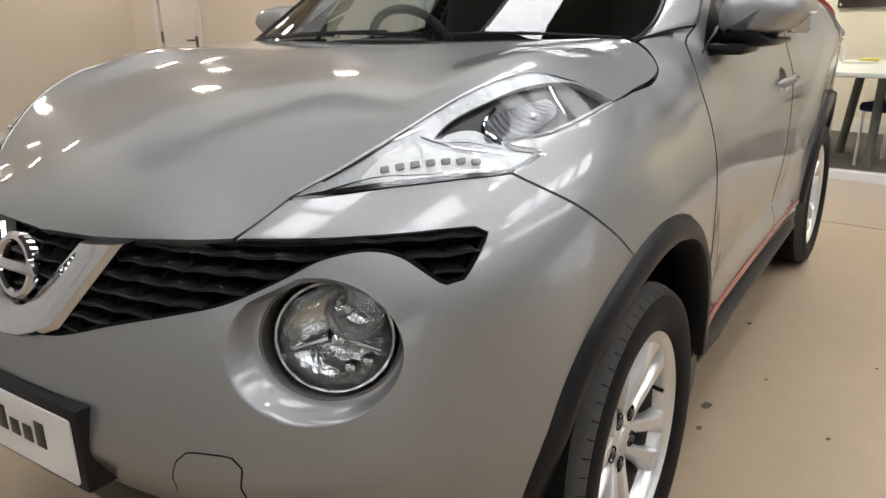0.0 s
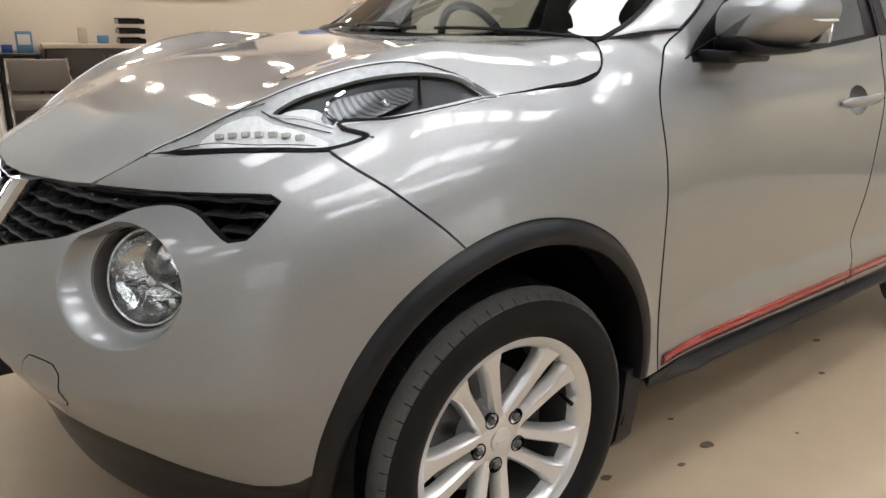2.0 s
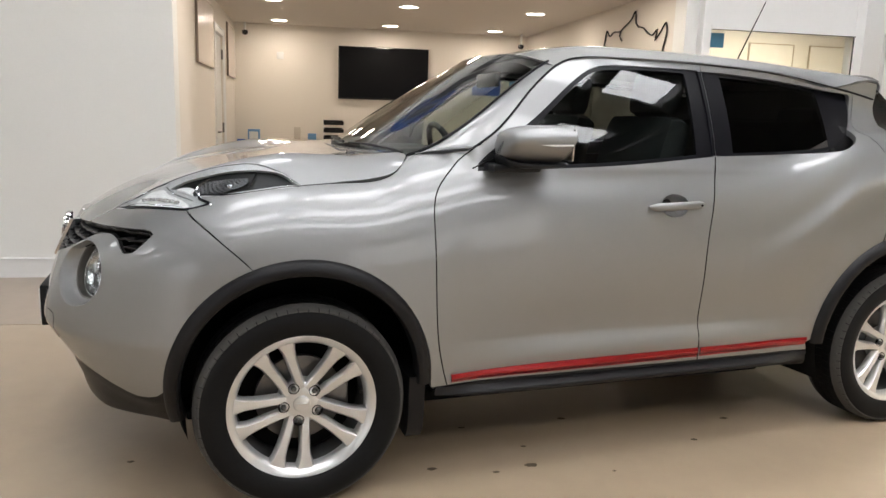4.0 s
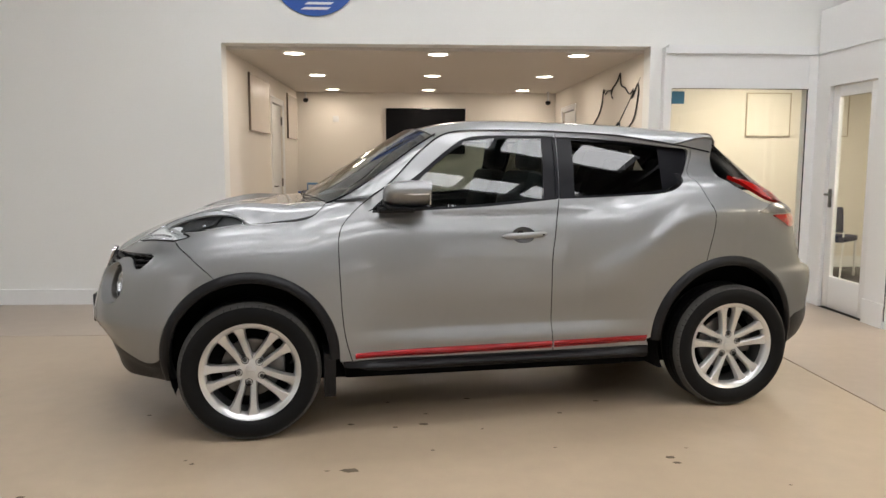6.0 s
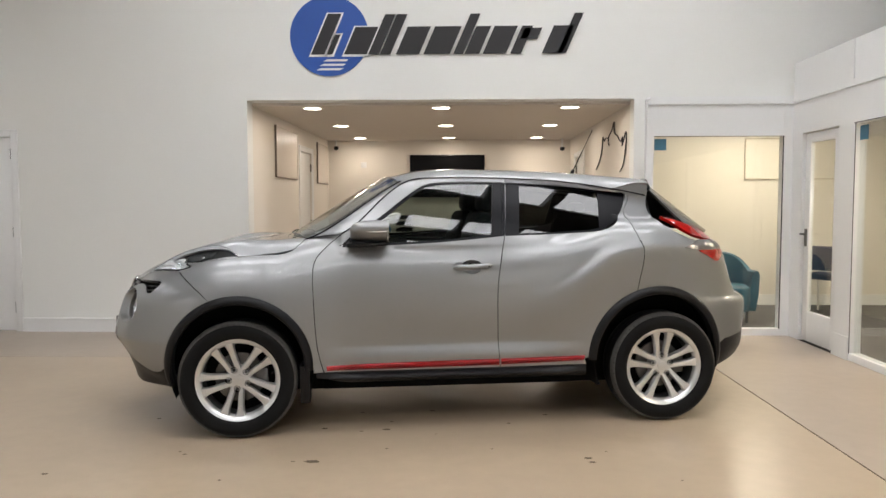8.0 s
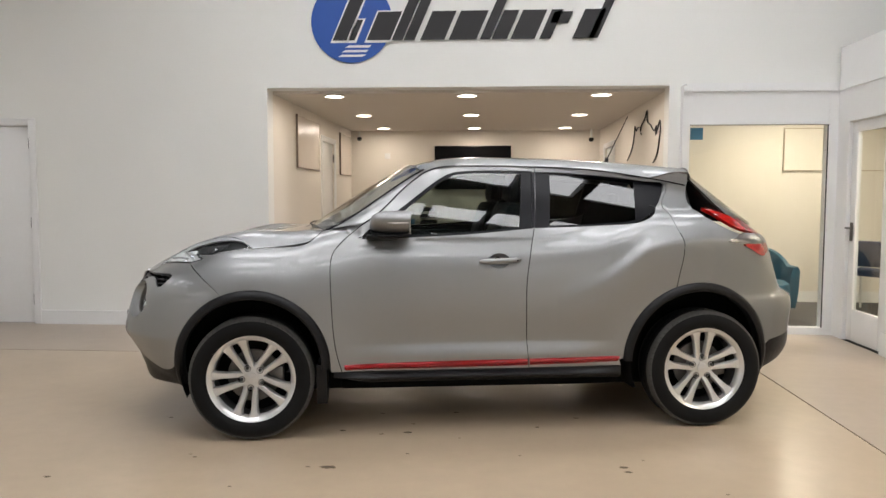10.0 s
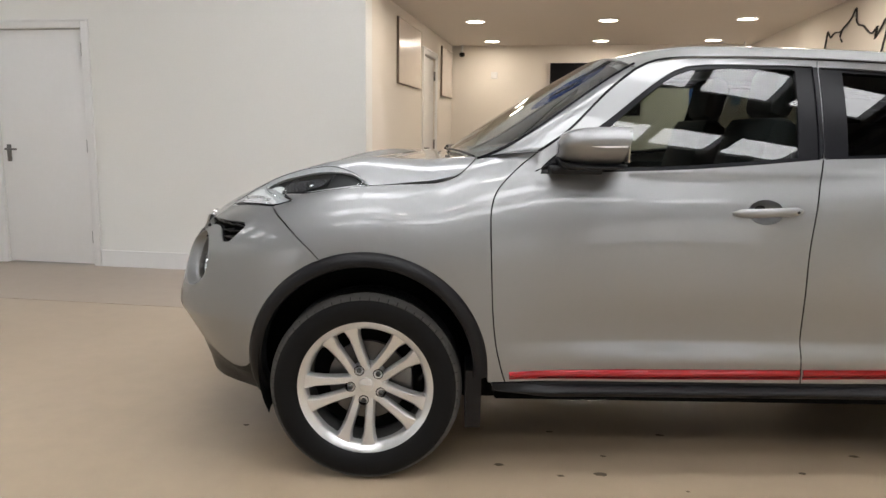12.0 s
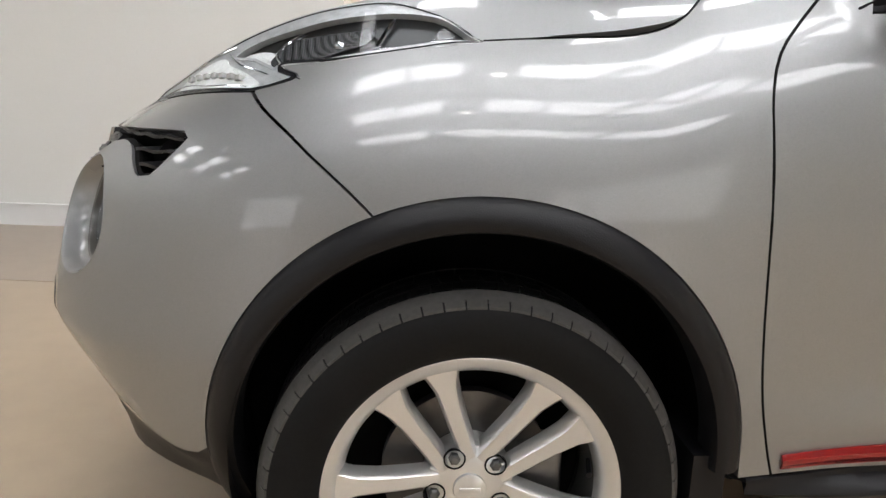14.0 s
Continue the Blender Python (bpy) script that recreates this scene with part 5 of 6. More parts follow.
# fog lamps in deep silver rings
for side in (1, -1):
    fog = new("fog_lamp")
    fog.parent = car
    fog["label"] = "large round lamp deep in a silver funnel"
    m = frame_of(FOGP, FOGA)
    bm = bmesh.new()
    rows = []
    for t, up in ((0.0, 0.0), (0.03, 0.0012), (0.08, 0.0022), (0.16, 0.0024), (0.3, 0.0), (0.5, -0.003), (0.7, -0.004), (0.85, -0.003), (0.95, -0.001), (1.0, 0.0)):
        row = []
        for k in range(FOGN):
            a = 2 * math.pi * k / FOGN
            deep = FOGP + FOGX * (0.002 + 0.107 * math.cos(a)) + FOGY * (0.012 + 0.092 * math.sin(a)) - FOGA * 0.027
            row.append(bm.verts.new(fog_edge[k].lerp(deep, t) + FOGA * up))
        rows.append(row)
    for a, b in zip(rows, rows[1:]):
        for k in range(FOGN):
            bm.faces.new((a[k], a[(k + 1) % FOGN], b[(k + 1) % FOGN], b[k]))
    part("funnel", sided(bm, side), PAINT, fog, "silver painted funnel", True, 60)
    bm = bmesh.new()
    rows = []
    for grow, deep in ((1.0, 0.026), (0.985, 0.0275), (0.965, 0.028), (0.955, 0.031), (0.94, 0.06), (0.90, 0.095), (0.3, 0.10)):
        rows.append([bm.verts.new(FOGP + FOGX * (0.002 + 0.107 * grow * math.cos(2 * math.pi * k / 48)) + FOGY * (0.012 + 0.092 * grow * math.sin(2 * math.pi * k / 48)) - FOGA * deep) for k in range(48)])
    for a, b in zip(rows, rows[1:]):
        for k in range(48):
            bm.faces.new((a[k], a[(k + 1) % 48], b[(k + 1) % 48], b[k]))
    part("bucket", sided(bm, side), BUCKET, fog, "dark grey lamp bucket", True, 30)
    m = m @ Matrix.Translation((0.004, 0.012, -0.002)) @ Matrix.Diagonal((1.09, 0.99, 1, 1))
    bm = bmesh.new()
    lathe(bm, [(0.0845, -0.085), (0.0845, -0.046), (0.0835, -0.042), (0.080, -0.043), (0.078, -0.052), (0.070, -0.064), (0.055, -0.076), (0.034, -0.084), (0.02, -0.087)], 56, m)
    part("reflector", sided(bm, side), FOGCHROME, fog, "grey chrome reflector")
    bm = bmesh.new()
    lathe(bm, [(0.083, -0.041), (0.078, -0.035), (0.065, -0.029), (0.045, -0.025), (0.02, -0.023), (1e-4, -0.0225)], 48, m)
    part("lens", sided(bm, side), LENS, fog, "clear domed lens")
    bm = bmesh.new()
    lathe(bm, [(0.043, -0.045), (0.0405, -0.040), (0.038, -0.043), (0.034, -0.066), (0.02, -0.080), (1e-4, -0.083)], 36, m @ Matrix.Translation((0.028, 0.036, 0)))
    part("upper_bowl", sided(bm, side), FOGCHROME, fog, "small inner bowl")
    bm = bmesh.new()
    lathe(bm, [(1e-4, -0.046), (0.009, -0.048), (0.012, -0.056), (0.012, -0.085)], 24, m @ Matrix.Translation((0.004, -0.006, 0)))
    for a in (-20, 200):
        rod(bm, m @ Vector((0.012 * math.cos(radians(a)), 0.012 * math.sin(radians(a)), -0.060)), m @ Vector((0.066 * math.cos(radians(a)), 0.066 * math.sin(radians(a)), -0.064)), 0.006, 8, 0.003)
    part("bulb_shield", sided(bm, side), CHROME, fog, "chrome bulb shield")
    for a, r in ((-68, 0.052), (-40, 0.058)):
        bm = bmesh.new()
        lathe(bm, [(1e-4, -0.05), (0.007, -0.052), (0.010, -0.058), (0.011, -0.075)], 16, m @ Matrix.Translation((r * math.cos(radians(a)), r * math.sin(radians(a)), -0.004)))
        part("stud", sided(bm, side), FOGCHROME, fog)

# grille: dark backing with staggered bars
grille = new("grille")
grille.parent = car
grille["label"] = "black grille of staggered cells with chrome wedge"
gpoly = spline(grille_line, 0.012) + [(CENTRE, 0.885), Y(-0.14, 0.884), Y(-0.27, 0.887)]
panel("backing", inset(gpoly, -0.012), flank, DARK, grille, "dark backing", (), 0.03, 0, 0.0, (1, -1), -0.055)
panel("grille_rim", inset(gpoly, -0.004), flank, DARK, grille, "black moulded rim", [inset(gpoly, 0.005)], 0.014, 0, 0.03, (1, -1), -0.006)


def grille_bar(z, dz, k, side):
    """One wavy bar with the short upright webs below it."""
    bm = bmesh.new()
    run = np.arange(CENTRE, at_y(-0.70, z), 0.0105)
    prev = None
    for s in run:
        wave = 0.0016 * math.cos((s - CENTRE) / 0.063 * 2 * math.pi + k * math.pi)
        ok = inside(gpoly, np.array([(s, z + wave)]))[0]
        if not ok:
            prev = None
            continue
        x, y = skin(s, z)
        e = skin(s + 0.004, z)
        t = Vector((e[0] - x, e[1] - y, 0)).normalized()
        n = Vector((t.y, -t.x, 0))
        if n.x > 0:
            n = -n
        c = Vector((x, y, z + wave)) - n * 0.014
        ring = [c + n * 0.010 + Vector((0, 0, 0.0015)), c + n * 0.010 - Vector((0, 0, 0.0035)), c - n * 0.03 - Vector((0, 0, 0.0035)), c - n * 0.03 + Vector((0, 0, 0.001))]
        ring = [bm.verts.new((p.x, mirrored(p.y, side), p.z)) for p in ring]
        if prev:
            for q in range(4):
                bm.faces.new((prev[q], prev[(q + 1) % 4], ring[(q + 1) % 4], ring[q]))
        prev = ring
    for s in np.arange(CENTRE + (0.0315 if k % 2 else 0.0), at_y(-0.69, z), 0.063):
        zz = [z, z - dz * 0.5, z - dz]
        if not all(inside(gpoly, np.array([(s, w)]))[0] for w in zz):
            continue
        ring0 = None
        for w in zz:
            x, y = skin(s, w)
            e = skin(s + 0.004, w)
            t = Vector((e[0] - x, e[1] - y, 0)).normalized()
            n = Vector((t.y, -t.x, 0))
            if n.x > 0:
                n = -n
            c = Vector((x, y, w)) - n * 0.020
            ring = [c + n * 0.008 + t * 0.001, c - n * 0.03 + t * 0.009, c - n * 0.03 - t * 0.009]
            ring = [bm.verts.new((p.x, mirrored(p.y, side), p.z)) for p in ring]
            if ring0:
                for q in range(3):
                    bm.faces.new((ring0[q], ring0[(q + 1) % 3], ring[(q + 1) % 3], ring[q]))
            ring0 = ring
    return bm


def grille_tip(s, z, side):
    """A small raised tip where a web meets its bar."""
    bm = bmesh.new()
    x, y = skin(s, z)
    e = skin(s + 0.004, z)
    t = Vector((e[0] - x, e[1] - y, 0)).normalized()
    n = Vector((t.y, -t.x, 0))
    if n.x > 0:
        n = -n
    c = Vector((x, y, z)) - n * 0.006
    up = Vector((0, 0, 1))
    tip = [c + t * 0.020 + n * 0.003, c - t * 0.020 - n * 0.004, c - n * 0.010 + up * 0.0045 + t * 0.004, c + n * 0.004 - up * 0.0015 + t * 0.002, c - n * 0.012 - up * 0.002]
    vs = [bm.verts.new((p.x, mirrored(p.y, side), p.z)) for p in tip]
    for q in ((0, 3, 2), (3, 1, 2), (0, 2, 4), (2, 1, 4), (0, 4, 3), (3, 4, 1)):
        bm.faces.new([vs[w] for w in q])
    return bm


for k in range(8):
    z = 0.742 + 0.0215 * k
    for side in (1, -1):
        part("grille_bar", grille_bar(z, 0.0215, k, side), GRILLEBLACK, grille, "", True, 30)
        for s in np.arange(CENTRE + (0.0315 if k % 2 else 0.0), at_y(-0.69, z), 0.063):
            if inside(inset(gpoly, 0.014), np.array([(s, z)]))[0] and s > CENTRE + 0.12:
                part("grille_tip", grille_tip(s, z, side), SATIN, grille, "", False)

# chrome wedge and ring mark
def wedge(side):
    bm = bmesh.new()

    def at(y, z):
        return Vector((-0.722 - 0.085 * (0.893 - z) / 0.18 + 0.25 * y * y, y, z))
    ring = []
    for t in np.linspace(0, 1, 15):
        if t < 0.8:
            q = t / 0.8
            o, i = Vector((-0.228 + 0.098 * q, 0.876 - 0.139 * q)), Vector((-0.126 + 0.081 * q, 0.868 - 0.093 * q))
        else:
            q = (t - 0.8) / 0.2
            o = Vector((-0.130 + 0.130 * q, 0.737 - 0.030 * math.sin(q * math.pi / 2)))
            i = Vector((-0.045 + 0.045 * q, 0.775 - 0.020 * math.sin(q * math.pi / 2)))
        m = o.lerp(i, 0.45)
        row = [at(*o) + Vector((0.025, 0, 0)), at(*o), at(*o.lerp(m, 0.3)) + Vector((-0.010, 0, 0)), at(*m) + Vector((-0.012, 0, 0)), at(*i.lerp(m, 0.2)) + Vector((-0.006, 0, 0)), at(*i) + Vector((0.003, 0, 0)), at(*i) + Vector((0.03, 0, 0))]
        ring.append([bm.verts.new((p.x, CY + p.y * side, p.z)) for p in row])
    for a, b in zip(ring, ring[1:]):
        for q in range(6):
            bm.faces.new((a[q], a[q + 1], b[q + 1], b[q]))
    bm.faces.new(ring[0])
    return bm


for side in (1, -1):
    part("chrome_wedge", wedge(side), CHROME, grille, "chrome wedge arm", True, 30)
bm = bmesh.new()
m = frame_of((-0.772, CY, 0.820), (-1, 0, 0.2)) @ Matrix.Scale(0.95, 4)
lathe(bm, [(0.046, -0.01), (0.044, 0.004), (0.048, 0.009), (0.056, 0.009), (0.061, 0.003), (0.060, -0.01)], 48, m)
box(bm, (-0.062, -0.0105, -0.002), (0.062, 0.0105, 0.010), 0.003, m)
part("ring_mark", bm, CHROME, grille, "plain chrome ring with a bar")

# number plate on its carrier
carrier = new("plate_carrier")
carrier.parent = car
carrier["label"] = "black carrier with a white dealer plate"
bm = bmesh.new()
box(bm, (-0.840, CY - 0.228, 0.493), (-0.74, CY + 0.228, 0.640), 0.006)
part("carrier", bm, BLACK, carrier, "black plastic carrier")
bm = bmesh.new()
slab(bm, spline([(CY - 0.212, 0.512), (CY - 0.208, 0.507), (CY + 0.208, 0.507), (CY + 0.212, 0.512), (CY + 0.212, 0.617), (CY + 0.208, 0.622), (CY - 0.208, 0.622), (CY - 0.212, 0.617)], 0.2, True), 0.004, Matrix(((0, 0, 1, -0.8455), (1, 0, 0, 0), (0, 1, 0, 0), (0, 0, 0, 1))))
part("plate", bm, WHITEPLATE, carrier, "white plate", False)
for k in range(7):
    y = CY - 0.135 + 0.040 * k
    bm = bmesh.new()
    box(bm, (-0.8470, y, 0.548), (-0.8457, y + 0.028, 0.578 + (0.016 if k in (0, 3, 4, 6) else 0)), 0.0004)
    part("plate_mark", bm, INK, carrier, "plain dark bar")

# towing cover in the bumper
tow = [Y(-0.385, 0.602), Y(-0.42, 0.604), Y(-0.452, 0.602), Y(-0.466, 0.588), Y(-0.462, 0.555), Y(-0.447, 0.520), Y(-0.352, 0.515), Y(-0.358, 0.545), Y(-0.370, 0.588)]
tow = spline(tow, 0.01, True)
panel("tow_cover_gap", inset(tow, -0.0022), flank, DARK, bumper, "dark gap round the towing cover", (), 0.02, 0, 0.0, (1,), 0.0006)
panel("tow_cover", tow, flank, PAINT, bumper, "silver towing cover", (), 0.02, 0, 0.0, (1,), 0.0014)

# door mirrors
def mirror_shell(side, low):
    """The mirror's tapered housing: the silver cover, or the black pod below it."""
    bm = bmesh.new()
    rows = []
    for t in np.linspace(0, 1, 17):
        g = 1 - (1 - t) ** 3.6
        g = max(0.0, g) ** 0.5
        x = 0.648 + 0.210 * t ** 1.1
        top, foot = 1.205 + 0.050 * g, 1.148 - 0.022 * g
        hy = 0.052 + 0.054 * g
        cy = -0.800 - 0.014 * g
        if low:
            top, foot, hy, cy = foot + 0.006, foot - (0.022 - 0.012 * t) * min(1, 4 * t + 0.4), hy * 0.70, cy + 0.022
        cz, hz = (top + foot) / 2, (top - foot) / 2
        row = []
        for k in range(28):
            a = 2 * math.pi * k / 28
            ca, sa = math.cos(a), math.sin(a)
            n = 3.3
            r = (abs(ca) ** n + abs(sa) ** n) ** (-1 / n)
            lean = 0.012 * (r * sa) * t
            under = 0.055 * max(0.0, 0.15 - r * sa) if ca < 0 and not low else 0.0
            row.append(bm.verts.new((x + lean, mirrored(cy + hy * r * ca + under, side), cz + hz * r * sa)))
        rows.append(row)
    for a, b in zip(rows, rows[1:]):
        for q in range(28):
            bm.faces.new((a[q], a[(q + 1) % 28], b[(q + 1) % 28], b[q]))
    bm.faces.new(rows[-1])
    bm.faces.new(rows[0])
    return bm


for side in (1, -1):
    mo = new("door_mirror")
    mo.parent = car
    mo["label"] = "silver door mirror on a black foot"
    part("cover", mirror_shell(side, False), PAINT, mo, "silver mirror cover", True, 40)
    part("lower_shell", mirror_shell(side, True), BLACK, mo, "black lower shell", True, 40)
    bm = bmesh.new()
    slab(bm, [(0.590, 1.100), (0.596, 1.084), (0.615, 1.076), (0.70, 1.078), (0.80, 1.094), (0.790, 1.150), (0.745, 1.165), (0.69, 1.140), (0.63, 1.118)], 0.03, Matrix(((1, 0, 0, 0), (0, 0, 1, -0.712), (0, 1, 0, 0), (0, 0, 0, 1))))
    bmesh.ops.bevel(bm, geom=list(bm.edges), offset=0.006, segments=2, affect="EDGES")
    part("foot", sided(bm, side), BLACK, mo, "black mirror foot")
    bm = bmesh.new()
    box(bm, (0.625, -0.80, 1.094), (0.80, -0.70, 1.122), 0.010)
    part("arm", sided(bm, side), BLACK, mo, "black arm")
    bm = bmesh.new()
    box(bm, (0.856, -0.905, 1.140), (0.864, -0.727, 1.244), 0.004)
    part("mirror_glass", sided(bm, side), CHROME, mo, "mirror glass")
    bm = bmesh.new()
    slab(bm, [(0.735, 1.192), (0.78, 1.188), (0.85, 1.190), (0.85, 1.195), (0.78, 1.194)], 0.004, Matrix(((1, 0, 0, 0), (0, 0, 1, -0.9215), (0, 1, 0, 0), (0, 0, 0, 1))))
    part("indicator", sided(bm, side), WHITEPLATE, mo, "slim indicator strip")

# door handles in their cups
def cup_sheet(u, v):
    r = min(1.0, math.hypot(u, v))
    x, z = 1.365 + 0.060 * u, 0.974 + 0.042 * v
    return x, -half(x, z) + 0.058 * (1 - r * r) ** 0.6, z


circle = [(math.cos(2 * math.pi * k / 32), math.sin(2 * math.pi * k / 32)) for k in range(32)]
for side in (1, -1):
    panel("handle_cup", circle, cup_sheet, PAINT, doors[side, 0], "hollow behind the handle", (), 0.12, 0, 0.0, (side,))
    bm = bmesh.new()
    rows = []
    for t in np.linspace(0, 1, 17):
        x = 1.250 + 0.236 * t
        e = min(1.0, math.sin(math.pi * min(max(t, 0.0), 1)) * 2.2 + 0.12)
        hz = 0.0145 * e ** 0.6 + 0.001
        hy = 0.010 * e ** 0.5 + 0.001
        cy = -half(x, 0.975) - 0.006 - 0.020 * math.sin(math.pi * min(1, max(0, t))) ** 0.55
        cz = 0.970 + 0.010 * t
        rows.append([bm.verts.new((x, mirrored(cy - hy * math.cos(a), side), cz + hz * math.sin(a))) for a in np.linspace(0, 2 * math.pi, 13)[:-1]])
    for a, b in zip(rows, rows[1:]):
        for q in range(12):
            bm.faces.new((a[q], a[(q + 1) % 12], b[(q + 1) % 12], b[q]))
    bm.faces.new(rows[0])
    bm.faces.new(rows[-1])
    part("door_handle", bm, PAINT, doors[side, 0], "silver pull handle", True, 50)
    bm = bmesh.new()
    lathe(bm, [(1e-4, 0.003), (0.004, 0.002), (0.005, 0)], 14, frame_of((1.462, -half(1.462, 0.978) - 0.030, 0.978), (0, -1, 0.1)))
    part("key_button", sided(bm, side), BLACK, doors[side, 0], "small dark key button")

# tail lamps
SMOKE = material("smoky_lens", (0.22, 0.21, 0.20), 0.12, 0.5, 0.5, 70, 0.002)
tail_red = [X(2.595, 1.262), X(2.70, 1.226), X(2.82, 1.180), X(2.925, 1.130), X(2.955, 1.112), X(2.90, 1.116), X(2.84, 1.128), X(2.765, 1.146), X(2.70, 1.176), X(2.64, 1.220)]
tail_clear = [X(2.684, 1.075), X(2.735, 1.098), X(2.775, 1.118), X(2.86, 1.114), X(2.955, 1.104), X(2.985, 1.080), X(2.97, 1.062), X(2.90, 1.064), X(2.80, 1.066)]
tail_low = [X(2.78, 1.060), X(2.85, 1.059), X(2.92, 1.058), X(2.985, 1.054), X(2.985, 1.025), X(2.955, 1.000), X(2.918, 0.988), X(2.87, 1.012), X(2.82, 1.036)]
for side in (1, -1):
    to = new("tail_lamp")
    to.parent = car
    to["label"] = "red and clear boomerang tail lamp"
    panel("upper_lens", spline(tail_red, 0.02, True), flank, REDLENS, to, "red lens", (), 0.02, 0, 0.02, (side,), 0.010)
    panel("clear_lens", spline(tail_clear, 0.02, True), flank, SMOKE, to, "smoky clear lens", (), 0.02, 0, 0.02, (side,), 0.012)
    panel("lower_lens", spline(tail_low, 0.02, True), flank, REDLENS, to, "red lens", (), 0.02, 0, 0.02, (side,), 0.012)

# cowl, wipers, aerial, mudflap
def cowl_sheet(u, v):
    p = Vector(screen_sheet(u, 0.0)) + Vector((-0.012, 0, -0.018))
    b = Vector((0.27 + 0.115 * u * u - 0.03, p.y * 1.0, p.z - 0.002))
    return tuple(p.lerp(b, v))


panel("cowl", [(-1.0, -0.6), (1.0, -0.6), (1.0, 1.4), (-1.0, 1.4)], cowl_sheet, BLACK, car, "black cowl below the windscreen", (), 0.1, 0, 0.01)
for y0, y1, dx in ((-0.10, 0.50, 0.0), (0.42, 0.0, 0.03)):
    bm = bmesh.new()
    s0, s1 = y0 / -0.55, y1 / -0.55
    pts = [Vector(screen_sheet(s0 + (s1 - s0) * t, 0.0 + 0.02 * math.sin(t * 2))) + Vector((-0.010, 0, 0.008)) for t in np.linspace(0, 1, 12)]
    tube(bm, pts, 0.005, 6)
    part("wiper", bm, BLACK, car, "black windscreen wiper")
for side in (1, -1):
    bm = bmesh.new()
    pts = [Vector(screen_sheet(side * (0.30 + 0.66 * t), 0.004 + 0.014 * math.sin(t * 2.6))) + Vector((-0.010, 0, 0.007)) for t in np.linspace(0, 1, 12)]
    tube(bm, pts, 0.0045, 6)
    part("wiper_blade", bm, BLACK, car, "black wiper blade")
    bm = bmesh.new()
    pts = [Vector((ws_edge(t).x, mirrored(ws_edge(t).y, side), ws_edge(t).z + 0.002)) for t in np.linspace(0, 1, 16)]
    tube(bm, pts, 0.006, 6)
    part("screen_seal", bm, FILM, car, "black windscreen seal")
    bm = bmesh.new()
    slab(bm, [(0, 0.41), (0.19, 0.41), (0.185, 0.30), (0.175, 0.22), (0.15, 0.185), (0.02, 0.185), (0.0, 0.21)], 0.055, Matrix(((0, 0, 1, 0.352), (-1, 0, 0, -0.615), (0, 1, 0, 0), (0, 0, 0, 1))))
    part("mudflap", sided(bm, side), BLACK, car, "black mudflap behind the wheel")
    bm = bmesh.new()
    pts = [Vector((x, mirrored(-half(x, z), side), z)) for x, z in [(0.592, 1.1685), (0.698, 1.2415), (0.835, 1.3755), (0.92, 1.4435), (0.975, 1.4775), (1.063, 1.5025), (1.257, 1.5105), (1.612, 1.5075), (1.978, 1.4885), (2.30, 1.4435), (2.42, 1.424), (2.53, 1.402)]]
    tube(bm, [Vector(p) for p in spline([tuple(p) for p in pts], 0.03)], 0.0045, 8)
    part("roof_seal", bm, FILM, car, "black seal along the door top")
bm = bmesh.new()
rod(bm, (2.195, 0.0, 1.545), (2.21, 0.0, 1.585), 0.018, 16, 0.010)
rod(bm, (2.205, 0.0, 1.575), (2.345, 0.0, 1.865), 0.004, 8, 0.0022)
part("aerial", bm, BLACK, car, "thin black roof aerial")
for side in (1, -1):
    bm = bmesh.new()
    pts = [Vector((skin(*p)[0], mirrored(skin(*p)[1], side), p[1] + 0.0005)) for p in spline(bonnet_side, 0.02)]
    tube(bm, pts, 0.0014, 6)
    part("bonnet_gap", bm, DARK, car, "dark gap along the bonnet edge")
bm = bmesh.new()
pts = [Vector(pillar_sheet(u, 0.0)) + Vector((-0.001, -0.001, 0.002)) for u in np.linspace(0.12, 1.0, 8)]
tube(bm, pts, 0.0022, 5)
part("pillar_seam", bm, GLOSS, car, "fine dark seam at the pillar foot")

# ---- cabin ----
def seat(x, y, name="seat"):
    so = new(name)
    so.parent = car
    so["label"] = "black cloth front seat"
    bm = bmesh.new()
    box(bm, (x - 0.25, y - 0.25, 0.55), (x + 0.25, y + 0.25, 0.70), 0.05)
    part("cushion", bm, CLOTH, so)
    bm = bmesh.new()
    box(bm, (-0.06, -0.24, 0), (0.07, 0.24, 0.66), 0.05, Matrix.Translation((x + 0.26, y, 0.66)) @ pose(0, 0, 0, 0, 16, 0))
    part("backrest", bm, CLOTH, so)
    bm = bmesh.new()
    box(bm, (-0.05, -0.13, 0), (0.055, 0.14, 0.20), 0.045, Matrix.Translation((x + 0.45, y, 1.295)) @ pose(0, 0, 0, 0, 10, 0))
    part("headrest", bm, CLOTH, so)
    for dy in (-0.06, 0.06):
        bm = bmesh.new()
        rod(bm, (x + 0.43, y + dy, 1.22), (x + 0.45, y + dy, 1.33), 0.006, 8)
        part("headrest_post", bm, TRIMMAT, so)


seat(1.05, -0.37)
seat(1.05, 0.37)
bm = bmesh.new()
box(bm, (-0.07, -0.60, 0), (0.08, 0.60, 0.66), 0.05, Matrix.Translation((2.12, 0, 0.66)) @ pose(0, 0, 0, 0, 18, 0))
part("rear_bench", bm, CLOTH, car, "black cloth rear bench back")
for y in (-0.32, 0.32):
    bm = bmesh.new()
    box(bm, (2.28, y - 0.12, 1.22), (2.37, y + 0.12, 1.36), 0.04)
    part("rear_headrest", bm, CLOTH, car, "black rear headrest")
bm = bmesh.new()
box(bm, (0.42, -0.66, 0.80), (0.80, 0.66, 1.085), 0.06)
part("dashboard", bm, TRIMMAT, car, "dark moulded dashboard")
bm = bmesh.new()
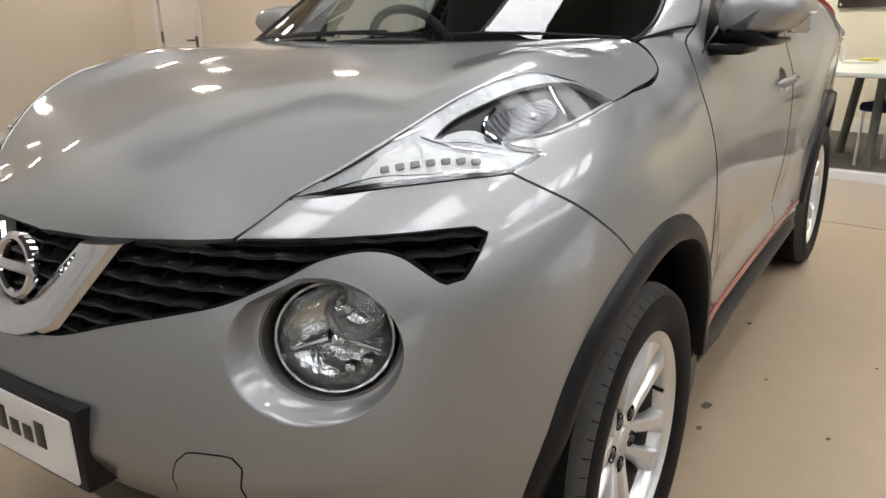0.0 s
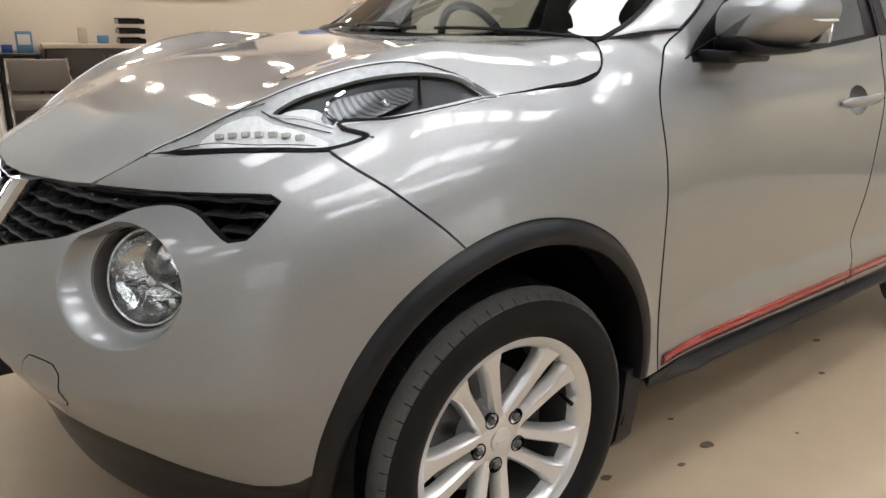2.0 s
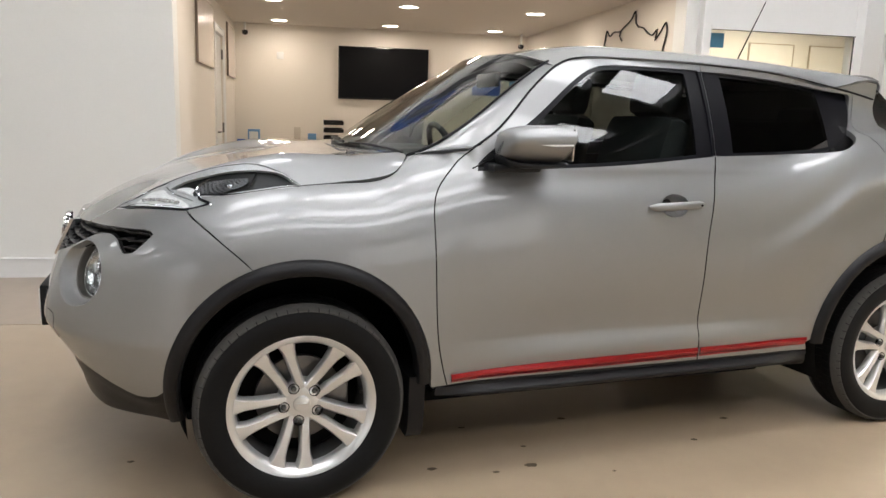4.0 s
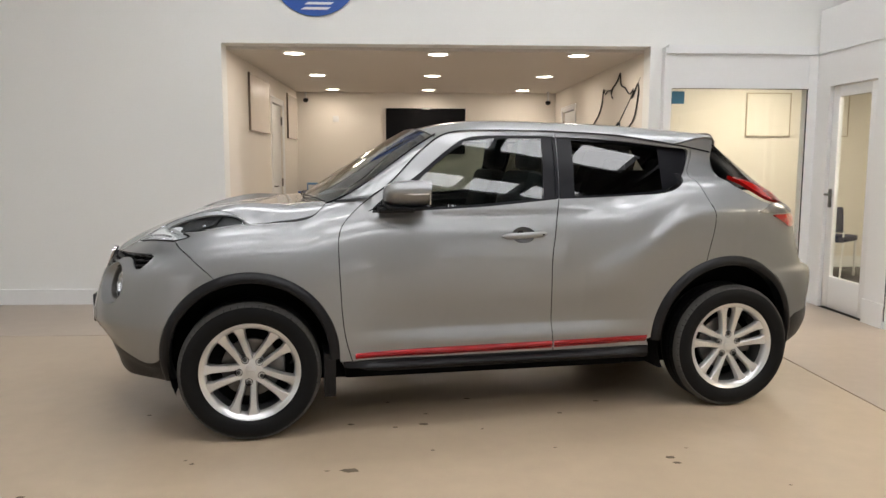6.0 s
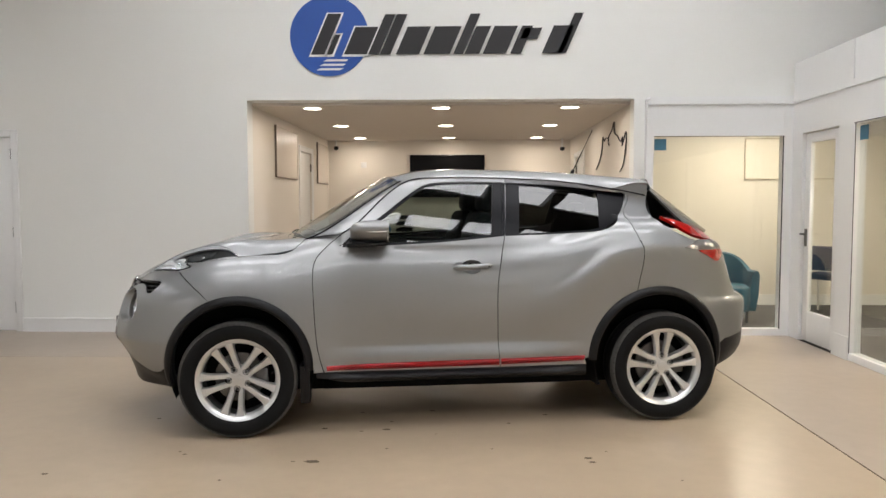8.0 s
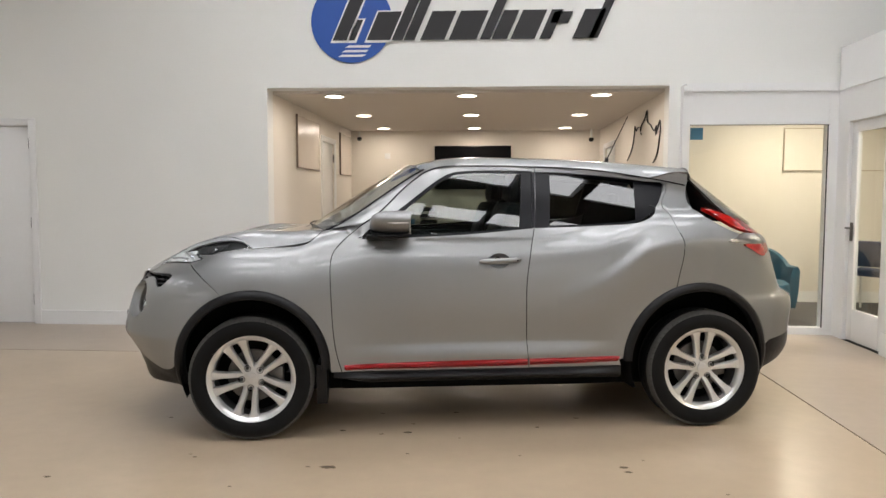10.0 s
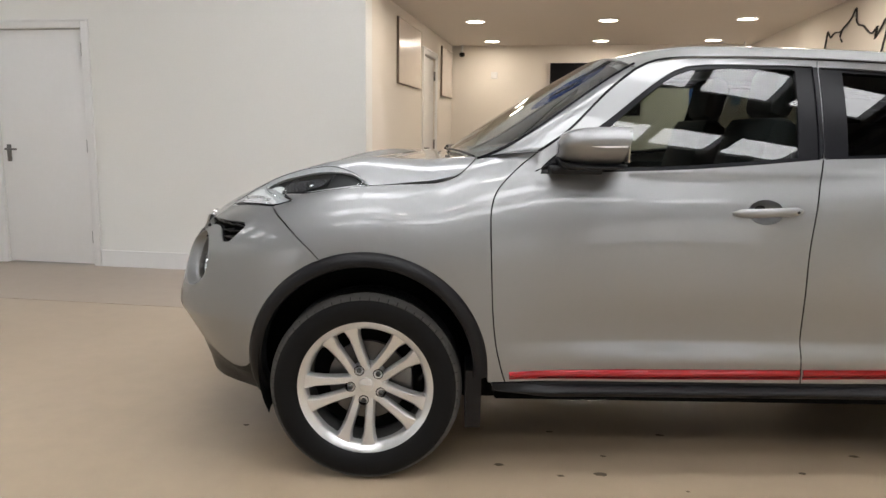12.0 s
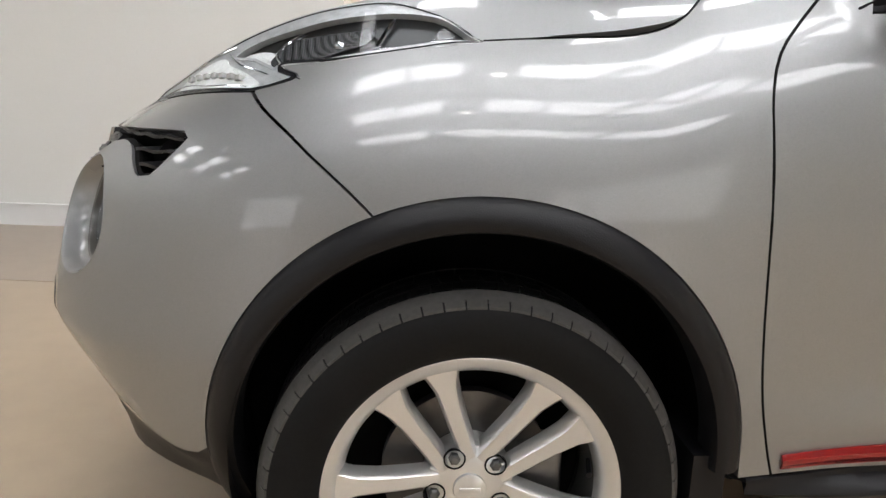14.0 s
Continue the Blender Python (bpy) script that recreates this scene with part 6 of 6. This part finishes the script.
box(bm, (0.55, 0.20, 1.06), (0.78, 0.54, 1.135), 0.04)
part("instrument_hood", bm, TRIMMAT, car, "dark instrument hood")
bm = bmesh.new()
m = frame_of((0.86, 0.37, 1.06), (0.92, 0, 0.38))
ringp = [m @ Vector((0.185 * math.cos(2 * math.pi * k / 40), 0.185 * math.sin(2 * math.pi * k / 40), 0)) for k in range(41)]
tube(bm, ringp, 0.015, 8)
for a in (0, 180, 270):
    rod(bm, m @ Vector((0, 0, -0.02)), m @ Vector((0.18 * math.cos(radians(a)), 0.18 * math.sin(radians(a)), 0)), 0.016, 8)
lathe(bm, [(1e-4, 0.02), (0.05, 0.012), (0.065, -0.01), (0.06, -0.04), (0.03, -0.2)], 24, m)
part("steering_wheel", bm, TRIMMAT, car, "black three-spoke steering wheel")
for side in (1, -1):
    bm = bmesh.new()
    box(bm, (0.62, -0.715, 0.40), (2.05, -0.668, 1.085), 0.012)
    part("door_lining", sided(bm, side), TRIMMAT, car, "dark door lining")
    panel("quarter_trim", [(2.235, 1.08), (2.58, 1.08), (2.58, 1.40), (2.4, 1.43), (2.24, 1.43)], pane_sheet, TRIMMAT, car, "dark trim behind the rear door", (), 0.05, 0, 0.0, (side,), -0.04)
bm = bmesh.new()
box(bm, (0.80, -0.09, 0.5), (1.6, 0.09, 0.78), 0.04)
part("centre_console", bm, TRIMMAT, car, "dark centre console")
panel("roof_lining", [(0.92, -0.93), (2.5, -0.93), (2.5, 0.93), (0.92, 0.93)], lambda x, u: (roof_sheet(x, u)[0], roof_sheet(x, u)[1], roof_sheet(x, u)[2] - 0.03), LININGGREY, car, "grey roof lining", (), 0.08, 0, 0.0)
bm = bmesh.new()
box(bm, (0.90, -0.11, 1.40), (0.925, 0.11, 1.46), 0.01)
part("rear_view_mirror", bm, TRIMMAT, car, "dark rear-view mirror")


# ---- things of the hall ----
def flat_x(outline, depth, y, bm=None):
    """A plate on the wall that faces -y: outline in x and z, standing out by depth."""
    bm = bm or bmesh.new()
    return slab(bm, outline, depth, Matrix(((1, 0, 0, 0), (0, 0, -1, y), (0, 1, 0, 0), (0, 0, 0, 1))))


sign = thing("wall_sign", "blue disc sign with slanted charcoal bars on the wall", "sign", pose(0, 0, 0))
c = (-0.085, 3.062, 0.405)
part("disc", flat_x([(c[0] + c[2] * math.cos(2 * math.pi * k / 72), c[1] + c[2] * math.sin(2 * math.pi * k / 72)) for k in range(72)], 0.012, WY - 0.001), BLUE, sign, "blue disc", False)
for x0, w, h in ((-0.275, 0.14, 0.41), (-0.11, 0.055, 0.20), (0.065, 0.235, 0.275), (0.315, 0.105, 0.40), (0.435, 0.105, 0.40), (0.60, 0.235, 0.275), (0.88, 0.27, 0.275), (1.185, 0.10, 0.40), (1.30, 0.15, 0.275), (1.485, 0.235, 0.275), (1.765, 0.11, 0.275), (1.865, 0.175, 0.11), (2.085, 0.21, 0.275), (2.24, 0.09, 0.40)):
    k = 0.44
    z0 = 3.02 if h < 0.15 else 2.875
    o = [(x0, z0), (x0 + w, z0), (x0 + w + k * h, z0 + h), (x0 + k * h, z0 + h)]
    if x0 < 0.1:
        wide_o = [(x0 - 0.022, 2.852), (x0 + w + 0.015, 2.852), (x0 + w + k * h + 0.024, 2.887 + h), (x0 + k * h - 0.012, 2.887 + h)]
        part("bar_edge", flat_x(wide_o, 0.016, WY - 0.001), GLOSSWHITE, sign, "white edge", False)
    part("slanted_bar", flat_x(o, 0.020, WY - 0.001), INK, sign, "charcoal slanted bar", False)
for k in range(3):
    x0, z0 = -0.22 + 0.035 * k, 2.715 + 0.045 * k
    part("step_bar", flat_x([(x0, z0), (x0 + 0.24, z0), (x0 + 0.28 - 0.01 * k, z0 + 0.022), (x0 + 0.04, z0 + 0.022)], 0.016, WY - 0.001), GLOSSWHITE, sign, "white step bar", False)

# television and poster at the rear wall
tv = thing("television", "large black wall-mounted television, switched off", "television", pose(0, 0, 0))
part("case", boxes(((0.41, RB - 0.06, 1.45), (1.63, RB - 0.002, 2.145), 0.006)), GLOSS, tv)
part("screen", boxes(((0.422, RB - 0.064, 1.468), (1.618, RB - 0.0605, 2.133))), BLACKSCREEN, tv, "black screen", False)
poster = thing("poster", "blue poster with a ring of pale dots", "poster", pose(0, 0, 0))
part("sheet", boxes(((2.26, RB - 0.006, 1.56), (2.67, RB - 0.002, 1.87))), BLUE, poster, "", False)
for k in range(12):
    a = 2 * math.pi * k / 12
    bm = bmesh.new()
    lathe(bm, [(1e-4, 0.002), (0.012, 0.002), (0.012, 0)], 10, frame_of((2.465 + 0.095 * math.cos(a), RB - 0.006, 1.715 + 0.095 * math.sin(a)), (0, -1, 0)))
    part("dot", bm, WHITEPLATE, poster, "pale dot")
notice = thing("notice", "small pale blue notice on the rear wall", "notice", pose(0, 0, 0))
part("sheet", boxes(((2.80, RB - 0.005, 1.60), (2.92, RB - 0.002, 1.84))), LIGHTBLUE, notice, "", False)
plate_box = thing("wall_socket", "small white wall plate", "wall plate", pose(0, 0, 0))
part("cover", boxes(((-0.40, RB - 0.012, 1.94), (-0.31, RB - 0.001, 2.03), 0.003)), WHITEPLATE, plate_box)

for x, y, z in ((-0.80, RB - 0.08, 2.262), (2.86, RB - 0.30, 2.225)):
    camo = thing("security_camera", "small black dome security camera", "camera", pose(x, y, z), "cameras of the recess")
    bm = bmesh.new()
    lathe(bm, [(1e-4, -0.04), (0.025, -0.034), (0.038, -0.015), (0.040, 0.005), (0.034, 0.02), (1e-4, 0.03)], 24)
    part("dome", bm, GLOSS, camo)
    bm = bmesh.new()
    rod(bm, (0, 0, 0.02), (0, 0, RC - z - 0.001), 0.015)
    part("stem", bm, GLOSSWHITE, camo)


def wall_board(y0, y1, z0, z1):
    """A framed board on the recess's west wall."""
    top = thing("framed_board", "thin dark-edged framed board on the cream wall", "picture", pose(OL, 0, 0), "boards on the recess wall")
    part("sheet", boxes(((0.002, y0 + 0.012, z0 + 0.012), (0.020, y1 - 0.012, z1 - 0.012))), PAPER, top, "pale glossy sheet", False)
    for lo, hi in (((0.002, y0, z0), (0.026, y0 + 0.012, z1)), ((0.002, y1 - 0.012, z0), (0.026, y1, z1)), ((0.002, y0 + 0.012, z0), (0.026, y1 - 0.012, z0 + 0.012)), ((0.002, y0 + 0.012, z1 - 0.012), (0.026, y1 - 0.012, z1))):
        dark = hi[2] < z0 + 0.05 or hi[1] < y0 + 0.05
        part("frame_bar", boxes((lo, hi, 0.002)), FRAMEGREY if dark else CREAM, top, "thin dark frame bar" if dark else "thin pale frame bar")


wall_board(3.86, 4.99, 1.665, 2.285)
wall_board(6.38, 7.27, 1.66, 2.285)

# line art on the recess's east wall
art = thing("wall_line_art", "black wire outline art on the cream wall", "wall art", pose(0, 0, 0))
for line in ([(4.85, 1.79), (4.62, 1.88), (4.48, 1.98), (4.42, 2.09), (4.39, 2.17), (4.31, 2.11), (4.21, 2.14), (4.06, 2.13), (3.98, 2.16), (3.90, 2.18), (3.80, 2.22), (3.72, 2.28), (3.69, 2.17), (3.62, 2.13)],
             [(4.03, 2.14), (4.06, 2.09), (4.00, 2.04)],
             [(3.62, 2.13), (3.52, 2.11), (3.43, 2.06), (3.33, 2.03), (3.23, 2.07), (3.27, 1.98), (3.16, 2.05), (3.08, 2.11), (3.05, 2.03), (3.09, 1.92), (3.14, 1.82), (3.24, 1.74), (3.36, 1.70)]):
    bm = bmesh.new()
    tube(bm, [(OR - 0.012, y, z) for y, z in spline(line, 0.03)], 0.008, 6)
    part("wire", bm, INK, art)

# counter and what stands on it
counter = thing("counter_unit", "dark wood counter cupboards with a pale worktop", "cupboard", pose(0, 0, 0))
part("body", boxes(((-0.50, RB - 0.60, 0.004), (0.62, RB - 0.02, 0.86), 0.004)), DARKWOOD, counter)
part("worktop", boxes(((-0.53, RB - 0.63, 0.86), (0.65, RB - 0.02, 0.90), 0.004)), PALEWOOD, counter, "pale worktop")
for k in range(2):
    part("door", boxes(((-0.49 + 0.55 * k, RB - 0.62, 0.10), (0.05 + 0.55 * k, RB - 0.602, 0.85), 0.003)), DARKWOOD, counter, "dark cupboard door")
    bm = bmesh.new()
    rod(bm, (0.02 + 0.06 * k, RB - 0.645, 0.66), (0.02 + 0.06 * k, RB - 0.645, 0.80), 0.006)
    part("handle", bm, STEEL, counter, "steel bar handle")
desk = thing("black_desk", "small black desk beside the counter", "desk", pose(0, 0, 0))
part("top", boxes(((-0.92, RB - 0.85, 0.78), (-0.56, RB - 0.05, 0.82), 0.004)), GLOSS, desk)
part("panel", boxes(((-0.92, RB - 0.80, 0.004), (-0.88, RB - 0.1, 0.78))), GLOSS, desk)
part("panel", boxes(((-0.60, RB - 0.80, 0.004), (-0.57, RB - 0.1, 0.78))), GLOSS, desk)


def on_counter(name, label, category, x, w, d, h, mat, z=0.901, y=None):
    top = thing(name, label, category, pose(x, (RB - 0.30) if y is None else y, z))
    part("body", boxes(((-w / 2, -d / 2, 0), (w / 2, d / 2, h), 0.008)), mat, top)
    return top


trays = thing("letter_tray", "stack of three black letter trays on the counter", "letter tray", pose(0.34, RB - 0.30, 0.901))
for k in range(3):
    bm = boxes(((-0.13, -0.16, 0.10 * k), (0.13, 0.16, 0.10 * k + 0.012)), ((-0.13, 0.148, 0.10 * k + 0.012), (0.13, 0.16, 0.10 * k + 0.06)), ((-0.13, -0.16, 0.10 * k + 0.012), (-0.118, 0.148, 0.10 * k + 0.05)), ((0.118, -0.16, 0.10 * k + 0.012), (0.13, 0.148, 0.10 * k + 0.05)), ((-0.118, -0.16, 0.10 * k + 0.012), (0.118, -0.148, 0.10 * k + 0.045)))
    part("tray", bm, GLOSS, trays, "", False)
    if k < 2:
        for sx in (-0.125, 0.125):
            part("riser", boxes(((sx - 0.005, 0.12, 0.10 * k + 0.05), (sx + 0.005, 0.146, 0.10 * k + 0.10))), WHITEPLATE, trays, "pale riser")
bx = on_counter("cardboard_stand", "light blue leaflet stand on the desk", "leaflet stand", -0.68, 0.15, 0.10, 0.20, LIGHTBLUE, 0.821, RB - 0.4)
part("leaflet", boxes(((-0.055, -0.056, 0.07), (0.055, -0.051, 0.17))), WHITEPLATE, bx, "white leaflet")
on_counter("storage_tin", "pale upright container on the counter", "container", -0.13, 0.085, 0.08, 0.16, PALEWOOD)
on_counter("blue_box", "small violet-blue box on the counter", "box", 0.06, 0.11, 0.09, 0.08, LIGHTBLUE)
on_counter("tissue_box", "small blue box on the desk", "box", -0.84, 0.10, 0.10, 0.07, BLUE, 0.821, RB - 0.4)

# grey tub chair with a steel frame by the desk
tub = thing("lounge_chair", "grey padded chair on a steel tube frame", "chair", pose(-0.62, 5.55, 0.004))
part("seat", boxes(((-0.25, -0.24, 0.40), (0.25, 0.24, 0.50), 0.04)), material("grey_vinyl", (0.16, 0.145, 0.13), 0.5, 0, 0.1, 60), tub)
part("backrest", boxes(((-0.24, 0.20, 0.52), (0.24, 0.27, 0.80), 0.03)), bpy.data.materials["grey_vinyl"], tub)
for sx in (-0.24, 0.24):
    bm = bmesh.new()
    tube(bm, [(sx, -0.22, 0.0), (sx, -0.22, 0.42), (sx, -0.2, 0.62), (sx, 0.0, 0.66), (sx, 0.24, 0.80)], 0.012, 8)
    part("frame_tube", bm, CHROME, tub, "steel tube")
    bm = bmesh.new()
    tube(bm, [(sx, 0.24, 0.0), (sx, 0.24, 0.52)], 0.012, 8)
    part("frame_leg", bm, CHROME, tub, "steel leg")

# ---- things in the offices ----
arm = thing("armchair", "teal leather tub armchair", "armchair", pose(4.28, 3.55, 0.003, 0, 0, 20))
bm = bmesh.new()
rows = []
for i in range(25):
    a = radians(-30 + 240 * i / 24)
    h = 0.46 + 0.20 * math.sin(max(0.0, math.sin(a)) * math.pi / 2)
    rows.append([bm.verts.new((r * math.cos(a), r * math.sin(a), z)) for r, z in ((0.32, 0.13), (0.345, 0.3), (0.355, h + 0.08), (0.33, h + 0.125), (0.285, h + 0.11), (0.26, h), (0.25, 0.3), (0.25, 0.13))])
for a, b in zip(rows, rows[1:]):
    for q in range(8):
        bm.faces.new((a[q], a[(q + 1) % 8], b[(q + 1) % 8], b[q]))
bm.faces.new(rows[0])
bm.faces.new(rows[-1])
part("shell", bm, TEAL, arm, "teal curved back")
bm = bmesh.new()
lathe(bm, [(1e-4, 0.44), (0.2, 0.43), (0.245, 0.40), (0.255, 0.36), (0.25, 0.14), (1e-4, 0.13)], 32)
part("cushion", bm, TEAL, arm, "teal round cushion")
for a in (45, 135, 225, 315):
    bm = bmesh.new()
    rod(bm, (0.22 * math.cos(radians(a)), 0.22 * math.sin(radians(a)), 0), (0.22 * math.cos(radians(a)), 0.22 * math.sin(radians(a)), 0.135), 0.018)
    part("foot", bm, STEEL, arm, "short dark foot")

for lo, hi in (((4.98, 1.66), (5.55, 2.20)), ((5.75, 1.66), (6.30, 2.20))):
    fr = thing("framed_picture", "thin framed pale picture on the office wall", "picture", pose(0, 0, 0), "pictures in the office")
    part("sheet", boxes(((lo[0] + 0.012, 4.982, lo[1] + 0.012), (hi[0] - 0.012, 4.994, hi[1] - 0.012))), CREAM, fr, "", False)
    for a, b in (((lo[0], 4.975, lo[1]), (lo[0] + 0.012, 4.998, hi[1])), ((hi[0] - 0.012, 4.975, lo[1]), (hi[0], 4.998, hi[1])), ((lo[0] + 0.012, 4.975, lo[1]), (hi[0] - 0.012, 4.998, lo[1] + 0.012)), ((lo[0] + 0.012, 4.975, hi[1] - 0.012), (hi[0] - 0.012, 4.998, hi[1]))):
        part("frame_bar", boxes((a, b)), FRAMEPALE, fr, "", False)
dark_pic = thing("dark_picture", "dark brown framed panel on the office wall", "picture", pose(0, 0, 0))
part("panel", boxes(((6.965, -0.25, 1.19), (6.998, 0.86, 1.75), 0.004)), DARKWOOD, dark_pic)
bm = bmesh.new()
rod(bm, (6.966, 0.83, 1.22), (6.958, 0.83, 1.22), 0.012)
part("screw_cap", bm, CHROME, dark_pic)

table = thing("round_table", "round white table on three grey legs", "table", pose(5.50, -0.02, 0.003))
bm = bmesh.new()
lathe(bm, [(1e-4, 0.75), (0.74, 0.75), (0.752, 0.742), (0.752, 0.718), (0.74, 0.71), (1e-4, 0.71)], 64)
part("tabletop", bm, GLOSSWHITE, table, "white round top")
for a in (60, 180, 300):
    bm = bmesh.new()
    rod(bm, (0.43 * math.cos(radians(a)), 0.43 * math.sin(radians(a)), 0), (0.30 * math.cos(radians(a)), 0.30 * math.sin(radians(a)), 0.712), 0.035)
    part("leg", bm, STEEL, table, "grey metal leg")


def office_chair(x, y, turn, back=0.30):
    top = thing("meeting_chair", "navy padded chair with white metal legs", "chair", pose(x, y, 0.003, 0, 0, turn), "chairs round the office table")
    part("seat", boxes(((-0.22, -0.22, 0.42), (0.22, 0.22, 0.49), 0.025)), NAVY, top, "navy seat")
    bm = bmesh.new()
    box(bm, (-0.21, -0.02, 0), (0.21, 0.03, back), 0.02, Matrix.Translation((0, 0.23, 0.54)) @ pose(0, 0, 0, -10, 0, 0))
    part("backrest", bm, NAVY, top, "navy backrest")
    for sx in (-0.2, 0.2):
        bm = bmesh.new()
        rod(bm, (sx, -0.2, 0), (sx, -0.18, 0.43), 0.012)
        part("leg", bm, GLOSSWHITE, top)
        bm = bmesh.new()
        tube(bm, [(sx, 0.24, 0), (sx, 0.19, 0.43), (sx, 0.23, 0.50 + 0.8 * back)], 0.012)
        part("back_leg", bm, GLOSSWHITE, top)


office_chair(5.95, 0.80, -35)
office_chair(5.36, -0.14, 165, 0.14)
office_chair(6.45, -0.35, -120)
office_chair(5.75, 4.25, 130)
tray = thing("paper_pile", "yellow and white leaflets on the round table", "leaflets", pose(5.78, 0.28, 0.754))
part("sheet", boxes(((-0.16, -0.10, 0), (0.10, 0.12, 0.018), 0.003)), WHITEPLATE, tray)
part("sheet", boxes(((-0.05, -0.12, 0.0185), (0.09, 0.02, 0.034), 0.003)), YELLOW, tray, "yellow leaflet")
bottle = thing("bottle", "pale pump bottle on the round table", "bottle", pose(5.95, 0.50, 0.754))
bm = bmesh.new()
lathe(bm, [(1e-4, 0), (0.035, 0.0), (0.036, 0.12), (0.02, 0.145), (0.014, 0.15), (0.014, 0.18), (1e-4, 0.18)], 20)
part("body", bm, WHITEPLATE, bottle)

for lo, hi in (((3.225, GY + 0.030, 1.885), (3.345, GY + 0.038, 2.0)), ((GX + 0.030, 1.32, 1.88), (GX + 0.038, 1.44, 2.0))):
    st = thing("window_sticker", "square blue sticker on the office glass", "sticker", pose(0, 0, 0), "stickers on the glass")
    part("sheet", boxes((lo, hi)), material("blue_sticker", (0.05, 0.17, 0.26), 0.5, 0, 0.1, 60), st, "", False)

# dried spots on the floor
random.seed(4)


def stain(x, y, r, k):
    """An uneven flat spot, a little proud of the floor."""
    bm = bmesh.new()
    n = 18
    ring = [bm.verts.new((x + r * (1 + 0.35 * math.sin(3 * q + k) * 0.6 + random.uniform(-0.2, 0.2)) * math.cos(2 * math.pi * q / n), y + 0.62 * r * (1 + random.uniform(-0.25, 0.25)) * math.sin(2 * math.pi * q / n), 0.0012)) for q in range(n)]
    bm.faces.new(ring)
    ob = mesh_object("floor_stain", bm, STAIN)
    tagged(ob, "small dried brown spot on the concrete", "stain", "spots on the floor", "structure")


for k, (x, y, r) in enumerate(((0.502, -1.178, 0.038), (0.40, -1.18, 0.011), (1.955, -1.09, 0.024), (1.965, -1.15, 0.020), (0.835, -0.61, 0.024), (0.64, -0.25, 0.014), (1.09, -0.2, 0.018), (1.815, -0.27, 0.018), (0.46, -0.60, 0.018), (0.69, -0.65, 0.014),
                               (1.13, -0.69, 0.008), (1.57, -0.465, 0.014), (0.85, -0.45, 0.012), (-0.21, -1.08, 0.012), (-0.25, -1.04, 0.009), (0.87, -0.96, 0.010), (2.36, -1.40, 0.009), (2.07, -0.98, 0.008), (-0.80, -1.39, 0.018), (-0.62, -0.42, 0.014), (1.45, -0.95, 0.008), (0.1, -1.45, 0.010))):
    stain(x, y, r, k)
